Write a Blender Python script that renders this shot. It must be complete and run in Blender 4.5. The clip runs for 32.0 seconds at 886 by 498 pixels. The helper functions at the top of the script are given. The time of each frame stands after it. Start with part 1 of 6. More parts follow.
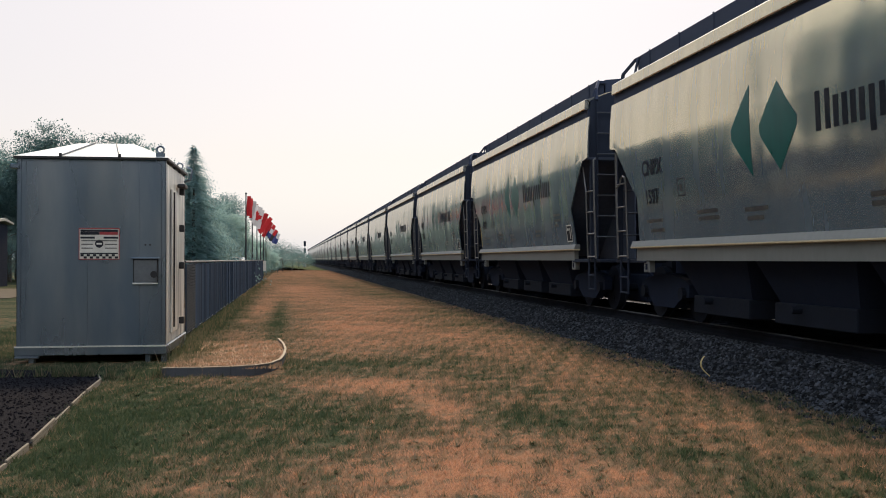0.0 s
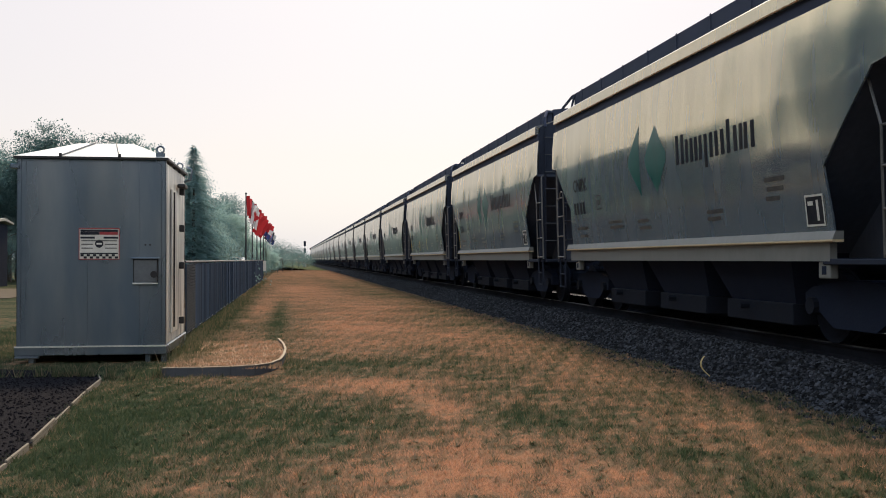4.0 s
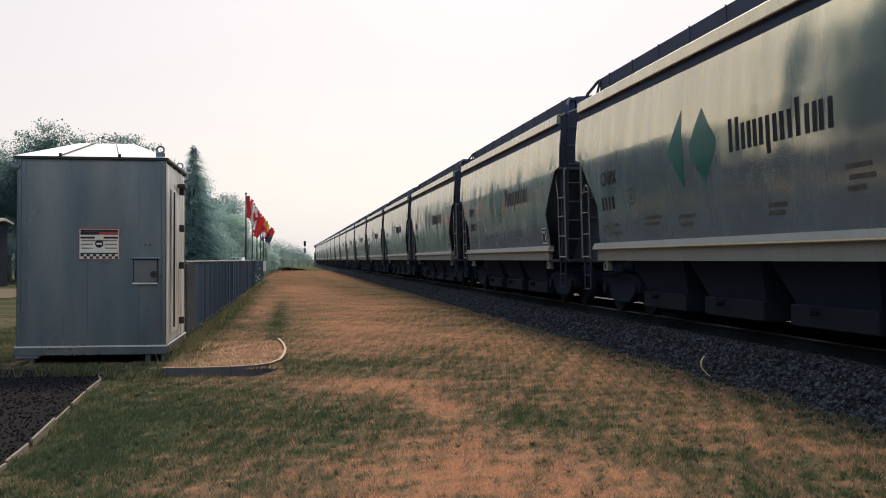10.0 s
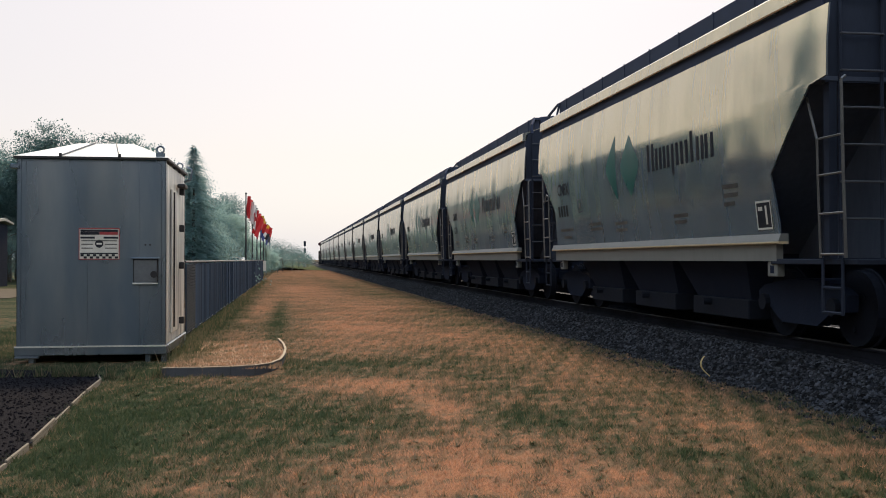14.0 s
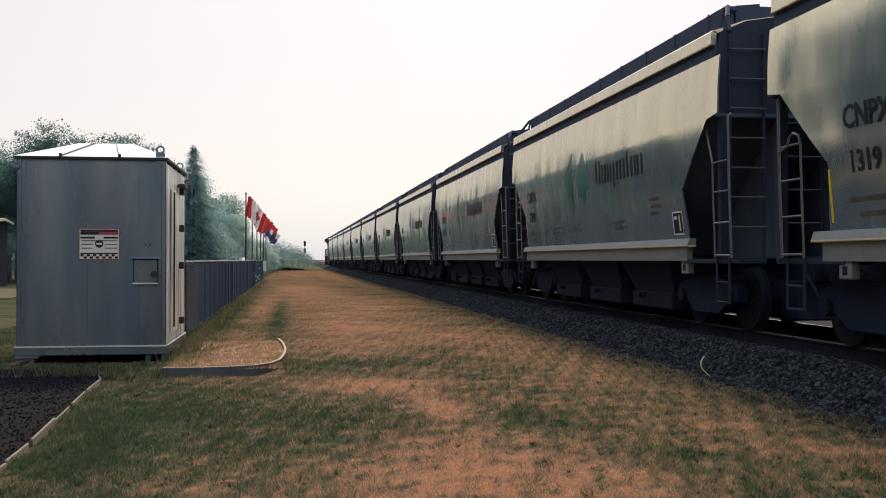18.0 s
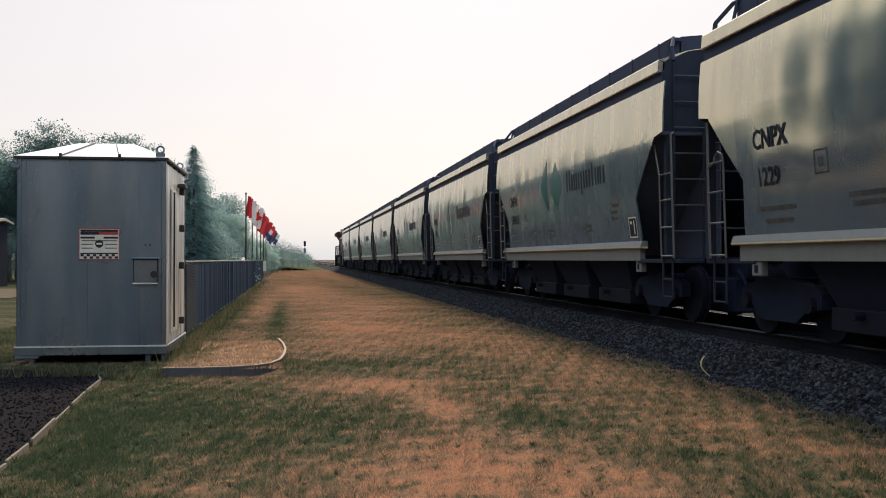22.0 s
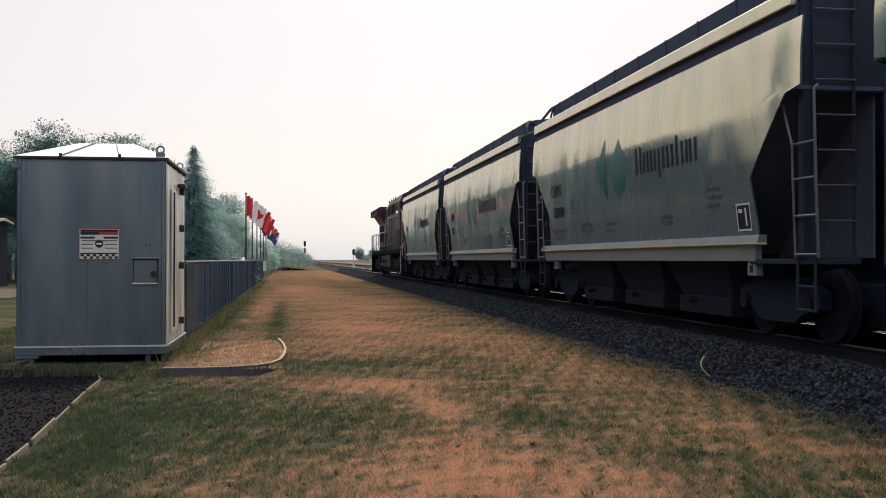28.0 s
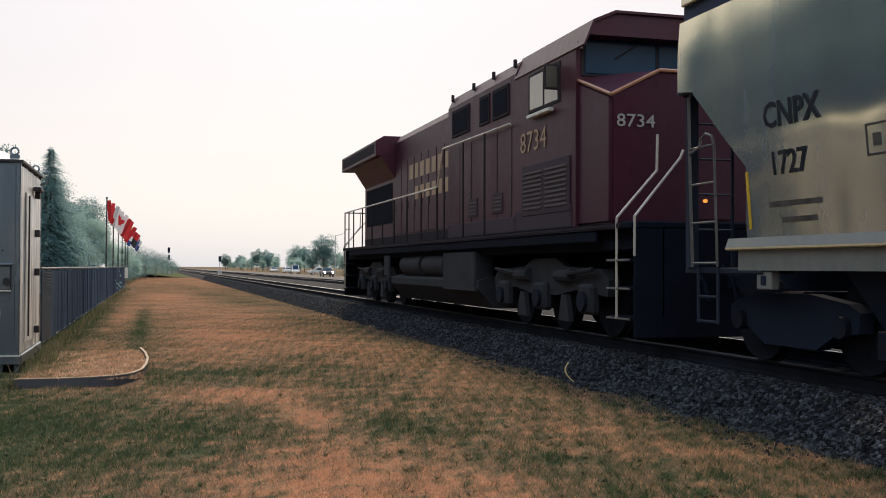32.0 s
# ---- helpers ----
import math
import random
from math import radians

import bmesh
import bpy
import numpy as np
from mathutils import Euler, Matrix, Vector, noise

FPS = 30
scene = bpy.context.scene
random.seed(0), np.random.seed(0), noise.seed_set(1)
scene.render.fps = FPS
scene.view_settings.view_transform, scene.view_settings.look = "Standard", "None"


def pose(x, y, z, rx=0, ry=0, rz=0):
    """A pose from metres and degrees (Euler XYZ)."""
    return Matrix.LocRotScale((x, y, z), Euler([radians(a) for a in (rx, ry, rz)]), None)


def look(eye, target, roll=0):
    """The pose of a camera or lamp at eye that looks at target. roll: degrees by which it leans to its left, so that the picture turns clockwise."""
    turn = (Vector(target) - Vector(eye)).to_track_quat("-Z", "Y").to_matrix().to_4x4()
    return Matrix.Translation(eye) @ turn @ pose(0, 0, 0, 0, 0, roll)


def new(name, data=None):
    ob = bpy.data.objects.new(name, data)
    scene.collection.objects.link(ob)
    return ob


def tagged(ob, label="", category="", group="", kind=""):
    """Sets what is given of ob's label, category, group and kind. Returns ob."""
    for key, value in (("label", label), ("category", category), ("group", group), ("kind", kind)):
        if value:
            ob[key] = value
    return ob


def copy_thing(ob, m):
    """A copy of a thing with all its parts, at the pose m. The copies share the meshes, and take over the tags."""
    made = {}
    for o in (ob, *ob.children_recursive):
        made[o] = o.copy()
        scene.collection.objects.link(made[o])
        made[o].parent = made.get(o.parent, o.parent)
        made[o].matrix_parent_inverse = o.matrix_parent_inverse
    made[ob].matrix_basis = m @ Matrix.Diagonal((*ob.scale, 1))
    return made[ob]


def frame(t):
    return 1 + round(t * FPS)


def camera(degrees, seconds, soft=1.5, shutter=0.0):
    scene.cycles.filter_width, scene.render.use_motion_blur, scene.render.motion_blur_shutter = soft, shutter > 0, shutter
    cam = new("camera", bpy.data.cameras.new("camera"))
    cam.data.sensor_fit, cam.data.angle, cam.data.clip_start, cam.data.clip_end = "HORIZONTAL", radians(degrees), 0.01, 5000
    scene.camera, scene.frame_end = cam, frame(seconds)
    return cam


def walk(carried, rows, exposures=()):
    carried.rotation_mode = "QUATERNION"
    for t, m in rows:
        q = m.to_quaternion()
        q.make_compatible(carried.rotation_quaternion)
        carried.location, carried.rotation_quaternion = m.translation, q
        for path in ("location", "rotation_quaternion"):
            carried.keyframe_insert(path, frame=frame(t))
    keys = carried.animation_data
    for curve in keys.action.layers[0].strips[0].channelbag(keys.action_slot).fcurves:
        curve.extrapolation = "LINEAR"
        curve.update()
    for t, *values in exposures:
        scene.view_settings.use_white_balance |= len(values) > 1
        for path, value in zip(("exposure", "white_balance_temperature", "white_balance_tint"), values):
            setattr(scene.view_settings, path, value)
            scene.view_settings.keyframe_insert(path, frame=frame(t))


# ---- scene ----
cam = camera(47.07, 32.0, soft=1.0)
EYE = Vector((0.0, 0.0, 1.6))


def gaze(turn, tilt, roll=0.0):
    """Camera pose: turn to the right of the track's direction, tilt up, roll, in degrees."""
    t, e = radians(turn), radians(tilt)
    way = Vector((math.sin(t) * math.cos(e), math.cos(t) * math.cos(e), math.sin(e)))
    return look(EYE, EYE + way * 10, roll)


STILL = gaze(8.525, 0.594)
walk(cam, [
    (0.0, STILL), (16.0, STILL), (31.0, STILL), (31.3, gaze(8.54, 0.594)),
    (31.4, gaze(8.80, 0.605)), (31.5, gaze(9.31, 0.64, 0.02)), (31.6, gaze(10.45, 0.71, 0.05)),
    (31.7, gaze(11.65, 0.79, 0.09)), (31.8, gaze(12.95, 0.87, 0.13)), (31.9, gaze(14.40, 0.95, 0.17)),
    (32.0, gaze(15.87, 1.0376, 0.21)),
])

# ---- sky and sun: bright hazy daylight, sun ahead behind thin cloud ----
SUN_TURN, SUN_UP = 11.0, 42.0
world = bpy.data.worlds.new("hazy_sky")
scene.world = world
world.use_nodes = True
wn, wl = world.node_tree.nodes, world.node_tree.links
wn.clear()
sky = wn.new("ShaderNodeTexSky")
sky.sky_type, sky.sun_disc = "NISHITA", False
sky.sun_elevation, sky.sun_rotation = radians(SUN_UP), radians(SUN_TURN)
sky.dust_density, sky.air_density, sky.altitude = 2.0, 1.0, 50
b_sky, b_haze = wn.new("ShaderNodeBackground"), wn.new("ShaderNodeBackground")
b_sky.inputs["Strength"].default_value = 0.035
dome, level, tone = wn.new("ShaderNodeTexCoord"), wn.new("ShaderNodeSeparateXYZ"), wn.new("ShaderNodeValToRGB")
wl.new(dome.outputs["Generated"], level.inputs[0])
wl.new(level.outputs["Z"], tone.inputs[0])
# haze: warm white low down, bluer overhead
tone.color_ramp.elements[0].position, tone.color_ramp.elements[0].color = 0.0, (0.47, 0.51, 0.59, 1)
tone.color_ramp.elements[1].position, tone.color_ramp.elements[1].color = 1.0, (0.44, 0.62, 0.92, 1)
tone.color_ramp.elements.new(0.10).color = (0.565, 0.505, 0.490, 1)
tone.color_ramp.elements.new(0.26).color = (0.585, 0.53, 0.51, 1)
tone.color_ramp.elements.new(0.40).color = (1.20, 1.19, 1.14, 1)
tone.color_ramp.elements.new(0.60).color = (1.04, 1.12, 1.18, 1)
wl.new(tone.outputs[0], b_haze.inputs["Color"])
b_haze.inputs["Strength"].default_value = 1.15
add = wn.new("ShaderNodeAddShader")
out = wn.new("ShaderNodeOutputWorld")
wl.new(sky.outputs[0], b_sky.inputs["Color"])
wl.new(b_sky.outputs[0], add.inputs[0])
wl.new(b_haze.outputs[0], add.inputs[1])
wl.new(add.outputs[0], out.inputs["Surface"])
sun_data = bpy.data.lights.new("sun", "SUN")
sun_data.energy, sun_data.angle, sun_data.color = 3.8, radians(8), (1.0, 0.76, 0.50)
sun = new("sun", sun_data)
sx, sy = math.sin(radians(SUN_TURN)) * math.cos(radians(SUN_UP)), math.cos(radians(SUN_TURN)) * math.cos(radians(SUN_UP))
sun.matrix_world = look((sx * 50, sy * 50, math.sin(radians(SUN_UP)) * 50), (0, 0, 0))
scene.view_settings.exposure = 0.0


# ---- materials ----
def material(name, color, rough=0.6, metal=0.0, second=None, scale=3.0, fine=40.0, bump=0.2, stretch=(1, 1, 1),
             amount=0.6, coat=0.0, vary=0.0, emit=None, depth=0.01, spec=0.5):
    """A surface with colour variation at two scales, uneven gloss and fine relief."""
    m = bpy.data.materials.new(name)
    m.use_nodes = True
    nt = m.node_tree
    n, l = nt.nodes, nt.links
    p = n["Principled BSDF"]
    second = second or tuple(c * 0.6 for c in color)
    tc, mp = n.new("ShaderNodeTexCoord"), n.new("ShaderNodeMapping")
    mp.inputs["Scale"].default_value = stretch
    l.new(tc.outputs["Object"], mp.inputs["Vector"])
    big, small = n.new("ShaderNodeTexNoise"), n.new("ShaderNodeTexNoise")
    big.inputs["Scale"].default_value, small.inputs["Scale"].default_value = scale, fine
    big.inputs["Detail"].default_value, small.inputs["Detail"].default_value = 5, 3
    l.new(mp.outputs[0], big.inputs["Vector"])
    l.new(mp.outputs[0], small.inputs["Vector"])
    ramp = n.new("ShaderNodeValToRGB")
    ramp.color_ramp.elements[0].position, ramp.color_ramp.elements[1].position = 0.35, 0.7
    ramp.color_ramp.elements[0].color = (0, 0, 0, 1)
    ramp.color_ramp.elements[1].color = (amount, amount, amount, 1)
    l.new(big.outputs["Fac"], ramp.inputs[0])
    mix = n.new("ShaderNodeMix")
    mix.data_type = "RGBA"
    mix.inputs["A"].default_value, mix.inputs["B"].default_value = (*color, 1), (*second, 1)
    l.new(ramp.outputs[0], mix.inputs["Factor"])
    grain = n.new("ShaderNodeMix")
    grain.data_type, grain.blend_type = "RGBA", "MULTIPLY"
    grain.inputs["Factor"].default_value = 0.35
    l.new(mix.outputs["Result"], grain.inputs["A"])
    l.new(small.outputs["Fac"], grain.inputs["B"])
    last = grain.outputs["Result"]
    gain = n.new("ShaderNodeHueSaturation")
    gain.inputs["Value"].default_value = 1.2
    l.new(last, gain.inputs["Color"])
    if vary:
        info, rng = n.new("ShaderNodeObjectInfo"), n.new("ShaderNodeMapRange")
        rng.inputs["To Min"].default_value, rng.inputs["To Max"].default_value = 1.2 * (1 - vary), 1.2 * (1 + vary)
        l.new(info.outputs["Random"], rng.inputs["Value"])
        l.new(rng.outputs["Result"], gain.inputs["Value"])
    l.new(gain.outputs[0], p.inputs["Base Color"])
    rr = n.new("ShaderNodeMapRange")
    rr.inputs["To Min"].default_value, rr.inputs["To Max"].default_value = rough * 0.8, min(1, rough * 1.25)
    l.new(small.outputs["Fac"], rr.inputs["Value"])
    l.new(rr.outputs["Result"], p.inputs["Roughness"])
    p.inputs["Metallic"].default_value = metal
    p.inputs["Specular IOR Level"].default_value = spec
    p.inputs["Coat Weight"].default_value = coat
    p.inputs["Coat Roughness"].default_value = 0.12
    if bump:
        bp = n.new("ShaderNodeBump")
        bp.inputs["Strength"].default_value, bp.inputs["Distance"].default_value = bump, depth
        l.new(small.outputs["Fac"], bp.inputs["Height"])
        l.new(bp.outputs[0], p.inputs["Normal"])
    if emit:
        p.inputs["Emission Color"].default_value, p.inputs["Emission Strength"].default_value = (*emit[0], 1), emit[1]
    return m


M_CAR = material("weathered_grey_car_paint", (0.150, 0.208, 0.272), 0.45, second=(0.112, 0.156, 0.206), scale=0.9, fine=5,
                 stretch=(1, 1.2, 0.2), bump=0.03, amount=0.6, spec=0.2)


def add_flake(m, share, color, rough):
    """Metallic flake in the paint: a warm glossy layer that mirrors the sky, dulled in rain streaks that differ from car to car."""
    n, l = m.node_tree.nodes, m.node_tree.links
    flake, mix = n.new("ShaderNodeBsdfPrincipled"), n.new("ShaderNodeMixShader")
    flake.inputs["Base Color"].default_value, flake.inputs["Metallic"].default_value = (*color, 1), 1.0
    tc, mp, info = n.new("ShaderNodeTexCoord"), n.new("ShaderNodeMapping"), n.new("ShaderNodeObjectInfo")
    away, shift = n.new("ShaderNodeMath"), n.new("ShaderNodeCombineXYZ")
    away.operation, away.inputs[1].default_value = "MULTIPLY", 90.0
    l.new(info.outputs["Random"], away.inputs[0])
    l.new(away.outputs[0], shift.inputs["X"])
    l.new(tc.outputs["Object"], mp.inputs["Vector"])
    l.new(shift.outputs[0], mp.inputs["Location"])
    mp.inputs["Scale"].default_value = (1.0, 1.5, 0.26)
    dirt, streak, fine_run, rr = n.new("ShaderNodeTexNoise"), n.new("ShaderNodeTexNoise"), n.new("ShaderNodeTexNoise"), n.new("ShaderNodeMapRange")
    dirt.inputs["Scale"].default_value, dirt.inputs["Detail"].default_value = 1.3, 6
    streak.inputs["Scale"].default_value, streak.inputs["Detail"].default_value = 1.5, 5
    fine_run.inputs["Scale"].default_value, fine_run.inputs["Detail"].default_value = 7.0, 3
    l.new(tc.outputs["Object"], dirt.inputs["Vector"])
    l.new(mp.outputs[0], streak.inputs["Vector"])
    l.new(mp.outputs[0], fine_run.inputs["Vector"])
    rr.inputs["To Min"].default_value, rr.inputs["To Max"].default_value = rough * 0.7, rough * 1.4
    l.new(dirt.outputs["Fac"], rr.inputs["Value"])
    l.new(rr.outputs["Result"], flake.inputs["Roughness"])
    both, amount = n.new("ShaderNodeMath"), n.new("ShaderNodeMapRange")
    both.operation, both.inputs[1].default_value = "MULTIPLY_ADD", 0.15
    l.new(fine_run.outputs["Fac"], both.inputs[0])
    l.new(streak.outputs["Fac"], both.inputs[2])
    amount.inputs["From Min"].default_value, amount.inputs["From Max"].default_value = 0.45, 0.72
    amount.inputs["To Min"].default_value, amount.inputs["To Max"].default_value = share * 1.04, share * 0.90
    l.new(both.outputs[0], amount.inputs["Value"])
    l.new(amount.outputs["Result"], mix.inputs[0])
    l.new(n["Principled BSDF"].outputs[0], mix.inputs[1])
    l.new(flake.outputs[0], mix.inputs[2])
    l.new(mix.outputs[0], n["Material Output"].inputs["Surface"])


add_flake(M_CAR, 0.50, (1.0, 0.87, 0.56), 0.12)
M_SILL = material("grey_sill_paint", (0.19, 0.20, 0.195), 0.5, 0.0, second=(0.145, 0.155, 0.155), scale=1.2, fine=12, stretch=(1, 1, 0.4), bump=0.06)
# pale gold paints the glint of the sky along the sill lip
M_LIP_GLINT = material("worn_ledge_edge_paint", (0.66, 0.54, 0.33), 0.4, 0.1, second=(0.55, 0.45, 0.28), scale=1.5, fine=14, bump=0.05)
# deep shade below the cars is put into this blue-black
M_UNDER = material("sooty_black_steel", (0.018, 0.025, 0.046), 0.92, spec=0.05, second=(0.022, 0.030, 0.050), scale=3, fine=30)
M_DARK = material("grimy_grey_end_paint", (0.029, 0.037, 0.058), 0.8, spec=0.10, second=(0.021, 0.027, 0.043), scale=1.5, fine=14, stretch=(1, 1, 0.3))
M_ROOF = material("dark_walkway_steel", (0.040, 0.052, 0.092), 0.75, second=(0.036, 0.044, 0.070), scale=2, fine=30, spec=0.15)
# the navy of the shade behind the ladders is put into this colour
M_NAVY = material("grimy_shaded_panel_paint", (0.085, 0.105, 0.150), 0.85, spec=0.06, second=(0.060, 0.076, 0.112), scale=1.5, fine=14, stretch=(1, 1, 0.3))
M_LADDER = material("bare_worn_steel_bar", (0.20, 0.20, 0.20), 0.4, 0.6, second=(0.10, 0.10, 0.105), scale=4, fine=50)
M_DULL = material("dull_grimy_bar", (0.075, 0.080, 0.095), 0.6, 0.2, second=(0.045, 0.05, 0.06), scale=4, fine=50)
M_GREEN = material("faded_teal_green_paint", (0.004, 0.115, 0.100), 0.30, 0.0, spec=0.22, second=(0.006, 0.090, 0.080), scale=1.2, fine=9, stretch=(1, 1, 0.3), bump=0.04)
M_INK = material("dark_navy_stencil_paint", (0.014, 0.018, 0.026), 0.6, spec=0.08, second=(0.05, 0.05, 0.055), scale=4, fine=30, bump=0.03)
M_FAINT = material("faded_stencil_paint", (0.07, 0.07, 0.072), 0.4, 0.3, spec=0.2, second=(0.17, 0.165, 0.15), scale=6, fine=40, bump=0.03)
M_WHITE = material("off_white_decal", (0.72, 0.71, 0.66), 0.45, second=(0.55, 0.53, 0.48), scale=4, fine=40, bump=0.03)
M_YELLOW = material("yellow_reflective_tape", (0.75, 0.50, 0.03), 0.4, second=(0.55, 0.36, 0.04), scale=5, fine=40, bump=0.03)
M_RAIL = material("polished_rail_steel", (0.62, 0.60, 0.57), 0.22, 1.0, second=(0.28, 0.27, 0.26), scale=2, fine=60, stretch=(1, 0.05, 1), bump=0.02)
# near rail head: the train's shade is put into this dull colour
M_RAIL_SHADE = material("shaded_dull_rail_head", (0.07, 0.07, 0.075), 0.55, 0.5, second=(0.045, 0.044, 0.045), scale=2, fine=60, stretch=(1, 0.05, 1), bump=0.02)
M_RUST = material("rusty_rail_web", (0.020, 0.022, 0.030), 0.9, 0.0, spec=0.03, second=(0.010, 0.010, 0.012), scale=3, fine=50)
M_SLEEPER = material("creosoted_sleeper_wood", (0.020, 0.022, 0.029), 0.9, spec=0.05, second=(0.026, 0.026, 0.029), scale=2, fine=25, stretch=(0.3, 4, 2), vary=0.25)
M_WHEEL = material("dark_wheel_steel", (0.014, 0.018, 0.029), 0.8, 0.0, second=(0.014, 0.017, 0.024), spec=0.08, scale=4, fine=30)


# ---- mesh helpers ----
def box(bm, x0, x1, y0, y1, z0, z1):
    v = [bm.verts.new((x, y, z)) for z in (z0, z1) for y in (y0, y1) for x in (x0, x1)]
    for f in ((0, 2, 3, 1), (4, 5, 7, 6), (0, 1, 5, 4), (2, 6, 7, 3), (0, 4, 6, 2), (1, 3, 7, 5)):
        bm.faces.new([v[i] for i in f])
    return v


def soft_box(bm, x0, x1, y0, y1, z0, z1, r=0.01):
    """A box with chamfered edges."""
    b = bmesh.new()
    box(b, x0, x1, y0, y1, z0, z1)
    bmesh.ops.bevel(b, geom=b.edges[:], offset=r, segments=1, affect="EDGES")
    merge(bm, b)


def merge(bm, other, m=None):
    made = {v: bm.verts.new(m @ v.co if m else v.co) for v in other.verts}
    for f in other.faces:
        bm.faces.new([made[v] for v in f.verts])
    other.free()


def rod(bm, a, b, r, n=6, r2=None):
    """A round bar from a to b."""
    a, b = Vector(a), Vector(b)
    d = (b - a).normalized()
    s = d.orthogonal().normalized()
    t = d.cross(s)
    r2 = r if r2 is None else r2
    va = [bm.verts.new(a + (s * math.cos(6.28318 * i / n) + t * math.sin(6.28318 * i / n)) * r) for i in range(n)]
    vb = [bm.verts.new(b + (s * math.cos(6.28318 * i / n) + t * math.sin(6.28318 * i / n)) * r2) for i in range(n)]
    for i in range(n):
        bm.faces.new((va[i], va[(i + 1) % n], vb[(i + 1) % n], vb[i]))
    bm.faces.new(va[::-1])
    bm.faces.new(vb)


def pipe(bm, pts, r, n=6):
    for a, b in zip(pts, pts[1:]):
        rod(bm, a, b, r, n)


def prism(bm, poly, axis, a, b):
    """A flat outline pushed along an axis from a to b. axis 'x': outline is (y, z); 'y': (x, z); 'z': (x, y)."""
    put = {"x": lambda p, w: (w, p[0], p[1]), "y": lambda p, w: (p[0], w, p[1]), "z": lambda p, w: (p[0], p[1], w)}[axis]
    va, vb = [bm.verts.new(put(p, a)) for p in poly], [bm.verts.new(put(p, b)) for p in poly]
    k = len(poly)
    for i in range(k):
        bm.faces.new((va[i], va[(i + 1) % k], vb[(i + 1) % k], vb[i]))
    bm.faces.new(va[::-1])
    bm.faces.new(vb)


def sheet(bm, rows):
    """A surface through rows of points."""
    vs = [[bm.verts.new(p) for p in r] for r in rows]
    for a, b in zip(vs, vs[1:]):
        for i in range(len(a) - 1):
            bm.faces.new((a[i], a[i + 1], b[i + 1], b[i]))
    return vs


def finish(bm, name, mat, smooth=False):
    bmesh.ops.recalc_face_normals(bm, faces=bm.faces[:])
    me = bpy.data.meshes.new(name)
    bm.to_mesh(me)
    bm.free()
    me.materials.append(mat)
    if smooth:
        me.polygons.foreach_set("use_smooth", [True] * len(me.polygons))
        me.set_sharp_from_angle(angle=radians(35))
    return me


def part(name, bm, mat, parent, label="", smooth=False, at=None):
    ob = new(name, finish(bm, name, mat, smooth))
    ob.parent = parent
    if at is not None:
        ob.matrix_basis = at
    return tagged(ob, label)


def again(ob, at):
    """Another part on the same mesh."""
    o = new(ob.name.split(".")[0], ob.data)
    o.parent, o.matrix_basis = ob.parent, at
    if "label" in ob:
        o["label"] = ob["label"]
    return o


def thing(name, label, category, at=None, group="", kind=""):
    ob = new(name)
    ob.empty_display_size = 0.2
    if at is not None:
        ob.matrix_basis = at
    return tagged(ob, label, category, group, kind)


def solid(name, bm, mat, label, category, group="", kind="", smooth=False, at=None):
    ob = new(name, finish(bm, name, mat, smooth))
    if at is not None:
        ob.matrix_basis = at
    return tagged(ob, label, category, group, kind)


def raw_mesh(name, verts, faces, mat, smooth=False):
    me = bpy.data.meshes.new(name)
    me.from_pydata(verts, [], faces)
    me.materials.append(mat)
    if smooth:
        me.polygons.foreach_set("use_smooth", [True] * len(me.polygons))
    return me


def lettering(name, text, size, mat, parent, at, label="", squeeze=1.0, bold=0.006):
    """Painted characters as thin flat mesh."""
    cu = bpy.data.curves.new(name, "FONT")
    cu.offset = bold * size / 0.36
    cu.body, cu.size, cu.extrude, cu.align_x = text, size, 0.001, "LEFT"
    cu.resolution_u = 2
    tmp = bpy.data.objects.new(name, cu)
    me = bpy.data.meshes.new_from_object(tmp)
    bpy.data.objects.remove(tmp)
    bpy.data.curves.remove(cu)
    me.materials.clear()
    me.materials.append(mat)
    me.transform(Matrix.Diagonal((squeeze, 1, 1, 1)))
    ob = new(name, me)
    ob.parent, ob.matrix_basis = parent, at
    return tagged(ob, label)


# ---- ground ----
RAIL_Z, TRACK_X = 0.56, 7.51


def hump(x, y, cx, cy, rx, ry):
    return np.exp(-(((x - cx) / rx) ** 2 + ((y - cy) / ry) ** 2))


def wave(x, y, s, seed):
    """Cheap smooth noise from a few turned sine waves, about -1 to 1."""
    rng = np.random.RandomState(seed)
    r = np.zeros_like(x)
    for _ in range(6):
        a, ph, k = rng.uniform(0, 6.28), rng.uniform(0, 6.28), rng.uniform(0.6, 1.6) / s
        r += np.sin((x * math.cos(a) + y * math.sin(a)) * k * 6.28 + ph)
    return r / 3.0


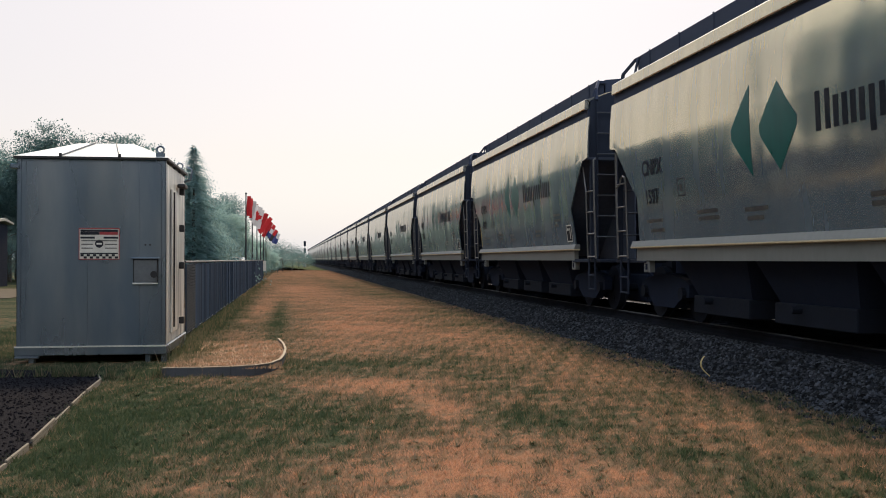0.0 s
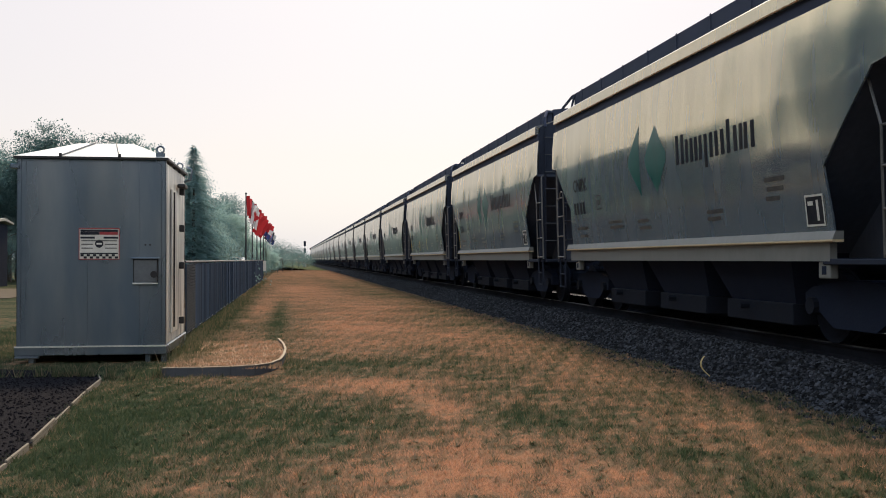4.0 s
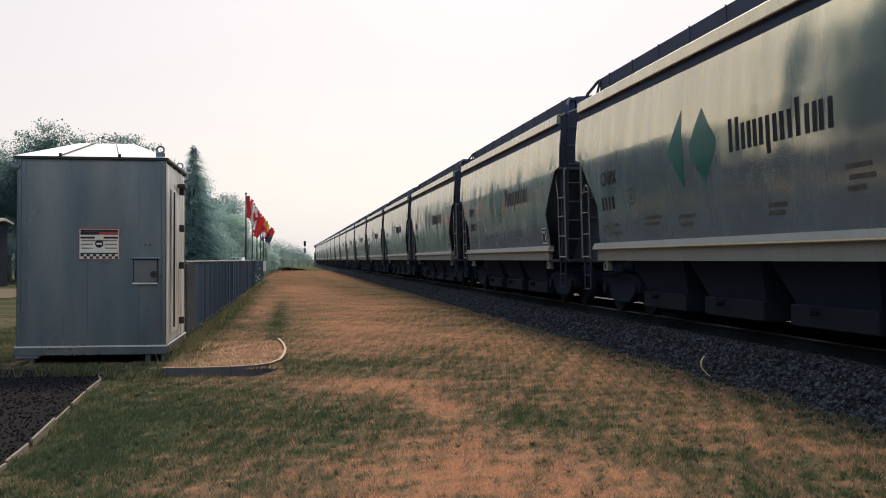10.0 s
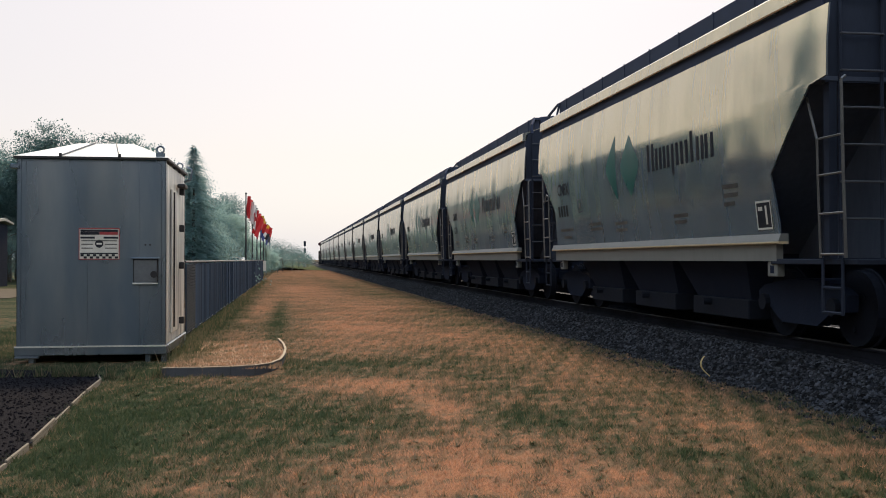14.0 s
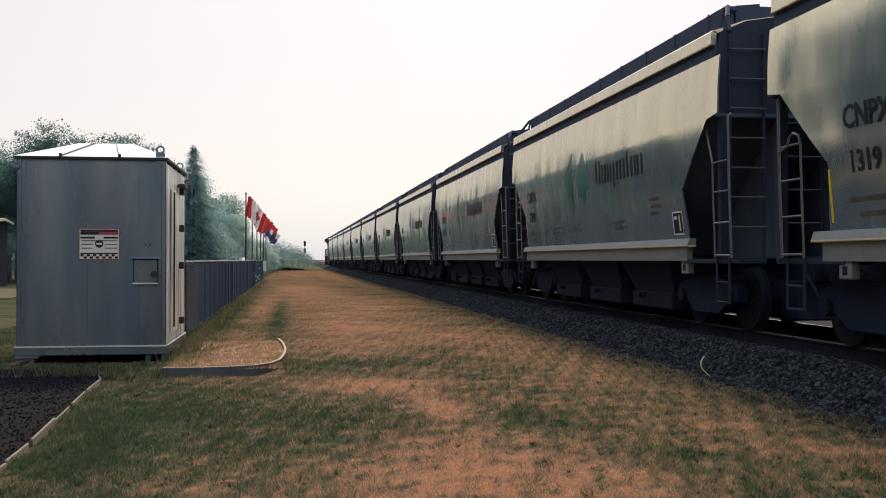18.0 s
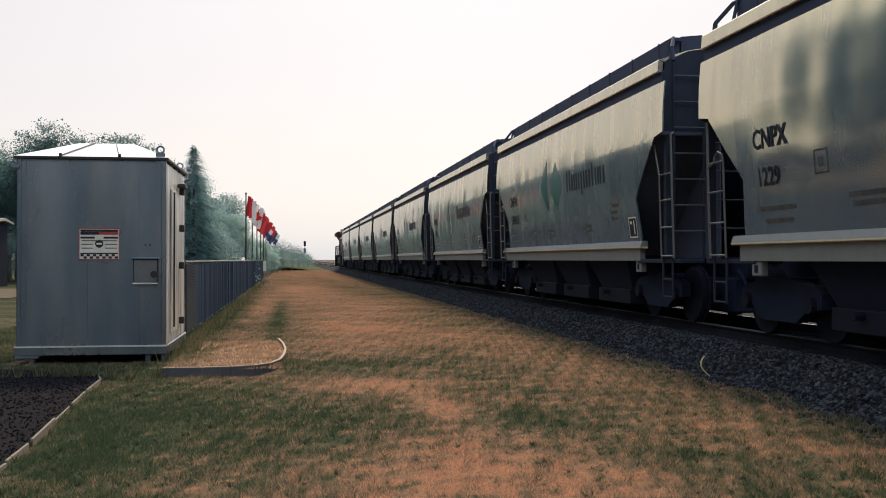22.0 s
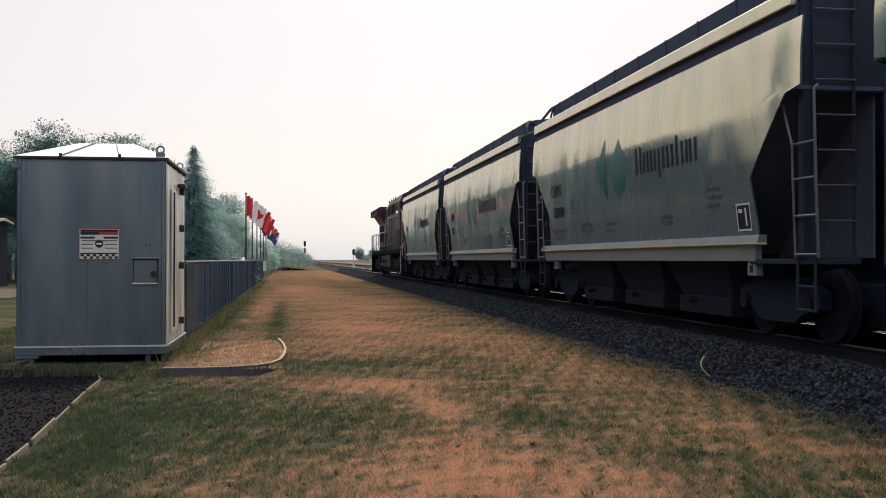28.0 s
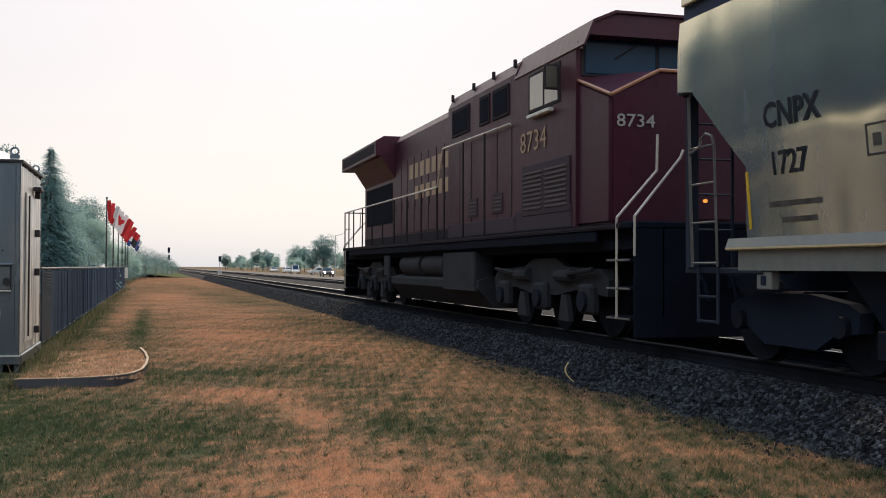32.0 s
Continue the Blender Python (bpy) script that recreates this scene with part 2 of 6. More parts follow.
def dryness(x, y):
    """0: fresh green turf, 1: parched straw. A worn dry strip runs along the middle of the verge."""
    d = 0.45 + 0.10 * wave(x, y, 1.3, 1) + 0.17 * wave(x, y * 0.8, 0.45, 2) + 0.08 * wave(x, y * 0.6, 4.0, 3)
    d += 0.26 * wave(x, y, 0.17, 4) * np.clip(1.6 - y / 30.0, 0, 1) + 0.23 * wave(x, y, 0.075, 7) * np.clip(1.5 - y / 18.0, 0, 1)
    d += 0.08 * wave(x * 0.5, y * 0.35, 1.1, 15) * np.clip((y - 12) / 12.0, 0, 1)
    d += 0.28 * np.clip((y - 60) / 40.0, 0, 1) * ((x > -2.0) & (x < 5.6))
    # scorched patches, near to far
    d += 0.60 * hump(x, y, 1.25, 7.5, 0.75, 1.15) + 0.34 * hump(x, y, 2.3, 7.4, 0.6, 1.2) + 0.40 * hump(x, y, 1.62, 10.9, 0.30, 1.5)
    d += 0.45 * hump(x, y, 0.95, 13.1, 1.0, 0.65) + 0.36 * hump(x, y, 1.5, 21.5, 1.5, 4.6) + 0.32 * hump(x, y, 2.2, 33, 1.6, 9) + 0.42 * hump(x, y, 0.7, 54, 1.8, 17)
    d += 0.26 * hump(x, y, -0.95, 34, 0.40, 12) + 0.12 * hump(x, y, 4.2, 16.0, 1.2, 6.0)
    # green patches
    d -= 0.50 * hump(x, y, -1.45, 10.9, 1.0, 2.6) + 0.34 * hump(x, y, -1.7, 8.2, 0.45, 1.3) + 0.40 * hump(x, y, -2.6, 15.2, 1.6, 0.9) + 0.26 * hump(x, y, 0.35, 10.2, 0.75, 1.3) + 0.36 * hump(x, y, 0.9, 15.7, 1.3, 0.8)
    d -= 0.34 * hump(x, y, 2.4, 10.3, 0.55, 0.65) + 0.10 * hump(x, y, 3.0, 15.2, 1.0, 1.6) + 0.30 * hump(x, y, 3.3, 8.05, 0.16, 0.22) + 0.40 * hump(x, y, 1.56, 7.1, 0.12, 0.14) + 0.32 * hump(x, y, 1.1, 8.0, 0.2, 0.22)
    d -= 0.45 * hump(x, y, -1.9, 30, 0.45, 14) + 0.36 * hump(x, y, -0.30, 29, 0.20, 10)
    # lowered near right: puts the view's corner darkening into the turf
    d += 0.05 * np.clip((x - 2.4) / 1.4, 0, 1) - 0.16 * np.clip((x - 2.5) / 1.2, 0, 1) * np.clip(1.0 - (y - 6.0) / 7.0, 0, 1)
    d = np.where((x > -1.75) & (x < -0.1) & (y > 14.4) & (y < 19.4), 0.70 + 0.2 * wave(x, y, 0.5, 2) - 0.5 * hump(x, y, -1.7, 17.5, 0.5, 2.5), d)
    d = np.where(x < -4.3, d - 0.25, d)
    return np.clip(d, 0, 1)


def lie(x, y):
    """Height of the open ground."""
    near = np.clip(1 - np.hypot(x, y) / 70.0, 0, 1)
    return near * (0.022 * wave(x, y, 2.3, 5) + 0.012 * wave(x, y, 0.7, 6)) - 0.012


def turf_material(name, blade):
    m = bpy.data.materials.new(name)
    m.use_nodes = True
    n, l = m.node_tree.nodes, m.node_tree.links
    p = n["Principled BSDF"]
    p.inputs["Roughness"].default_value = 0.9
    p.inputs["Specular IOR Level"].default_value = 0.03
    at = n.new("ShaderNodeAttribute")
    at.attribute_name = "dry"
    tc = n.new("ShaderNodeTexCoord")
    noise1, noise2 = n.new("ShaderNodeTexNoise"), n.new("ShaderNodeTexNoise")
    noise1.inputs["Scale"].default_value, noise2.inputs["Scale"].default_value = 9, 55
    noise1.inputs["Detail"].default_value = 6
    l.new(tc.outputs["Object"], noise1.inputs["Vector"])
    l.new(tc.outputs["Object"], noise2.inputs["Vector"])
    sub = n.new("ShaderNodeMath")
    sub.operation, sub.inputs[1].default_value = "SUBTRACT", 0.5
    if blade:
        geo = n.new("ShaderNodeNewGeometry")
        l.new(geo.outputs["Random Per Island"], sub.inputs[0])
    else:
        l.new(noise1.outputs["Fac"], sub.inputs[0])
    mul = n.new("ShaderNodeMath")
    mul.operation, mul.inputs[1].default_value = "MULTIPLY_ADD", 0.34 if blade else 0.9
    l.new(sub.outputs[0], mul.inputs[0])
    l.new(at.outputs["Fac"], mul.inputs[2])
    ramp = n.new("ShaderNodeValToRGB")
    e = ramp.color_ramp.elements
    e[0].position, e[0].color = 0.0, (0.048, 0.076, 0.041, 1)
    e[1].position, e[1].color = 1.0, (0.62, 0.335, 0.212, 1)
    for pos, c in ((0.20, (0.100, 0.120, 0.068, 1)), (0.38, (0.190, 0.160, 0.104, 1)), (0.58, (0.29, 0.208, 0.138, 1)), (0.80, (0.46, 0.280, 0.184, 1))):
        e.new(pos).color = c
    l.new(mul.outputs[0], ramp.inputs[0])
    gr = n.new("ShaderNodeMix")
    gr.data_type, gr.blend_type = "RGBA", "MULTIPLY"
    gr.inputs["Factor"].default_value = 0.2 if blade else 0.75
    l.new(ramp.outputs[0], gr.inputs["A"])
    l.new(noise2.outputs["Fac"], gr.inputs["B"])
    if not blade:
        dim = n.new("ShaderNodeHueSaturation")
        dim.inputs["Value"].default_value, dim.inputs["Saturation"].default_value = 0.72, 1.1
        l.new(gr.outputs["Result"], dim.inputs["Color"])
        l.new(dim.outputs[0], p.inputs["Base Color"])
    else:
        l.new(gr.outputs["Result"], p.inputs["Base Color"])
    bp = n.new("ShaderNodeBump")
    bp.inputs["Strength"].default_value, bp.inputs["Distance"].default_value = 0.7, 0.03
    l.new(noise2.outputs["Fac"], bp.inputs["Height"])
    if not blade:
        l.new(bp.outputs[0], p.inputs["Normal"])
    else:
        tr, ms = n.new("ShaderNodeBsdfTranslucent"), n.new("ShaderNodeMixShader")
        ms.inputs[0].default_value = 0.4
        l.new(gr.outputs["Result"], tr.inputs["Color"])
        l.new(p.outputs[0], ms.inputs[1])
        l.new(tr.outputs[0], ms.inputs[2])
        l.new(ms.outputs[0], n["Material Output"].inputs["Surface"])
    return m


M_TURF, M_BLADE = turf_material("patchy_dry_turf", False), turf_material("grass_blades", True)


def steps(*spans):
    r = []
    for a, b, s in spans:
        r += list(np.arange(a, b, s))
    return np.array(r + [spans[-1][1]])


def add_dry(me, x, y):
    at = me.attributes.new("dry", "FLOAT", "POINT")
    at.data.foreach_set("value", dryness(x, y).astype(np.float32))


gx = steps((-3000, -400, 400), (-400, -40, 40), (-40, -8, 2.0), (-8, 10, 0.12), (10, 40, 2), (40, 400, 40), (400, 3000, 400))
gy = steps((-3000, -400, 400), (-400, -40, 40), (-40, -8, 4), (-8, 4, 0.25), (4, 26, 0.12), (26, 70, 0.4), (70, 200, 5), (200, 800, 50), (800, 4000, 400))
GX, GY = np.meshgrid(gx, gy)
X, Y = GX.ravel(), GY.ravel()
nx, ny = len(gx), len(gy)
idx = np.arange(nx * ny).reshape(ny, nx)
quads = np.stack([idx[:-1, :-1], idx[:-1, 1:], idx[1:, 1:], idx[1:, :-1]], -1).reshape(-1, 4)
me = raw_mesh("ground", np.c_[X, Y, lie(X, Y)].tolist(), quads.tolist(), M_TURF, True)
add_dry(me, X, Y)
ground = tagged(new("ground", me), "patchy mown turf, straw-dry in places and green in others", "ground", kind="structure")


def blades(name, count, xr, yr, tall, label, seed):
    """Short leaning grass blades, one triangle each."""
    rng = np.random.RandomState(seed)
    u = rng.rand(count)
    y = yr[0] * (yr[1] / yr[0]) ** u
    x = rng.uniform(*xr, count)
    keep = ~((x > -9) & (x < -2.35) & (y > 8.4) & (y < 15.4) & (x < -2.3 - (y - 8.2) * 0.02)) & ~((x > -4.25) & (x < -1.9) & (y > 16.2) & (y < 20.2))
    keep &= (x < 5.62 + 0.1 * wave(x, y, 0.8, 9))
    x, y = x[keep], y[keep]
    n = len(x)
    d = dryness(x, y)
    h = tall * rng.uniform(0.5, 1.3, n) * (1.15 - 0.55 * d) * (1 + 0.35 * wave(x, y, 0.9, 8))
    h = np.clip(h, 0.008, 0.2)
    a, lean, w = rng.uniform(0, 6.28, n), rng.uniform(0.2, 1.1, n), rng.uniform(0.0028, 0.006, n) * (0.7 + y * 0.06)
    z = np.where((x > -1.75) & (x < -0.12) & (y > 14.45) & (y < 19.4), 0.07, lie(x, y) - 0.004)
    dx, dy = np.cos(a) * w, np.sin(a) * w
    b = rng.uniform(0, 6.28, n)
    P = np.empty((n, 3, 3))
    P[:, 0] = np.c_[x - dx, y - dy, z]
    P[:, 1] = np.c_[x + dx, y + dy, z]
    P[:, 2] = np.c_[x + np.cos(b) * h * lean, y + np.sin(b) * h * lean, z + h]
    V = P.reshape(-1, 3)
    me = raw_mesh(name, V.tolist(), np.arange(3 * n).reshape(-1, 3).tolist(), M_BLADE)
    add_dry(me, np.repeat(x, 3), np.repeat(y, 3))
    return tagged(new(name, me), label, "grass", kind="stuff")


blades("grass", 520000, (-6.5, 5.8), (5.6, 150), 0.05, "short dry and green grass blades on the verge", 3)


blades("near_grass", 40000, (-6.5, 5.8), (1.0, 5.6), 0.05, "short grass blades close to the camera", 4)


def weeds(name, count, seed):
    """Low broad-leaved weeds in rosettes, thicker along the fence, the hut and the ballast."""
    rng = np.random.RandomState(seed)
    x, y = rng.uniform(-2.2, 5.6, count), 6.0 * (60 / 6.0) ** rng.rand(count)
    by_fence = rng.rand(count) < 0.35
    x = np.where(by_fence & (y > 19), rng.normal(-1.75, 0.22, count), x)
    x = np.where((~by_fence) & (rng.rand(count) < 0.25), rng.normal(5.45, 0.2, count), x)
    keep = ~((x > -4.3) & (x < -1.85) & (y > 16) & (y < 20)) & ~((x < -2.0) & (y < 15.6)) & (x < 5.7)
    keep &= dryness(x, y) < 0.5 + 0.25 * rng.rand(count)
    x, y = x[keep], y[keep]
    k = 9
    n = len(x) * k
    X, Y = np.repeat(x, k), np.repeat(y, k)
    a, L = rng.uniform(0, 6.28, n), rng.uniform(0.02, 0.065, n)
    up, w = rng.uniform(0.25, 1.0, n), rng.uniform(0.006, 0.014, n)
    z = lie(X, Y)
    P = np.empty((n, 3, 3))
    P[:, 0] = np.c_[X - np.sin(a) * w, Y + np.cos(a) * w, z]
    P[:, 1] = np.c_[X + np.sin(a) * w, Y - np.cos(a) * w, z + 0.01]
    P[:, 2] = np.c_[X + np.cos(a) * L, Y + np.sin(a) * L, z + L * up]
    me = raw_mesh(name, P.reshape(-1, 3).tolist(), np.arange(3 * n).reshape(-1, 3).tolist(), M_BLADE)
    at = me.attributes.new("dry", "FLOAT", "POINT")
    at.data.foreach_set("value", np.repeat(np.clip(dryness(X, Y) * 0.7 + 0.05, 0, 1), 3).astype(np.float32))
    return tagged(new(name, me), "low green weeds scattered through the turf", "weeds", kind="stuff")


weeds("weeds", 2400, 31)

def tufts(name, count, seed):
    """Unmown grass standing along the fence, the bed and the hut's feet."""
    rng = np.random.RandomState(seed)
    n = count
    pick = rng.rand(n)
    y = np.where(pick < 0.6, 19.6 * (75 / 19.6) ** rng.rand(n), np.where(pick < 0.8, rng.uniform(16.0, 20.5, n), 14.3 + rng.uniform(-0.12, 0.05, n)))
    x = np.where(pick < 0.6, -1.95 + np.abs(rng.normal(0, 0.16, n)), np.where(pick < 0.8, -1.72 + rng.normal(0, 0.12, n), rng.uniform(-4.2, -1.7, n) + 0 * y))
    clump = wave(x * 2, y, 0.7, 14)
    keep = clump > rng.uniform(-0.6, 0.6, n)
    x, y = x[keep], y[keep]
    n = len(x)
    h, a, b = rng.uniform(0.07, 0.26, n), rng.uniform(0, 6.28, n), rng.uniform(0, 6.28, n)
    w, lean, z = rng.uniform(0.005, 0.011, n), rng.uniform(0.1, 0.7, n), lie(x, y)
    P = np.empty((n, 3, 3))
    P[:, 0] = np.c_[x - np.cos(a) * w, y - np.sin(a) * w, z]
    P[:, 1] = np.c_[x + np.cos(a) * w, y + np.sin(a) * w, z]
    P[:, 2] = np.c_[x + np.cos(b) * h * lean, y + np.sin(b) * h * lean, z + h]
    me = raw_mesh(name, P.reshape(-1, 3).tolist(), np.arange(3 * n).reshape(-1, 3).tolist(), M_BLADE)
    at = me.attributes.new("dry", "FLOAT", "POINT")
    at.data.foreach_set("value", np.repeat(np.clip(rng.normal(0.22, 0.14, n), 0, 1), 3).astype(np.float32))
    return tagged(new(name, me), "unmown green grass along the fence and hut", "grass", kind="stuff")


tufts("tall_grass", 9000, 41)

# ---- track: ballast, sleepers, rails ----
M_STONE = material("dark_crushed_ballast", (0.013, 0.015, 0.020), 0.9, second=(0.023, 0.025, 0.031), scale=14, fine=60, bump=0.6, depth=0.03, spec=0.06)


def stone_material():
    m = material("ballast_stones", (0.022, 0.025, 0.032), 0.88, second=(0.052, 0.054, 0.060), scale=9, fine=70, bump=0.3, spec=0.15)
    n, l = m.node_tree.nodes, m.node_tree.links
    geo, rng = n.new("ShaderNodeNewGeometry"), n.new("ShaderNodeMapRange")
    rng.inputs["To Min"].default_value, rng.inputs["To Max"].default_value = 0.3, 3.4
    power = n.new("ShaderNodeMath")
    power.operation, power.inputs[1].default_value = "POWER", 2.2
    l.new(geo.outputs["Random Per Island"], power.inputs[0])
    l.new(power.outputs[0], rng.inputs["Value"])
    hs = [q for q in n if q.type == "HUE_SAT"][0]
    l.new(rng.outputs["Result"], hs.inputs["Value"])
    return m


M_STONES = stone_material()


def bed(x):
    """Height of the ballast shoulder at distance x from the camera's line."""
    return np.interp(x, [5.5, 5.72, 6.2, 8.82, 9.4, 9.7], [-0.05, 0.02, 0.37, 0.37, 0.02, -0.05])


bm = bmesh.new()
by = list(steps((-420, -40, 40), (-40, 60, 1.0), (60, 900, 20)))
bx = [5.5, 5.72, 5.85, 6.0, 6.1, 6.2, 6.5, 7.51, 8.5, 8.82, 9.1, 9.4, 9.7]
sheet(bm, [[(x, y, float(bed(x)) + (0.02 * math.sin(y * 2.1 + x * 9) if y < 60 else 0)) for x in bx] for y in by])
ballast = solid("ballast_bed", bm, M_STONE, "dark grey crushed-stone ballast shoulder under the track", "ballast", kind="structure")


def scatter_stones(name, count, xr, yr, size, seed, ground_z, label, mat):
    rng = np.random.RandomState(seed)
    x = rng.uniform(*xr, count)
    y = yr[0] * (yr[1] / yr[0]) ** rng.rand(count)
    z = ground_z(x, y)
    base = np.array([(1, 0, -.2), (0, 1, -.1), (-1, 0, -.2), (0, -1, -.3), (.5, .5, .7), (-.5, .3, .8), (0, -.5, .75)])
    faces = np.array([(0, 1, 4), (1, 5, 4), (1, 2, 5), (2, 6, 5), (2, 3, 6), (3, 0, 4), (3, 4, 6), (4, 5, 6)])
    k = len(base)
    r = size * rng.uniform(0.5, 1.35, count)
    V = base[None] * (1 + rng.uniform(-.35, .35, (count, k, 3)))
    a = rng.uniform(0, 6.28, count)
    c, s = np.cos(a)[:, None], np.sin(a)[:, None]
    V = np.stack([V[..., 0] * c - V[..., 1] * s, V[..., 0] * s + V[..., 1] * c, V[..., 2] * 0.85], -1) * r[:, None, None]
    V += np.stack([x, y, z], -1)[:, None]
    F = faces[None] + (np.arange(count) * k)[:, None, None]
    me = raw_mesh(name, V.reshape(-1, 3).tolist(), F.reshape(-1, 3).tolist(), mat)
    return tagged(new(name, me), label, "gravel", kind="stuff")


scatter_stones("ballast_stones", 46000, (5.58, 6.62), (5.6, 130), 0.027, 11, lambda x, y: bed(x) + 0.008, "angular dark grey ballast stones beside the rail", M_STONES)
scatter_stones("ballast_spill", 1500, (5.15, 5.75), (7.5, 40), 0.022, 12, lambda x, y: lie(x, y) + 0.004, "loose ballast stones spilled into the dry grass", M_STONES)

track = thing("railway_track", "single railway track with shiny worn rail heads on dark ballast", "track", kind="structure")
for side in (-0.753, 0.753):
    bm = bmesh.new()
    prism(bm, [(side - 0.07, 0.385), (side + 0.07, 0.385), (side + 0.07, 0.40), (side + 0.012, 0.42), (side + 0.012, 0.515), (side + 0.036, 0.525),
               (side + 0.036, 0.548), (side - 0.036, 0.548), (side - 0.036, 0.525), (side - 0.012, 0.515), (side - 0.012, 0.42), (side - 0.07, 0.40)], "y", -420, 900)
    rail = part("rail", bm, M_RUST, track, "rusty rail with a polished head", at=pose(TRACK_X, 0, 0))
    bm = bmesh.new()
    prism(bm, [(side - 0.034, 0.5485), (side + 0.034, 0.5485), (side + 0.026, RAIL_Z), (side - 0.026, RAIL_Z)], "y", -420, 900)
    part("rail_head", bm, M_RAIL_SHADE if side < 0 else M_RAIL, rail, "worn steel rail head")
bm = bmesh.new()
soft_box(bm, -1.3, 1.3, -0.115, 0.115, 0.22, 0.385, 0.012)
sleeper = part("sleeper", bm, M_SLEEPER, track, at=pose(TRACK_X, 4, 0))
for i in range(1, 240):
    again(sleeper, pose(TRACK_X + random.uniform(-.03, .03), 4 + i * 0.55, random.uniform(-.006, .004), 0, 0, random.uniform(-.6, .6)))


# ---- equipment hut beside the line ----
# the pale vertical bands paint soft reflections onto the walls
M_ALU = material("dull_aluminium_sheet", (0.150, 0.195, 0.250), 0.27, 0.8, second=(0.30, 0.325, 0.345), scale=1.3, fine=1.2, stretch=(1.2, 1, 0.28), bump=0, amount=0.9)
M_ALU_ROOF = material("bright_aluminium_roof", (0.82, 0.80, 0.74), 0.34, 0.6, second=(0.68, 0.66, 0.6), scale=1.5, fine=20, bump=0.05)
# bright copy of the wall sheet: sunlight on the right side put into colour
M_ALU_SUNLIT = material("streaked_aluminium_side", (0.86, 0.84, 0.77), 0.36, 0.30, second=(0.22, 0.22, 0.225), scale=2.6, fine=9, stretch=(1, 1.6, 0.22), bump=0.02, amount=0.95)
M_BOX = material("grey_cast_aluminium", (0.135, 0.15, 0.165), 0.4, 0.4, second=(0.10, 0.11, 0.125), scale=3, fine=30, bump=0.05)
M_HINGE = material("blackened_hinge_steel", (0.035, 0.035, 0.038), 0.5, 0.5)
M_SIGN = material("weathered_white_sign", (0.62, 0.60, 0.55), 0.5, second=(0.5, 0.47, 0.42), scale=5, fine=40, bump=0.03)
M_SIGNRED = material("faded_red_sign_paint", (0.34, 0.035, 0.04), 0.5, second=(0.22, 0.03, 0.035), scale=5, fine=40, bump=0.03)
M_CONC = material("weathered_concrete", (0.34, 0.31, 0.26), 0.85, second=(0.22, 0.2, 0.17), scale=4, fine=60, bump=0.3)
# pale colour for the sunlit top of the kerb
M_KERB_TOP = material("sun_bleached_timber", (0.34, 0.27, 0.19), 0.8, second=(0.25, 0.19, 0.13), scale=3, fine=20, stretch=(5, 0.6, 5), bump=0.3)


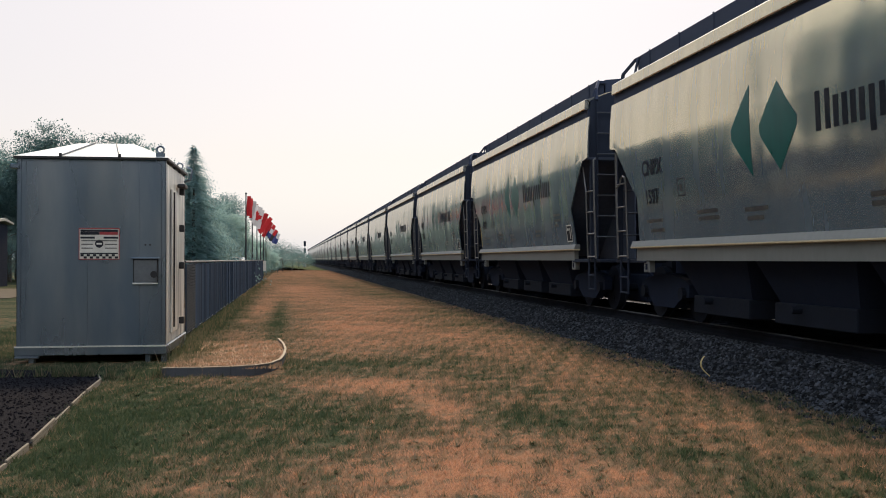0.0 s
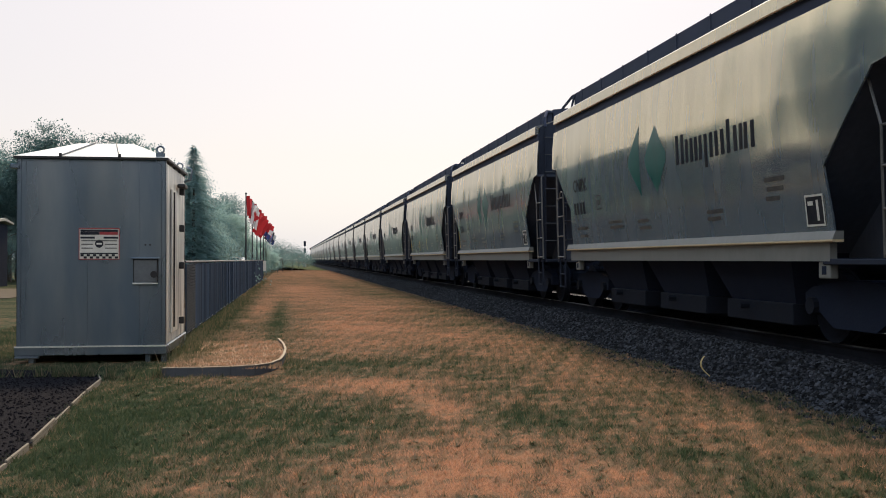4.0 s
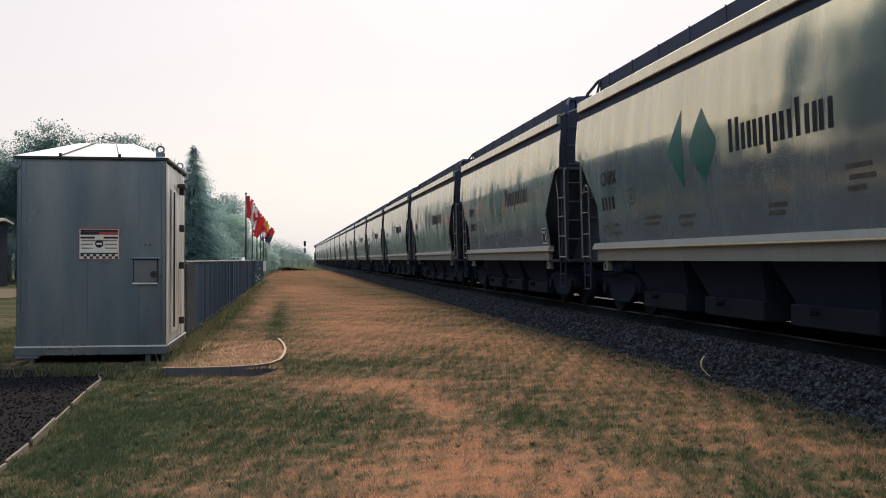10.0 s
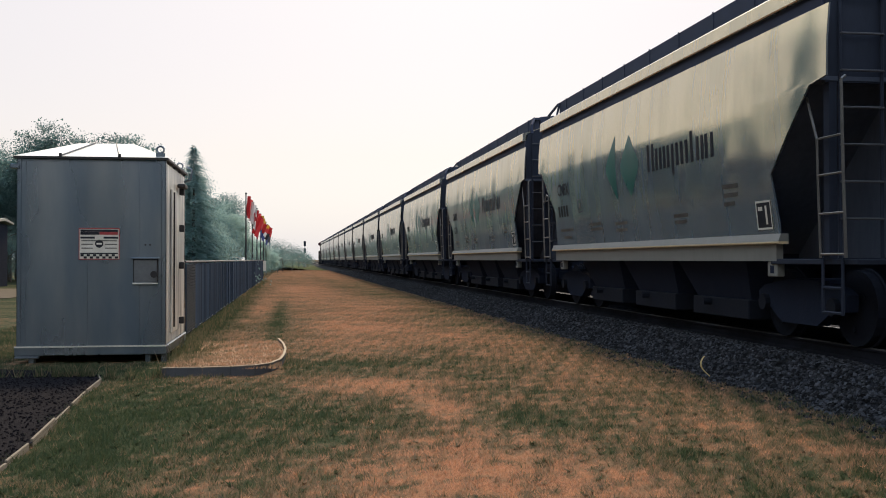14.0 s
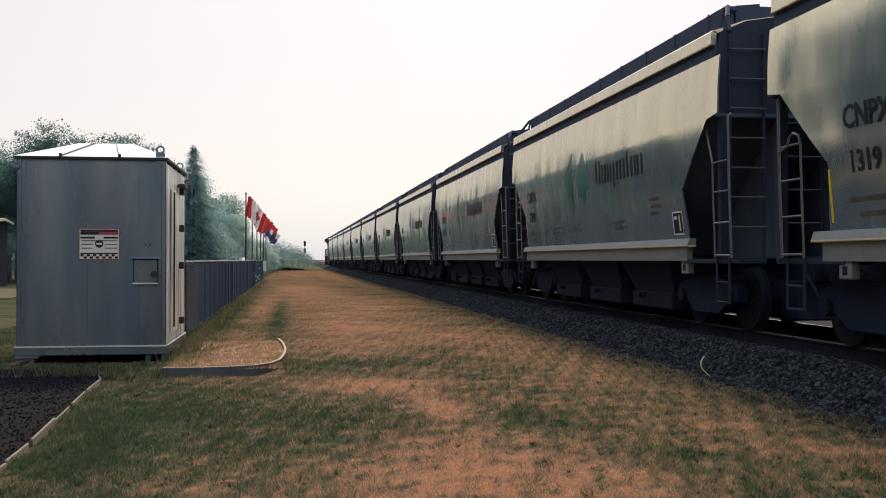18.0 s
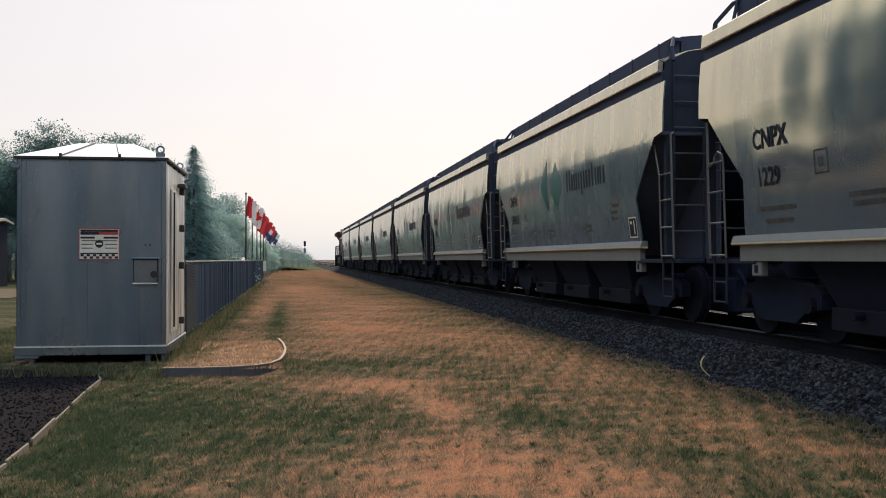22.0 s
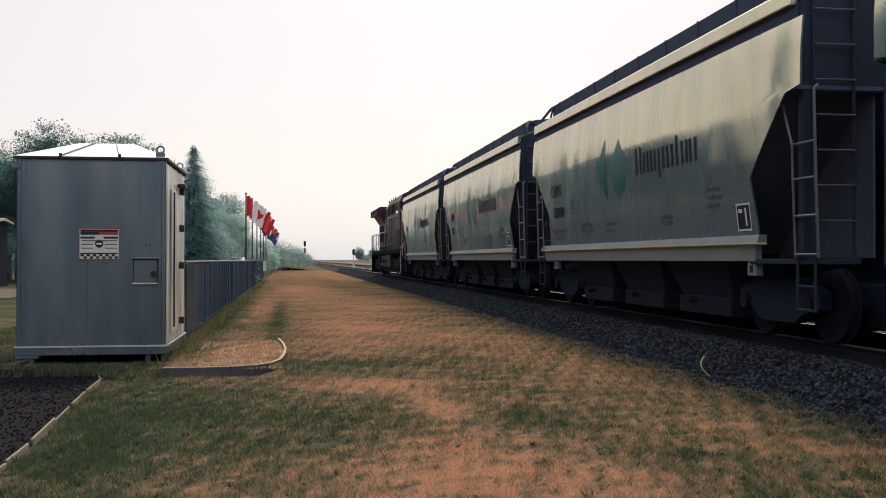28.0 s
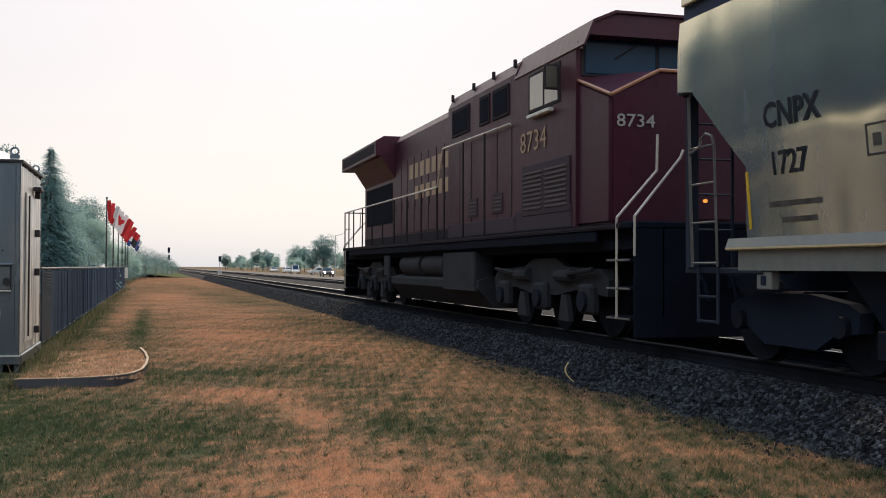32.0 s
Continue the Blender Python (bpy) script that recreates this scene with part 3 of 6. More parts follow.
def equipment_hut():
    hut = thing("equipment_hut", "dull aluminium trackside equipment hut on short legs with hipped roof", "hut", at=pose(0, 0, 0))
    x0, x1, y0, y1, z0, z1 = -4.16, -1.93, 16.40, 19.30, 0.27, 3.17
    bm = bmesh.new()
    box(bm, x0 + 0.03, x1 - 0.03, y0 + 0.03, y1 - 0.03, z0 - 0.05, z1)
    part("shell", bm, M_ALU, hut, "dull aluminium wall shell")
    edges = [x0 + 0.07, -4.02, -3.11, -2.33, x1 - 0.07]
    for a, b in zip(edges, edges[1:]):
        bm = bmesh.new()
        soft_box(bm, a + 0.0008, b - 0.0008, y0 + 0.004, y0 + 0.04, z0, z1 - 0.05, 0.0015)
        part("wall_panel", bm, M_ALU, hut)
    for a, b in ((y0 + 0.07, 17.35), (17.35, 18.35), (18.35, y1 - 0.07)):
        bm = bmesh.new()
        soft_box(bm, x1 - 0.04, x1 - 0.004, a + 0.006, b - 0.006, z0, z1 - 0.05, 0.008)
        part("side_panel", bm, M_ALU_SUNLIT, hut)
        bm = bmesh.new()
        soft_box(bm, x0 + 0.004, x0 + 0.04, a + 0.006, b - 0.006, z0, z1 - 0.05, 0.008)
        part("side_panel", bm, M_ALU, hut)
    bm = bmesh.new()
    soft_box(bm, x0 + 0.08, x1 - 0.08, y1 - 0.04, y1 - 0.004, z0, z1 - 0.05, 0.01)
    part("rear_panel", bm, M_ALU, hut)
    for x in (x0, x1 - 0.075):
        for y in (y0, y1 - 0.075):
            bm = bmesh.new()
            soft_box(bm, x, x + 0.075, y, y + 0.075, z0 - 0.03, z1 + 0.03, 0.012)
            part("corner_post", bm, M_ALU, hut)
    # base channel
    for (a, b, c, d) in ((x0 - 0.02, x1 + 0.02, y0 - 0.03, y0 + 0.06), (x0 - 0.02, x1 + 0.02, y1 - 0.06, y1 + 0.03), (x1 - 0.06, x1 + 0.03, y0 + 0.06, y1 - 0.06), (x0 - 0.03, x0 + 0.06, y0 + 0.06, y1 - 0.06)):
        bm = bmesh.new()
        soft_box(bm, a, b, c, d, 0.12, 0.265, 0.012)
        part("base_channel", bm, M_ALU, hut, "folded base channel below a strip coloured as its lit edge")
    # the channel's lit top edge is added as a bright strip
    for a, b in ((y0 - 0.045, y0 - 0.028), (y1, y1 + 0.03)):
        bm = bmesh.new()
        box(bm, x0 - 0.02, x1 + 0.02, a, b, 0.245, 0.268)
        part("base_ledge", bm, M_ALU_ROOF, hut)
    for x in (x0 + 0.17, x1 - 0.32, x1 - 0.08):
        for y in (y0 + 0.05, y1 - 0.15):
            bm = bmesh.new()
            soft_box(bm, x, x + 0.09, y, y + 0.09, -0.02, 0.12, 0.01)
            part("leg", bm, M_ALU, hut)
    bm = bmesh.new()
    soft_box(bm, x0 - 0.02, x0 + 0.34, y0 - 0.03, y0 + 0.15, 0.075, 0.115, 0.012)
    part("skid_foot", bm, M_ALU, hut)
    # hipped roof of panels
    xa, xb, ya, yb, zr = -3.42, -2.55, 17.3, 18.4, 3.50
    ex0, ex1, ey0, ey1, ez = x0 - 0.04, x1 + 0.04, y0 - 0.05, y1 + 0.05, z1 + 0.02
    bm = bmesh.new()
    box(bm, ex0, ex1, ey0, ey1, z1 - 0.012, ez)
    part("eave", bm, M_HINGE, hut, "dark eave gutter")
    cuts = [0.0, 0.30, 0.68, 1.0]
    for f0, f1 in zip(cuts, cuts[1:]):
        bm = bmesh.new()
        q = [(ex0 + (ex1 - ex0) * f0 + 0.004, ey0, ez + 0.003), (ex0 + (ex1 - ex0) * f1 - 0.004, ey0, ez + 0.003), (xa + (xb - xa) * f1, ya, zr), (xa + (xb - xa) * f0, ya, zr)]
        v = [bm.verts.new(p) for p in q] + [bm.verts.new((p[0], p[1] + 0.01, p[2] - 0.02)) for p in q]
        for f in ((0, 1, 2, 3), (7, 6, 5, 4), (0, 4, 5, 1), (1, 5, 6, 2), (2, 6, 7, 3), (3, 7, 4, 0)):
            bm.faces.new([v[i] for i in f])
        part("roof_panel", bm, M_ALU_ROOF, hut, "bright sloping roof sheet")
    bm = bmesh.new()
    for q in ([(ex1, ey0, ez), (ex1, ey1, ez), (xb, yb, zr), (xb, ya, zr)], [(ex0, ey1, ez), (ex0, ey0, ez), (xa, ya, zr), (xa, yb, zr)], [(ex1, ey1, ez), (ex0, ey1, ez), (xa, yb, zr), (xb, yb, zr)],
              [(xa, ya, zr), (xb, ya, zr), (xb, yb, zr), (xa, yb, zr)]):
        bm.faces.new([bm.verts.new(p) for p in q])
    part("roof_slopes", bm, M_ALU_ROOF, hut, "bright sloping roof sheets")
    for f in (0.30, 0.68):
        bm = bmesh.new()
        rod(bm, (ex0 + (ex1 - ex0) * f, ey0, ez + 0.015), (xa + (xb - xa) * f, ya, zr + 0.012), 0.011)
        part("roof_seam", bm, M_BOX, hut, "raised roof seam")
        bm = bmesh.new()
        box(bm, ex0 + (ex1 - ex0) * f - 0.02, ex0 + (ex1 - ex0) * f + 0.02, ey0 - 0.01, ey0 + 0.03, ez, ez + 0.05)
        part("seam_clip", bm, M_HINGE, hut)
    # lifting lugs
    for x in (x1 - 0.09,):
        for y in (y0 + 0.02, y1 - 0.05):
            bm = bmesh.new()
            pts = [(x + 0.055 * math.cos(a), y, z1 + 0.15 + 0.055 * math.sin(a)) for a in np.linspace(0, 6.283, 13)]
            pipe(bm, pts, 0.016)
            box(bm, x - 0.07, x + 0.07, y - 0.015, y + 0.015, z1 - 0.10, z1 + 0.10)
            part("lifting_lug", bm, M_ALU, hut, "steel lifting eye on the roof corner")
    bm = bmesh.new()
    soft_box(bm, x0 - 0.09, x0 + 0.05, y0 - 0.04, y0 + 0.1, z1 - 0.17, z1 - 0.10, 0.008)
    part("corner_bracket", bm, M_ALU, hut)
    # cable box with hood and latch
    bm = bmesh.new()
    soft_box(bm, -2.41, -2.06, y0 - 0.055, y0 + 0.01, 1.245, 1.60, 0.01)
    # dark outline put in for the shadow gap round the box
    bm2 = bmesh.new()
    box(bm2, -2.425, -2.045, y0 - 0.012, y0 + 0.003, 1.23, 1.615)
    part("box_surround", bm2, M_HINGE, hut, "dark outline added as the shadow round the cable box")
    boxp = part("cable_box", bm, M_BOX, hut, "small hinged aluminium cable box")
    bm = bmesh.new()
    soft_box(bm, -2.45, -2.03, y0 - 0.085, y0 + 0.005, 1.605, 1.635, 0.006)
    part("hood", bm, M_ALU, boxp)
    bm = bmesh.new()
    soft_box(bm, -2.43, -2.05, y0 - 0.065, y0 + 0.005, 1.215, 1.240, 0.006)
    part("box_sill", bm, M_ALU_ROOF, boxp)
    bm = bmesh.new()
    rod(bm, (-2.10, y0 - 0.05, 1.37), (-2.10, y0 - 0.10, 1.37), 0.055, 10)
    part("padlock", bm, M_HINGE, boxp, "black padlock on the box door")
    for dx in (-0.04, 0.03):
        bm = bmesh.new()
        rod(bm, (-2.20 + dx, y0 + 0.01, 1.83), (-2.20 + dx, y0 - 0.02, 1.83), 0.014)
        part("bolt_head", bm, M_HINGE, hut)
    # side door with hinges and latches
    bm = bmesh.new()
    soft_box(bm, x1 - 0.003, x1 + 0.02, 17.0, 18.2, 0.40, 2.75, 0.01)
    door = part("door", bm, M_ALU_SUNLIT, hut, "aluminium side door")
    for z in (2.78, 2.14, 1.50, 0.55):
        bm = bmesh.new()
        soft_box(bm, x1 + 0.02, x1 + 0.10, 18.12, 18.3, z - 0.06, z + 0.06, 0.01)
        part("hinge", bm, M_HINGE, door, "black door hinge")
    bm = bmesh.new()
    rod(bm, (x1 + 0.05, 17.1, 0.5), (x1 + 0.05, 17.1, 2.7), 0.015)
    part("lock_bar", bm, M_HINGE, door)
    bm = bmesh.new()
    soft_box(bm, x1 + 0.01, x1 + 0.14, 17.9, 18.35, 2.83, 2.90, 0.015)
    part("door_hood", bm, M_HINGE, hut, "dark rain hood over the side door")
    bm = bmesh.new()
    pipe(bm, [(x1 + 0.02, 18.9, 3.0), (x1 + 0.14, 18.9, 3.05), (x1 + 0.16, 18.9, 3.22), (x1 + 0.06, 18.9, 3.28)], 0.02)
    part("vent_pipe", bm, M_ALU, hut)
    # warning sign
    bm = bmesh.new()
    soft_box(bm, -3.24, -2.63, y0 - 0.010, y0 + 0.002, 1.60, 2.09, 0.003)
    sign = part("warning_sign", bm, M_SIGN, hut, "white warning sign with red header and checkered foot")
    f = y0 - 0.0135
    for (a, b, c, d, m) in ((-3.215, -2.655, 2.03, 2.065, M_INK), (-3.215, -2.93, 1.985, 2.028, M_INK), (-2.928, -2.655, 1.985, 2.028, M_SIGNRED), (-3.215, -3.0, 1.925, 1.955, M_INK), (-2.87, -2.655, 1.925, 1.955, M_INK), (-3.20, -2.67, 1.885, 1.9, M_FAINT),
                            (-3.20, -3.03, 1.83, 1.845, M_FAINT), (-2.85, -2.67, 1.83, 1.845, M_FAINT), (-3.20, -3.03, 1.77, 1.785, M_FAINT), (-2.85, -2.67, 1.77, 1.785, M_FAINT), (-3.215, -2.655, 1.685, 1.705, M_INK),
                            (-3.24, -2.63, 2.075, 2.09, M_SIGNRED), (-3.24, -3.228, 1.60, 2.09, M_SIGNRED), (-2.642, -2.63, 1.60, 2.09, M_SIGNRED), (-3.24, -2.63, 1.60, 1.61, M_SIGNRED)):
        bm = bmesh.new()
        box(bm, a, b, f, f + 0.004, c, d)
        part("sign_bar", bm, m, sign)
    bm = bmesh.new()
    rod(bm, (-2.935, f, 1.845), (-2.935, f + 0.004, 1.845), 0.062, 18)
    part("sign_disc", bm, M_INK, sign)
    bm = bmesh.new()
    box(bm, -2.975, -2.895, f - 0.003, f + 0.001, 1.832, 1.858)
    part("sign_bar", bm, M_SIGN, sign)
    for i in range(12):
        for j in range(2):
            if (i + j) % 2:
                bm = bmesh.new()
                xx = -3.212 + i * 0.0465
                box(bm, xx, xx + 0.0465, f, f + 0.004, 1.615 + j * 0.034, 1.649 + j * 0.034)
                part("check_square", bm, M_INK, sign)
    return hut


equipment_hut()

# ---- bare bed beside the hut with its kerb ----
M_BARE = material("bare_dry_earth", (0.30, 0.165, 0.085), 0.95, second=(0.15, 0.095, 0.05), scale=2.5, fine=45, bump=0.5, depth=0.03)
M_CINDER = material("dark_cinder_gravel", (0.008, 0.008, 0.011), 0.95, second=(0.020, 0.018, 0.020), scale=6, fine=55, bump=0.7, depth=0.03, spec=0.03)
kerb_line = [(-1.75, 14.37), (-1.2, 14.36), (-0.82, 14.42), (-0.50, 14.56), (-0.28, 14.85), (-0.15, 15.4), (-0.10, 16.2), (-0.08, 17.2), (-0.13, 18.4), (-0.22, 19.4)]
bm = bmesh.new()
bm.faces.new([bm.verts.new((x, y, 0.068)) for x, y in kerb_line + [(-1.75, 19.4)]])
solid("bare_bed", bm, M_BARE, "bare dry earth bed inside the kerb", "bed", kind="structure")
# dark plate and pale cap paint the kerb's shaded face and lit top
kerb = thing("kerb", "low curved steel edging round a bed, its sunlit top coloured pale", "kerb", kind="structure")
for i, (a, b) in enumerate(zip(kerb_line, kerb_line[1:])):
    bm = bmesh.new()
    a3, b3 = Vector((*a, 0)), Vector((*b, 0))
    L = (b3 - a3).length
    box(bm, 0.002, L - 0.002, -0.014, 0.014, -0.03, 0.108)
    plate = part("kerb_plate", bm, M_DULL, kerb, at=pose(a[0], a[1], 0, 0, 0, math.degrees(math.atan2(b[1] - a[1], b[0] - a[0]))))

for ob in [o for o in kerb.children]:
    bm = bmesh.new()
    L = max(v.co.x for v in ob.data.vertices) - 0.002
    soft_box(bm, 0.004, L, -0.020, 0.020, 0.1085, 0.122, 0.004)
    part("kerb_cap", bm, M_KERB_TOP, ob, "pale cap coloured as the sunlit top edge")

# ---- cinder patch with timber edging ----
edge = [(-2.17, 7.4), (-2.17, 8.3), (-2.19, 9.2), (-2.26, 10.4), (-2.33, 11.5), (-2.40, 12.6), (-2.46, 13.9), (-2.62, 14.55)]
top = [(-3.3, 15.02), (-4.1, 15.35), (-9.5, 15.6)]
bm = bmesh.new()
bm.faces.new([bm.verts.new((x, y, 0.030)) for x, y in edge + top + [(-9.5, 5.0), (-2.17, 5.0)]])
solid("cinder_patch", bm, M_CINDER, "dark cinder gravel patch", "gravel patch", kind="structure")
scatter_stones("cinder_stones", 9000, (-6.5, -2.2), (6.8, 15.2), 0.013, 21, lambda x, y: np.where((y - 14.3) > (-2.6 - x) * 0.42, -0.3, np.where(x > -2.16 - (y - 7.4) * 0.043, -0.3, 0.034)), "loose dark cinder stones on the patch", M_CINDER)
M_TIMBER = material("grey_weathered_timber", (0.19, 0.16, 0.12), 0.85, second=(0.13, 0.11, 0.085), scale=6, fine=25, stretch=(3, 3, 3), bump=0.3)
timber = thing("timber_edging", "half-buried bleached timber edging of the cinder patch", "edging", kind="structure")
for i, (a, b) in enumerate(zip(edge, edge[1:])):
    bm = bmesh.new()
    L = math.hypot(b[0] - a[0], b[1] - a[1])
    soft_box(bm, 0.01, L - 0.03 - 0.12 * (i % 2), -0.012, 0.012, -0.03, 0.036 + 0.010 * ((i * 7) % 3), 0.005)
    part("timber", bm, M_TIMBER, timber, at=pose(a[0] + random.uniform(-.015, .015), a[1], 0, 0, random.uniform(-.4, .4), math.degrees(math.atan2(b[1] - a[1], b[0] - a[0]))))

# ---- bent marker whip on the ballast ----
M_WHIP = material("pale_yellow_fibreglass", (0.62, 0.48, 0.20), 0.5, second=(0.45, 0.33, 0.14), scale=8, fine=60, bump=0.05)
bm = bmesh.new()
ring = None
for k, a in enumerate(np.linspace(0.0, 2.6, 9)):
    at = Vector((5.66 - 0.13 * math.sin(a), 13.15 + 0.01 * k, 0.035 * k))
    here = [bm.verts.new(at + Vector((0.012 * math.cos(q), 0.012 * math.sin(q), 0))) for q in np.arange(6) * 1.0472]
    for i in range(6 if ring else 0):
        bm.faces.new((ring[i], ring[(i + 1) % 6], here[(i + 1) % 6], here[i]))
    ring = here
whip = solid("marker_whip", bm, M_WHIP, "bent pale yellow fibreglass whip stuck in the ballast", "marker")

# ---- slatted chain-link fence ----
M_SLAT = material("dark_blue_grey_fence_slats", (0.034, 0.051, 0.082), 0.95, spec=0.02, second=(0.056, 0.075, 0.104), scale=2, fine=20, stretch=(1, 1, 0.2), vary=0.35)
M_GALV = material("galvanised_fence_pipe", (0.45, 0.46, 0.47), 0.45, 0.8, second=(0.34, 0.34, 0.34), scale=4, fine=40)
M_WIRE = material("dull_dark_fence_wire", (0.09, 0.10, 0.115), 0.6, 0.4, second=(0.06, 0.065, 0.075), scale=4, fine=40)
FX = -2.12
fence = thing("fence", "chain-link fence filled with dark slats, galvanised top rail", "fence", kind="structure")
bm = bmesh.new()
rod(bm, (FX, 21.3, 1.55), (FX, 81.0, 1.55), 0.024, 8)
part("top_rail", bm, M_WIRE, fence, "galvanised top rail")
bm = bmesh.new()
rod(bm, (FX, 21.3, 0.08), (FX, 81.0, 0.08), 0.012, 6)
part("bottom_wire", bm, M_GALV, fence)
bm = bmesh.new()
rod(bm, (0, 0, -0.1), (0, 0, 1.53), 0.032, 8)
post = part("fence_post", bm, M_WIRE, fence, at=pose(FX - 0.05, 21.3, 0))
for y in np.arange(24.3, 81.1, 3.0):
    again(post, pose(FX - 0.05, y, 0, random.uniform(-.6, .6), random.uniform(-.6, .6)))
bm = bmesh.new()
soft_box(bm, -0.012, 0.012, -0.11, 0.11, 0.06, 1.51, 0.006)
slat = part("slat", bm, M_SLAT, fence, at=pose(FX, 21.5, 0))
y = 21.76
while y < 80.8:
    again(slat, pose(FX + random.uniform(-.012, .012), y, random.uniform(-.015, .015), random.uniform(-.5, .5), 0, random.uniform(-5, 5)))
    y += 0.245
bm = bmesh.new()
for i in range(46):
    z = 0.1 + i * 0.031
    rod(bm, (FX + 0.03, 21.3, z), (FX + 0.03, 23.2, z + 0.015 * (i % 2)), 0.004, 4)
for i in range(30):
    rod(bm, (FX + 0.03, 21.3 + i * 0.063, 0.1), (FX + 0.03, 21.3 + i * 0.063, 1.5), 0.004, 4)
tagged(part("wire_mesh", bm, M_WIRE, fence, "open chain-link mesh at the near end"), kind="stuff")
bm = bmesh.new()
soft_box(bm, -0.13, 0.13, -0.02, 0.02, 0.70, 1.50, 0.01)
part("white_board", bm, M_WHITE, fence, "white board on the fence", at=pose(FX + 0.10, 81.05, 0))

# ---- flagpoles ----
M_POLE = material("dark_flagpole_metal", (0.07, 0.075, 0.085), 0.4, 0.6)


def cloth(name, c):
    m = material(name, c, 0.85, second=tuple(v * 0.75 for v in c), scale=3, fine=90, bump=0.1)
    m.node_tree.nodes["Principled BSDF"].inputs["Transmission Weight"].default_value = 0.0
    m.node_tree.nodes["Principled BSDF"].inputs["Sheen Weight"].default_value = 0.2
    return m


C_RED, C_WHITE, C_BLUE, C_GOLD, C_DARK = (cloth("red_flag_cloth", (0.62, 0.02, 0.025)), cloth("white_flag_cloth", (0.80, 0.76, 0.74)), cloth("blue_flag_cloth", (0.03, 0.05, 0.20)),
                                          cloth("gold_flag_cloth", (0.75, 0.42, 0.03)), cloth("black_flag_cloth", (0.03, 0.03, 0.035)))
LEAF = [(0, .5), (.1, .3), (.2, .35), (.16, .1), (.28, .2), (.33, .12), (.5, .14), (.44, -.02), (.48, -.08), (.22, -.26), (.25, -.34), (.03, -.3), (.03, -.5)]
LEAF = LEAF + [(-x, z) for x, z in LEAF[::-1] if x > 0]
FLAGS = []


def flagpole(y, high, hoist, fly, colors, label, seed, leaf=False):
    pole = thing("flagpole", label, "flagpole", at=pose(-2.50, y, 0), group="flagpoles behind the fence")
    bm = bmesh.new()
    rod(bm, (0, 0, -0.05), (0, 0, high), 0.055, 8, 0.032)
    part("pole", bm, M_POLE, pole)
    bm = bmesh.new()
    bmesh.ops.create_uvsphere(bm, u_segments=8, v_segments=6, radius=0.06, matrix=Matrix.Translation((0, 0, high + 0.04)))
    part("finial", bm, M_POLE, pole)
    n = len(colors)
    w = fly / n
    pieces = []
    for i, bands in enumerate(colors):
        at = pose(0.04 + i * w, 0, high - 0.1 - hoist / 2)
        bands = bands if isinstance(bands, list) else [bands]
        hb = hoist / len(bands)
        first = None
        for j, m in enumerate(bands):
            bm = bmesh.new()
            zt = hoist / 2 - j * hb
            box(bm, -0.01, w + 0.01, -0.006 - 0.0005 * j, 0.006 + 0.0005 * j, zt - hb, zt)
            if first is None:
                first = part("flag_strip", bm, m, pole, at=at)
            else:
                part("flag_band", bm, m, first)
        pieces.append(first)
    if leaf:
        bm = bmesh.new()
        prism(bm, [(x * hoist * 0.62, z * hoist * 0.62) for x, z in LEAF], "y", -0.014, 0.014)
        part("leaf", bm, C_RED, pieces[n // 2], "red leaf emblem")
    FLAGS.append((pieces, w, hoist, high, seed))


R, W, U, G, K = C_RED, C_WHITE, C_BLUE, C_GOLD, C_DARK
flagpole(58.6, 5.30, 1.12, 1.65, [R, R, W, W, W, W, R, R], "dark flagpole with a red and white flag bearing a leaf", 0, True)
flagpole(68.3, 5.40, 1.12, 1.65, [R, R, R, R, R, R, R], "dark flagpole with a plain red flag", 1)
flagpole(77.7, 5.40, 1.12, 1.65, [[R, W, U], [R, W, U], [R, W, R], [R, R, U], [R, R, U], [R, W, U]], "dark flagpole with a red, white and blue flag", 2)
flagpole(87.2, 5.40, 1.12, 1.65, [[G, R], [G, R], [G, K], [G, R], [R, K], [R, K]], "dark flagpole with a gold and red flag", 3)
flagpole(96.8, 5.40, 1.12, 1.65, [[W, U], [U, W], [W, U], [U, W], [W, U], [U, U]], "dark flagpole with a blue and white flag", 4)
flagpole(106.4, 5.40, 1.12, 1.65, [U, [W, K], [U, W], K, [W, U]], "dark flagpole with a dark blue and white flag", 5)


# ---- covered hopper cars ----
CAR_L = 14.758
HALF = CAR_L / 2
PROFILE = [(1.30, 1.455), (1.5, 1.475), (1.75, 1.505), (2.1, 1.55), (2.5, 1.59), (3.0, 1.615), (3.5, 1.605), (3.8, 1.58), (4.0, 1.56)]


def half_width(z):
    return float(np.interp(z, [p[0] for p in PROFILE], [p[1] for p in PROFILE]))


def end_inset(z, far):
    """How far the side sheet stops short of the coupling plane: the lower corners are cut away over the trucks."""
    if far:
        return float(np.interp(z, [1.2, 1.5, 2.1, 3.04, 3.05, 3.10, 4.1], [2.06, 2.06, 2.17, 1.18, 1.18, 0.84, 0.80]))
    return float(np.interp(z, [1.2, 1.5, 2.1, 3.04, 3.05, 3.10, 4.1], [2.03, 2.03, 2.10, 1.03, 1.03, 0.64, 0.66]))


def dent(y, z):
    """Slight waviness of the side sheets."""
    soft = 0.004 * math.sin(y * 2.9 + z * 1.3) * math.sin(y * 0.83 + 1) + 0.0012 * math.sin(y * 7.1 + z * 2)
    panel = math.sin(y * 4.3 + 0.7 * math.sin(y * 1.7)) * math.sin(y * 1.37 + 2) * math.sin((z - 1.3) * 2.3)
    return soft + 0.0042 * panel + 0.0010 * math.sin(y * 11.3 + 1.5 * math.sin(y * 3.1)) * math.sin((z - 1.0) * 3.7)


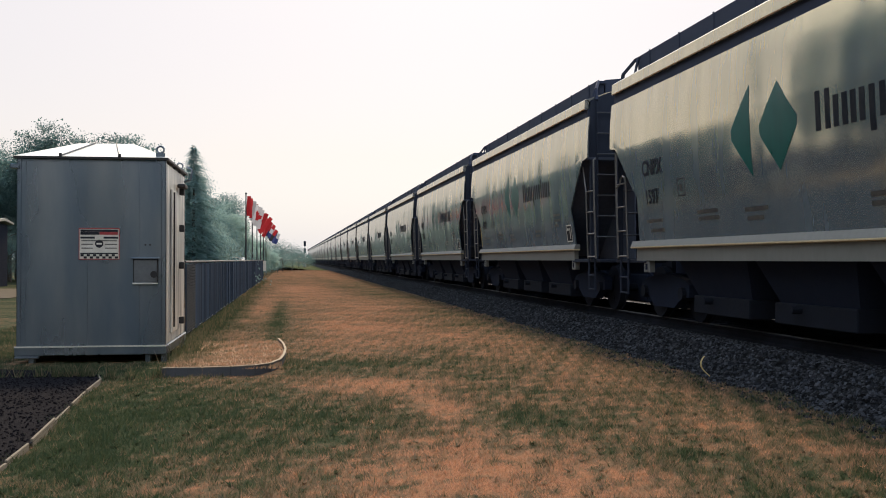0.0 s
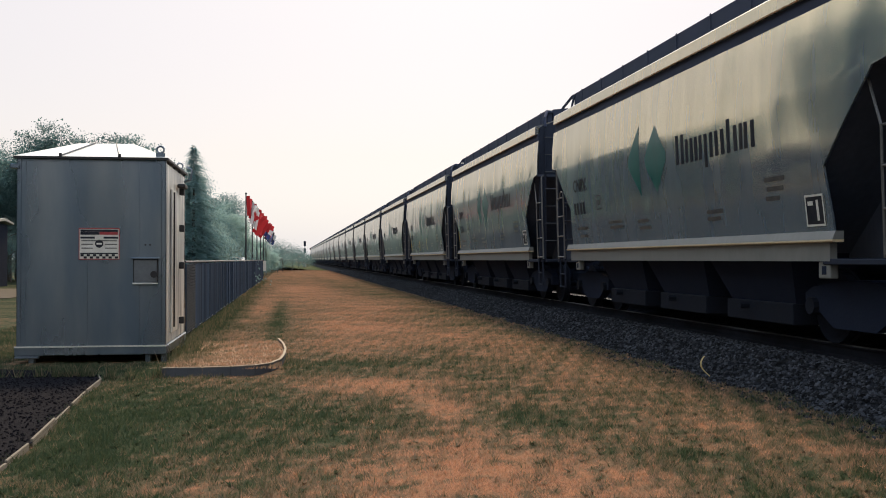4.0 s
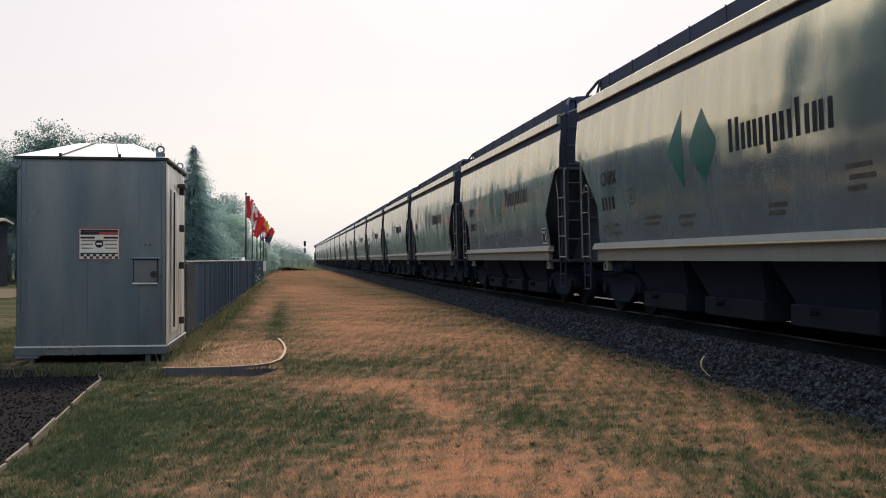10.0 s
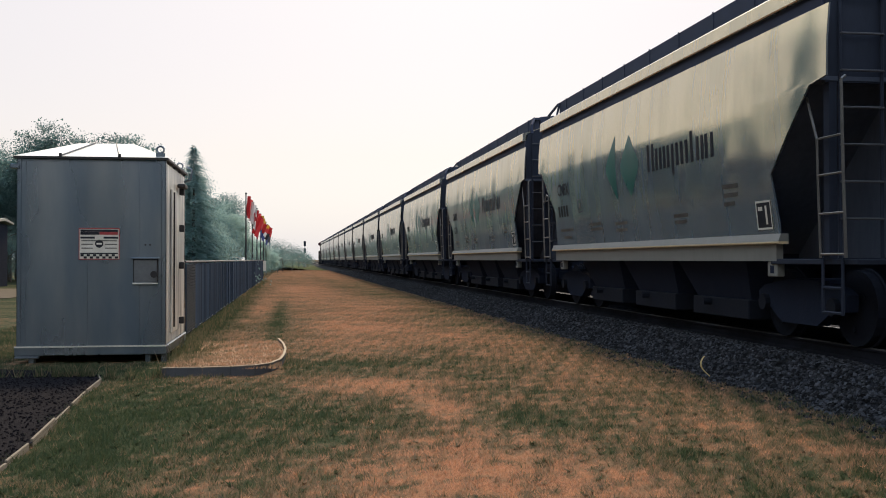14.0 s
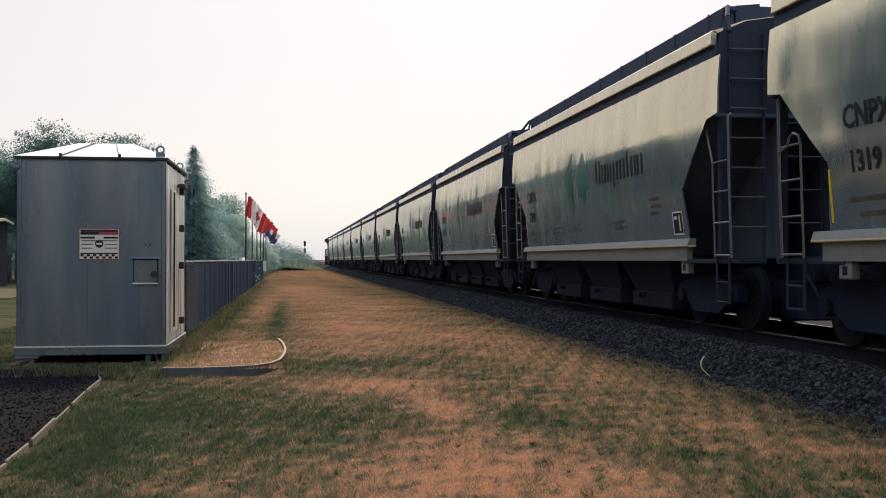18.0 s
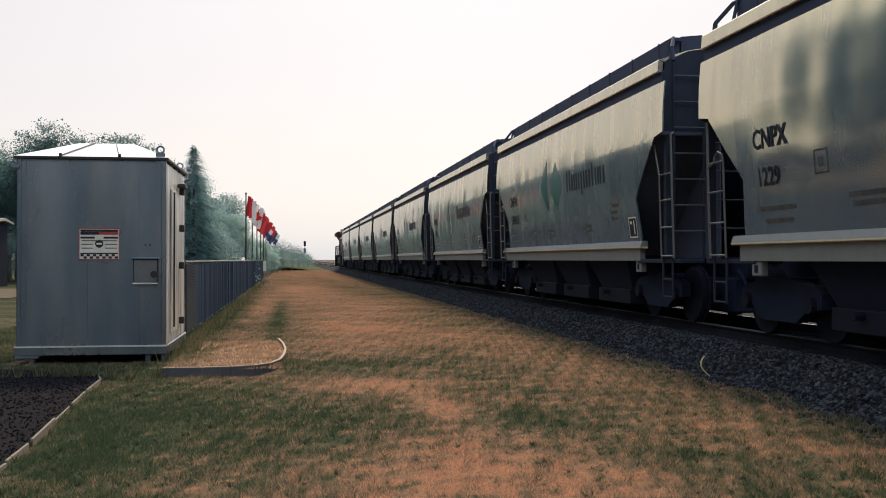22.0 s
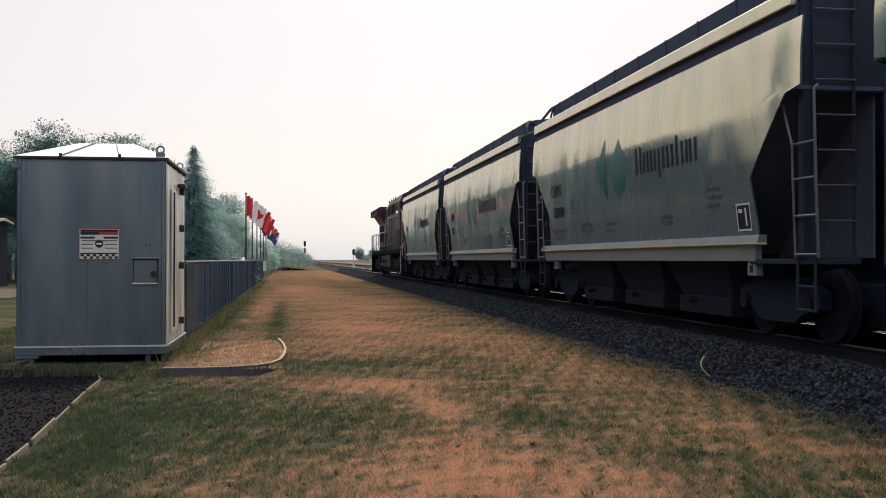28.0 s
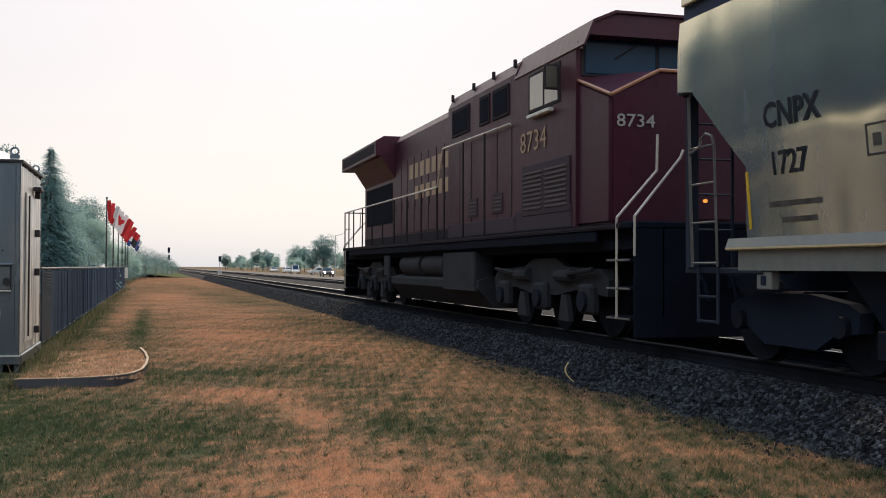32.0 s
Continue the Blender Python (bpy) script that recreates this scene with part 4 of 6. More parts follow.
def side_sheet_mesh(s):
    bm = bmesh.new()
    zs = [1.27, 1.38, 1.5, 1.7, 1.9, 2.1, 2.25, 2.4, 2.55, 2.7, 2.85, 3.0, 3.05, 3.10, 3.25, 3.4, 3.55, 3.7, 3.82, 3.92]
    outer, inner = [], []
    for z in zs:
        ys = np.linspace(-HALF + end_inset(z, False), HALF - end_inset(z, True), 101)
        outer.append([(s * (half_width(z) + dent(y, z)), y, z) for y in ys])
        inner.append([(s * (half_width(z) - 0.025), y, z) for y in ys])
    o, i = sheet(bm, outer), sheet(bm, inner)
    for a, b in ((0, 0), (-1, -1)):
        for k in range(100):
            bm.faces.new((o[a][k], o[a][k + 1], i[b][k + 1], i[b][k]))
    for r in range(len(zs) - 1):
        for k in (0, -1):
            bm.faces.new((o[r][k], o[r + 1][k], i[r + 1][k], i[r][k]))
    return bm


def hopper_car(long_sill):
    car = thing("hopper_car", "long grey covered hopper wagon with green diamonds, dark ends and ladders", "hopper car", group="train cars")
    for s in (-1, 1):
        part("side_sheet", side_sheet_mesh(s), M_CAR, car, "curved weathered grey side sheet", smooth=True)
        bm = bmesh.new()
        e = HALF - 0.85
        # the eave's shadow is built as a dark strip
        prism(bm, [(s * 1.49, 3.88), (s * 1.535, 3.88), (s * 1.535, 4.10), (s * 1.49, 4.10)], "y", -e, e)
        part("shadow_strip", bm, M_ROOF, car, "recessed strip coloured as the shadow under the eave")
        bm = bmesh.new()
        prism(bm, [(s * 1.50, 4.095), (s * 1.585, 4.095), (s * 1.595, 4.11), (s * 1.585, 4.285), (s * 1.56, 4.31), (s * 1.50, 4.31)], "y", -e + 0.04, e - 0.04)
        part("top_chord", bm, M_CAR, car, "pale grey top chord along the eave")
        # side sill with its flared lip
        u = 1.45 if long_sill else 1.86
        near_u = 2.14
        bm = bmesh.new()
        prism(bm, [(s * 1.36, 1.02), (s * 1.45, 1.02), (s * 1.452, 1.235), (s * 1.36, 1.235)], "y", -HALF + near_u, HALF - u)
        part("side_sill", bm, M_SILL, car, "flat grey side sill plate")
        bm = bmesh.new()
        prism(bm, [(s * 1.37, 1.236), (s * 1.498, 1.236), (s * 1.512, 1.246), (s * 1.512, 1.266), (s * 1.37, 1.266)], "y", -HALF + near_u - 0.16, HALF - u + 0.16)
        part("sill_lip", bm, M_LIP_GLINT, car, "side sill edge coloured as a bright glint")
        bm = bmesh.new()
        prism(bm, [(s * 1.37, 1.267), (s * 1.508, 1.267), (s * 1.472, 1.365), (s * 1.37, 1.365)], "y", -HALF + near_u - 0.16, HALF - u + 0.16)
        part("sill_ledge", bm, M_SILL, car, "sloped ledge on top of the side sill")
    # roof and hatch coaming
    bm = bmesh.new()
    e = HALF - 0.87
    prism(bm, [(-1.56, 4.30), (-1.1, 4.46), (-0.6, 4.54), (0.6, 4.54), (1.1, 4.46), (1.56, 4.30), (1.45, 4.24), (-1.45, 4.24)], "y", -e, e)
    part("roof", bm, M_CAR, car, "shallow curved grey roof")
    for s in (-1, 1):
        bm = bmesh.new()
        prism(bm, [(s * 1.02, 4.70), (s * 1.18, 4.70), (s * 1.18, 4.75), (s * 1.02, 4.75)], "y", -e + 0.35, e - 0.35)
        for y in np.linspace(-e + 0.5, e - 0.5, 12):
            box(bm, s * 1.04, s * 1.16, y - 0.03, y + 0.03, 4.42, 4.70)
        part("running_board", bm, M_ROOF, car, "dark grated roof walkway on brackets")
        bm = bmesh.new()
        prism(bm, [(s * 1.192, 4.43), (s * 1.204, 4.43), (s * 1.204, 4.76), (s * 1.192, 4.76)], "y", -e + 0.38, e - 0.38)
        for y in np.linspace(-e + 1.0, e - 1.0, 9):
            box(bm, *sorted((s * 1.204, s * 1.216)), y - 0.02, y + 0.02, 4.45, 4.775)
        part("walkway_fascia", bm, M_ROOF, car, "dark kick plate along the roof walkway")
        bm = bmesh.new()
        prism(bm, [(s * 0.60, 4.5), (s * 1.0, 4.44), (s * 1.0, 4.80), (s * 0.62, 4.84)], "y", -e + 0.5, e - 0.5)
        for y in np.linspace(-e + 1.2, e - 1.2, 8):
            box(bm, s * 0.8, s * 1.02, y - 0.06, y + 0.06, 4.80, 4.87)
        part("hatch_coaming", bm, M_ROOF, car, "dark loading-hatch coaming with latches")
    bm = bmesh.new()
    box(bm, -0.62, 0.62, -e + 0.5, e - 0.5, 4.50, 4.80)
    part("hatch_cover", bm, M_ROOF, car, "long dark hatch cover")
    for sy in (-1, 1):
        # end wall, slope sheet and posts; the ladders stand closer to the coupler at one end
        off = 0.55 if sy < 0 else 0.0
        bm = bmesh.new()
        ye = sy * (HALF - 0.86)
        prism(bm, [(-1.53, 3.05), (1.53, 3.05), (1.51, 4.05), (1.47, 4.28), (1.1, 4.44), (0.6, 4.52), (-0.6, 4.52), (-1.1, 4.44), (-1.47, 4.28), (-1.51, 4.05)], "y", ye - 0.02 * sy, ye + 0.05 * sy)
        part("end_wall", bm, M_DARK, car, "dark blue-grey upper end wall")
        bm = bmesh.new()
        rim = [(HALF - 0.80, 3.12), (HALF - 0.80, 3.07), (HALF - 1.10, 3.07), (HALF - 3.30, 1.12), (HALF - 3.36, 1.16), (HALF - 1.12, 3.12)]
        va, vb = [[bm.verts.new((k * (half_width(max(z, 1.3)) - 0.02), sy * v, z)) for v, z in rim] for k in (-1, 1)]
        for i in range(6):
            bm.faces.new((va[i], va[(i + 1) % 6], vb[(i + 1) % 6], vb[i]))
        for ring in (va, vb):
            bm.faces.new((ring[0], ring[1], ring[2], ring[5]))
            bm.faces.new((ring[2], ring[3], ring[4], ring[5]))
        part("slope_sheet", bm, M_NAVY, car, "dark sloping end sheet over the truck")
        for s in (-1, 1):
            bm = bmesh.new()
            box(bm, s * 1.38, s * 1.48, ye - 0.05, ye + 0.07, 1.05, 3.05)
            part("end_post", bm, M_DARK, car)
            # added plate: keeps the open car end dark by hiding the far side
            bm = bmesh.new()
            h = HALF - 0.90
            prism(bm, [(sy * h, 1.06), (sy * h, 3.065), (sy * (HALF - 1.11), 3.065), (sy * (HALF - 3.32), 1.11), (sy * (HALF - 3.32), 1.06)], "x", s * 0.50, s * 0.525)
            part("end_panel", bm, M_NAVY, car, "dark plate added under the slope sheet to block the view")
            bm = bmesh.new()
            soft_box(bm, min(s * 1.05, s * 1.45), max(s * 1.05, s * 1.45), *sorted((sy * (HALF - 0.72 + off * 0.8), sy * (HALF - 2.3))), 0.98, 1.05, 0.01)
            part("end_platform", bm, M_DARK, car)
            # side ladder at the corner
            bm = bmesh.new()
            xa, y1, y2 = s * 1.50, sy * (HALF - 0.98 + off), sy * (HALF - 1.52 + off)
            pipe(bm, [(xa, y1, 1.06), (xa + s * 0.03, y1, 2.0), (xa + s * 0.05, y1, 3.02), (s * 1.50, y1, 3.06)], 0.018)
            pipe(bm, [(xa, y2, 1.06), (xa + s * 0.03, y2, 2.0), (xa + s * 0.04, y2, 2.42), *([(xa + s * 0.03, sy * (HALF - 1.22), 2.94)] if off else [(xa + s * 0.04, y2 + sy * dv, z) for dv, z in ((0.05, 2.52), (0.18, 2.56), (0.29, 2.51), (0.31, 2.42), (0.54, 2.36))])], 0.016)
            ladder = part("ladder", bm, M_LADDER, car, "worn steel side ladder")
            for z in (1.10, 1.56, 2.0, 2.42):
                bm = bmesh.new()
                rod(bm, (xa + s * 0.03 * min(1, (z - 1.06)), y1, z), (xa + s * 0.03 * min(1, (z - 1.06)), y2, z), 0.014)
                part("rung", bm, M_LADDER, ladder)
            # lower step and its rails, dull
            bm = bmesh.new()
            ya, yb = sy * (HALF - 1.08 + off), sy * (HALF - 1.50 + off)
            for yy in (ya, yb):
                rod(bm, (s * 1.48, yy, 1.05), (s * 1.48, yy, 0.42), 0.020)
            for z in (0.44, 0.72):
                rod(bm, (s * 1.48, ya, z), (s * 1.48, yb, z), 0.018)
            part("step", bm, M_DARK, car, "hanging step below the ladder")
            # jacking pad
            bm = bmesh.new()
            pad = sy * (HALF - 2.3)
            soft_box(bm, min(s * 1.32, s * 1.43), max(s * 1.32, s * 1.43), pad - 0.13, pad + 0.13, 0.82, 1.015, 0.012)
            jack = part("jacking_pad", bm, M_SILL, car, "grey jacking pad with a hole")
            bm = bmesh.new()
            soft_box(bm, min(s * 1.41, s * 1.435), max(s * 1.41, s * 1.435), pad - 0.055, pad + 0.055, 0.86, 0.97, 0.01)
            part("pad_hole", bm, M_UNDER, jack)
        # end ladder rungs across the end wall
        for z in np.arange(1.5, 4.2, 0.42):
            bm = bmesh.new()
            yr = sy * (HALF - 0.74)
            pipe(bm, [(-1.36, yr - sy * 0.06, z), (-1.36, yr, z), (-0.85, yr, z), (-0.85, yr - sy * 0.06, z)], 0.014)
            part("grab_iron", bm, M_DULL, car)
        bm = bmesh.new()
        yr = sy * (HALF - 0.78)
        for x in (-1.36, -0.85):
            rod(bm, (x, yr, 1.05), (x, yr, 4.25), 0.022)
        part("end_ladder_rail", bm, M_DARK, car)
        # handrail bracket where the roof walkway meets the end
        for s in (-1, 1):
            bm = bmesh.new()
            pipe(bm, [(s * 1.36, sy * (HALF - 0.80), 4.28), (s * 1.36, sy * (HALF - 0.86), 4.50), (s * 1.22, sy * (HALF - 1.15), 4.72), (s * 1.15, sy * (HALF - 1.6), 4.74)], 0.035)
            rod(bm, (s * 1.22, sy * (HALF - 1.30), 4.72), (s * 1.3, sy * (HALF - 1.30), 4.36), 0.025)
            part("walkway_bracket", bm, M_ROOF, car, "bent bracket at the end of the roof walkway")
        # coupler, draft sill, air hose
        bm = bmesh.new()
        soft_box(bm, -0.22, 0.22, *sorted((sy * (HALF - 0.55), sy * (HALF - 3.0))), 0.72, 1.08, 0.02)
        part("draft_sill", bm, M_UNDER, car)
        bm = bmesh.new()
        soft_box(bm, -0.09, 0.09, *sorted((sy * (HALF - 0.60), sy * (HALF - 0.22))), 0.78, 0.96, 0.02)
        prism(bm, [(-0.17, sy * (HALF - 0.24)), (0.17, sy * (HALF - 0.24)), (0.15, sy * (HALF - 0.005)), (0.02, sy * (HALF - 0.06)), (-0.16, sy * (HALF - 0.005))], "z", 0.74, 1.02)
        part("coupler", bm, M_WHEEL, car, "cast knuckle coupler")
        bm = bmesh.new()
        pipe(bm, [(-0.35, sy * (HALF - 0.6), 0.86), (-0.35, sy * (HALF - 0.4), 0.74), (-0.33, sy * (HALF - 0.2), 0.52), (-0.30, sy * (HALF - 0.03), 0.50)], 0.028)
        part("air_hose", bm, M_UNDER, car, "black rubber air hose")
    # centre sill, hoppers and gates
    bm = bmesh.new()
    box(bm, -0.2, 0.2, -4.4, 4.4, 0.85, 1.15)
    part("centre_sill", bm, M_UNDER, car)
    for y in (-2.75, 0.0, 2.75):
        bm = bmesh.new()
        top = [bm.verts.new((x, y + d, 1.24)) for x, d in ((-1.36, -1.36), (1.36, -1.36), (1.36, 1.36), (-1.36, 1.36))]
        low = [bm.verts.new((x, y + d, 0.46)) for x, d in ((-1.05, -0.95), (1.05, -0.95), (1.05, 0.95), (-1.05, 0.95))]
        for k in range(4):
            bm.faces.new((top[k], top[(k + 1) % 4], low[(k + 1) % 4], low[k]))
        bm.faces.new(low)
        bm.faces.new(top[::-1])
        hop = part("hopper", bm, M_UNDER, car, "blue-black discharge hopper")
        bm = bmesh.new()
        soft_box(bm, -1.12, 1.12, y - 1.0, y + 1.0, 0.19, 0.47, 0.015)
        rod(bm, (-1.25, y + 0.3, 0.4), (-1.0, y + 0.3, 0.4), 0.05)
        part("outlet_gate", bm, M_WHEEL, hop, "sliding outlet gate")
    bm = bmesh.new()
    rod(bm, (-0.9, HALF - 2.9, 1.3), (-0.1, HALF - 2.9, 1.3), 0.22, 12)
    part("air_reservoir", bm, M_UNDER, car, "black air reservoir on the end platform")
    bm = bmesh.new()
    rod(bm, (0.5, -HALF + 0.70, 2.2), (0.5, -HALF + 0.66, 2.2), 0.28, 14)
    part("brake_wheel", bm, M_DARK, car, "hand brake wheel")
    # trucks
    for sy in (-1, 1):
        y0 = sy * (HALF - 2.25)
        for s in (-1, 1):
            bm = bmesh.new()
            prism(bm, [(y0 - 1.12, 0.62), (y0 - 0.95, 0.70), (y0 - 0.35, 0.78), (y0 + 0.35, 0.78), (y0 + 0.95, 0.70), (y0 + 1.12, 0.62), (y0 + 1.10, 0.42), (y0 + 0.78, 0.40),
                       (y0 + 0.45, 0.22), (y0 - 0.45, 0.22), (y0 - 0.78, 0.40), (y0 - 1.10, 0.42)], "x", s * 0.93, s * 1.09)
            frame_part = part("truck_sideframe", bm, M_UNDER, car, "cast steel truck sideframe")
            for yb in (-0.89, 0.89):
                bm = bmesh.new()
                rod(bm, (s * 0.95, y0 + yb, 0.47), (s * 1.16, y0 + yb, 0.47), 0.11, 10)
                part("axle_cap", bm, M_WHEEL, frame_part)
            bm = bmesh.new()
            for yy in (-0.14, 0, 0.14):
                rod(bm, (s * 1.0, y0 + yy, 0.32), (s * 1.0, y0 + yy, 0.62), 0.06, 8)
            part("spring_nest", bm, M_WHEEL, frame_part)
        bm = bmesh.new()
        soft_box(bm, -1.05, 1.05, y0 - 0.2, y0 + 0.2, 0.56, 0.80, 0.02)
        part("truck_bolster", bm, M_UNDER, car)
        # solid block added to hide the bright ground between the wheels
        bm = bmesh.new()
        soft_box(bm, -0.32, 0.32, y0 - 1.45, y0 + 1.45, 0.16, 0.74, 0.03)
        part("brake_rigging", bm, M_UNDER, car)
        for yb in (-0.89, 0.89):
            wheelset(car, y0 + yb, 0.457)
    return car


def wheelset(parent, y, r):
    bm = bmesh.new()
    rod(bm, (-1.0, 0, 0), (1.0, 0, 0), 0.08, 10)
    for s in (-1, 1):
        rod(bm, (s * 0.69, 0, 0), (s * 0.72, 0, 0), r + 0.028, 24)
        rod(bm, (s * 0.72, 0, 0), (s * 0.83, 0, 0), r, 24)
        rod(bm, (s * 0.83, 0, 0), (s * 0.86, 0, 0), r * 0.86, 24, r * 0.3)
        for k in range(3):
            a = k * 2.094
            box(bm, s * 0.862, s * 0.872, math.cos(a) * r * 0.55 - 0.03, math.cos(a) * r * 0.55 + 0.03, math.sin(a) * r * 0.55 - 0.03, math.sin(a) * r * 0.55 + 0.03)
    ob = part("wheelset", bm, M_WHEEL, parent, "steel wheels on one axle", at=pose(0, y, r))
    return ob


def flat_on_side(u, z, off=0.010):
    """Pose on the visible side of a car: u metres from its far coupling plane, z over the rail; text runs towards the near end."""
    w0, w1 = half_width(z), half_width(z + 0.2)
    tilt = math.degrees(math.atan2(w1 - w0, 0.2))
    return pose(-(half_width(z) + off), HALF - u, z, 90 + tilt, 0, -90)


def shape_on_side(name, pts, mat, parent, label=""):
    """A painted outline (u, z) that follows the curved side."""
    bm = bmesh.new()
    us = [p[0] for p in pts]
    zs = [p[1] for p in pts]
    n = max(2, int((max(zs) - min(zs)) / 0.12) + 1)
    front = []
    for z in np.linspace(min(zs), max(zs), n):
        hit = []
        for (u1, z1), (u2, z2) in zip(pts, pts[1:] + pts[:1]):
            if abs(z1 - z2) > 1e-6 and min(z1, z2) - 1e-9 <= z <= max(z1, z2) + 1e-9:
                hit.append(u1 + (u2 - u1) * (z - z1) / (z2 - z1))
        front.append((z, min(hit), max(hit) + 0.002))
    k = max(2, int((max(us) - min(us)) / 0.12) + 1)
    sheet(bm, [[(-(half_width(z) + dent(HALF - u, z) + 0.004), HALF - u, z) for u in np.linspace(a, b, k)] for z, a, b in front])
    return part(name, bm, mat, parent, label, smooth=True)


def bar(name, u, z, w, h, mat, parent, label=""):
    return shape_on_side(name, [(u, z), (u + w, z), (u + w, z + h), (u, z + h)], mat, parent, label)


# the wordmark's characters as plain bars: start, step to the second bar, foot, top
LETTERS = [(0.0, 0.21, 0.0, 0.45), (0.37, 0.18, 0.0, 0.35), (0.70, 0.17, 0.0, 0.35), (1.04, 0.19, -0.13, 0.35),
           (1.39, 0.19, 0.0, 0.35), (1.76, 0.0, 0.0, 0.46), (1.97, 0.18, 0.0, 0.35), (2.28, 0.20, 0.0, 0.35)]


def mark_car(car, number, rng, style):
    """The painted marks of one car."""
    shape_on_side("half_diamond", [(6.04, 2.72), (6.66, 3.32), (6.66, 2.12)], M_GREEN, car, "green half diamond emblem")
    shape_on_side("diamond", [(6.87, 2.70), (7.42, 3.24), (7.97, 2.70), (7.42, 2.14)], M_GREEN, car, "green diamond emblem")
    for u, w, lo, hi in LETTERS:
        u0 = 8.34 + u * 1.05
        bar("wordmark_bar", u0, 2.50 + lo, 0.10, hi - lo, M_INK, car)
        if w > 0.12:
            bar("wordmark_bar", u0 + w, 2.50, 0.10, min(hi, 0.35 if lo < 0 else hi), M_INK, car)
    lettering("reporting_mark", "CNPX", 0.36, M_INK, car, flat_on_side(2.55, 2.45), "stencilled reporting mark", 0.92)
    if number:
        lettering("car_number", number, 0.33, M_INK, car, flat_on_side(2.60, 1.98), "stencilled car number", 0.92)
    else:
        for k in range(4):
            bar("number_bar", 2.50 + k * 0.20, 1.98, 0.13, 0.24, M_INK, car)
    for u, z, w in ((2.52, 1.66, 0.9), (2.7, 1.50, 0.65), (4.7, 1.72, 0.85), (4.75, 1.62, 0.75), (6.3, 1.68, 0.7), (6.35, 1.56, 0.6), (9.3, 1.70, 0.6), (9.3, 1.60, 0.5),
                    (11.2, 2.02, 0.5), (11.25, 1.90, 0.45), (11.2, 1.78, 0.4)):
        bar("stencil_bar", u, z, w * rng.uniform(0.8, 1.1), 0.055, M_FAINT, car)
    bar("stencil_frame", 4.05, 2.28, 0.3, 0.02, M_FAINT, car)
    bar("stencil_frame", 4.05, 2.02, 0.3, 0.02, M_FAINT, car)
    bar("stencil_frame", 4.05, 2.02, 0.02, 0.28, M_FAINT, car)
    bar("stencil_frame", 4.33, 2.02, 0.02, 0.28, M_FAINT, car)
    bar("stencil_mark", 4.14, 2.10, 0.10, 0.11, M_FAINT, car)
    plate = bar("placard", 12.17, 1.43, 0.40, 0.36, M_INK, car, "white-edged black stencil placard")
    for u, z, w, h in ((12.16, 1.425, 0.42, 0.025), (12.16, 1.77, 0.42, 0.025), (12.16, 1.425, 0.025, 0.37), (12.555, 1.425, 0.025, 0.37), (12.22, 1.67, 0.12, 0.05), (12.41, 1.49, 0.05, 0.24)):
        b = bar("placard_line", u, z, w, h, M_WHITE, plate)
        b.location.x -= 0.004
    if style == 1:
        for u, w, top_z in ((2.27, 0.09, 2.35), (5.45, 0.06, 1.95), (7.9, 0.08, 2.0)):
            shape_on_side("reflective_strip", [(u, 1.45), (u + w, 1.45), (u + w, top_z), (u, top_z)], M_YELLOW, car, "yellow reflective strip")
    elif style == 2:
        shape_on_side("reflective_strip", [(2.12, 1.45), (2.17, 1.45), (2.20, 2.05), (2.15, 2.05)], M_YELLOW, car, "yellow reflective strip")


NUMBERS = ["", "1597", "1607", "001031", "", "1213", "", "1542", "", "150077", "1624", "", "1278", "1319", "1249", "1269", "1229", "150053", "1233", "", "1565", "150098", "1501", "1727"]
LONG = {3, 9, 17, 21}
proto = {False: hopper_car(False)}
proto[True] = hopper_car(True)
CARS = []
spare = dict(proto)
for i, num in enumerate(NUMBERS):
    want = i in LONG
    if spare.get(want):
        car = spare.pop(want)
    else:
        car = copy_thing(proto[want], Matrix.Identity(4))
    CARS.append(car)
rng = random.Random(5)
for i, (car, num) in enumerate(zip(CARS, NUMBERS)):
    mark_car(car, num, rng, 1 if i == 6 else 2 if i in (2, 5, 13, 14, 19, 23) else 0)


# ---- diesel locomotive at the rear of the train ----
M_BLACK = material("loco_underframe_black", (0.008, 0.011, 0.020), 0.9, spec=0.04, second=(0.011, 0.014, 0.023), scale=3, fine=30)
M_RED = material("faded_dark_red_loco_paint", (0.058, 0.011, 0.024), 0.45, spec=0.22, second=(0.046, 0.024, 0.038), scale=0.8, fine=9, stretch=(1, 1, 0.35), bump=0.05, coat=0.0)
M_RED_GRIME = material("dusty_red_grey_skirt", (0.030, 0.024, 0.030), 0.8, spec=0.08, second=(0.026, 0.022, 0.028), scale=1.5, fine=15, stretch=(1, 1, 0.4), bump=0.08)
M_GOLD = material("faded_gold_lettering", (0.34, 0.23, 0.13), 0.5, second=(0.36, 0.22, 0.13), scale=5, fine=40, bump=0.03)
M_BLUEGLASS = material("tinted_cab_glass", (0.016, 0.040, 0.075), 0.12, second=(0.022, 0.05, 0.09), scale=1, fine=5, bump=0.0, spec=0.12)
M_PALEGLASS = material("sky_reflecting_side_glass", (0.20, 0.19, 0.16), 0.06, 0.6, second=(0.28, 0.27, 0.22), scale=1, fine=5, bump=0.0)
M_DUST = material("dusty_faded_red_grey_paint", (0.066, 0.050, 0.062), 0.75, spec=0.1, second=(0.050, 0.040, 0.050), scale=1.5, fine=15, stretch=(1, 1, 0.4), bump=0.08)
M_VANE = material("dusty_louvre_vanes", (0.12, 0.105, 0.11), 0.7, spec=0.1, second=(0.085, 0.075, 0.08), scale=3, fine=30)
M_LOUVRE = material("dark_louvre_steel", (0.026, 0.024, 0.029), 0.7, spec=0.1, second=(0.038, 0.032, 0.036), scale=3, fine=30)
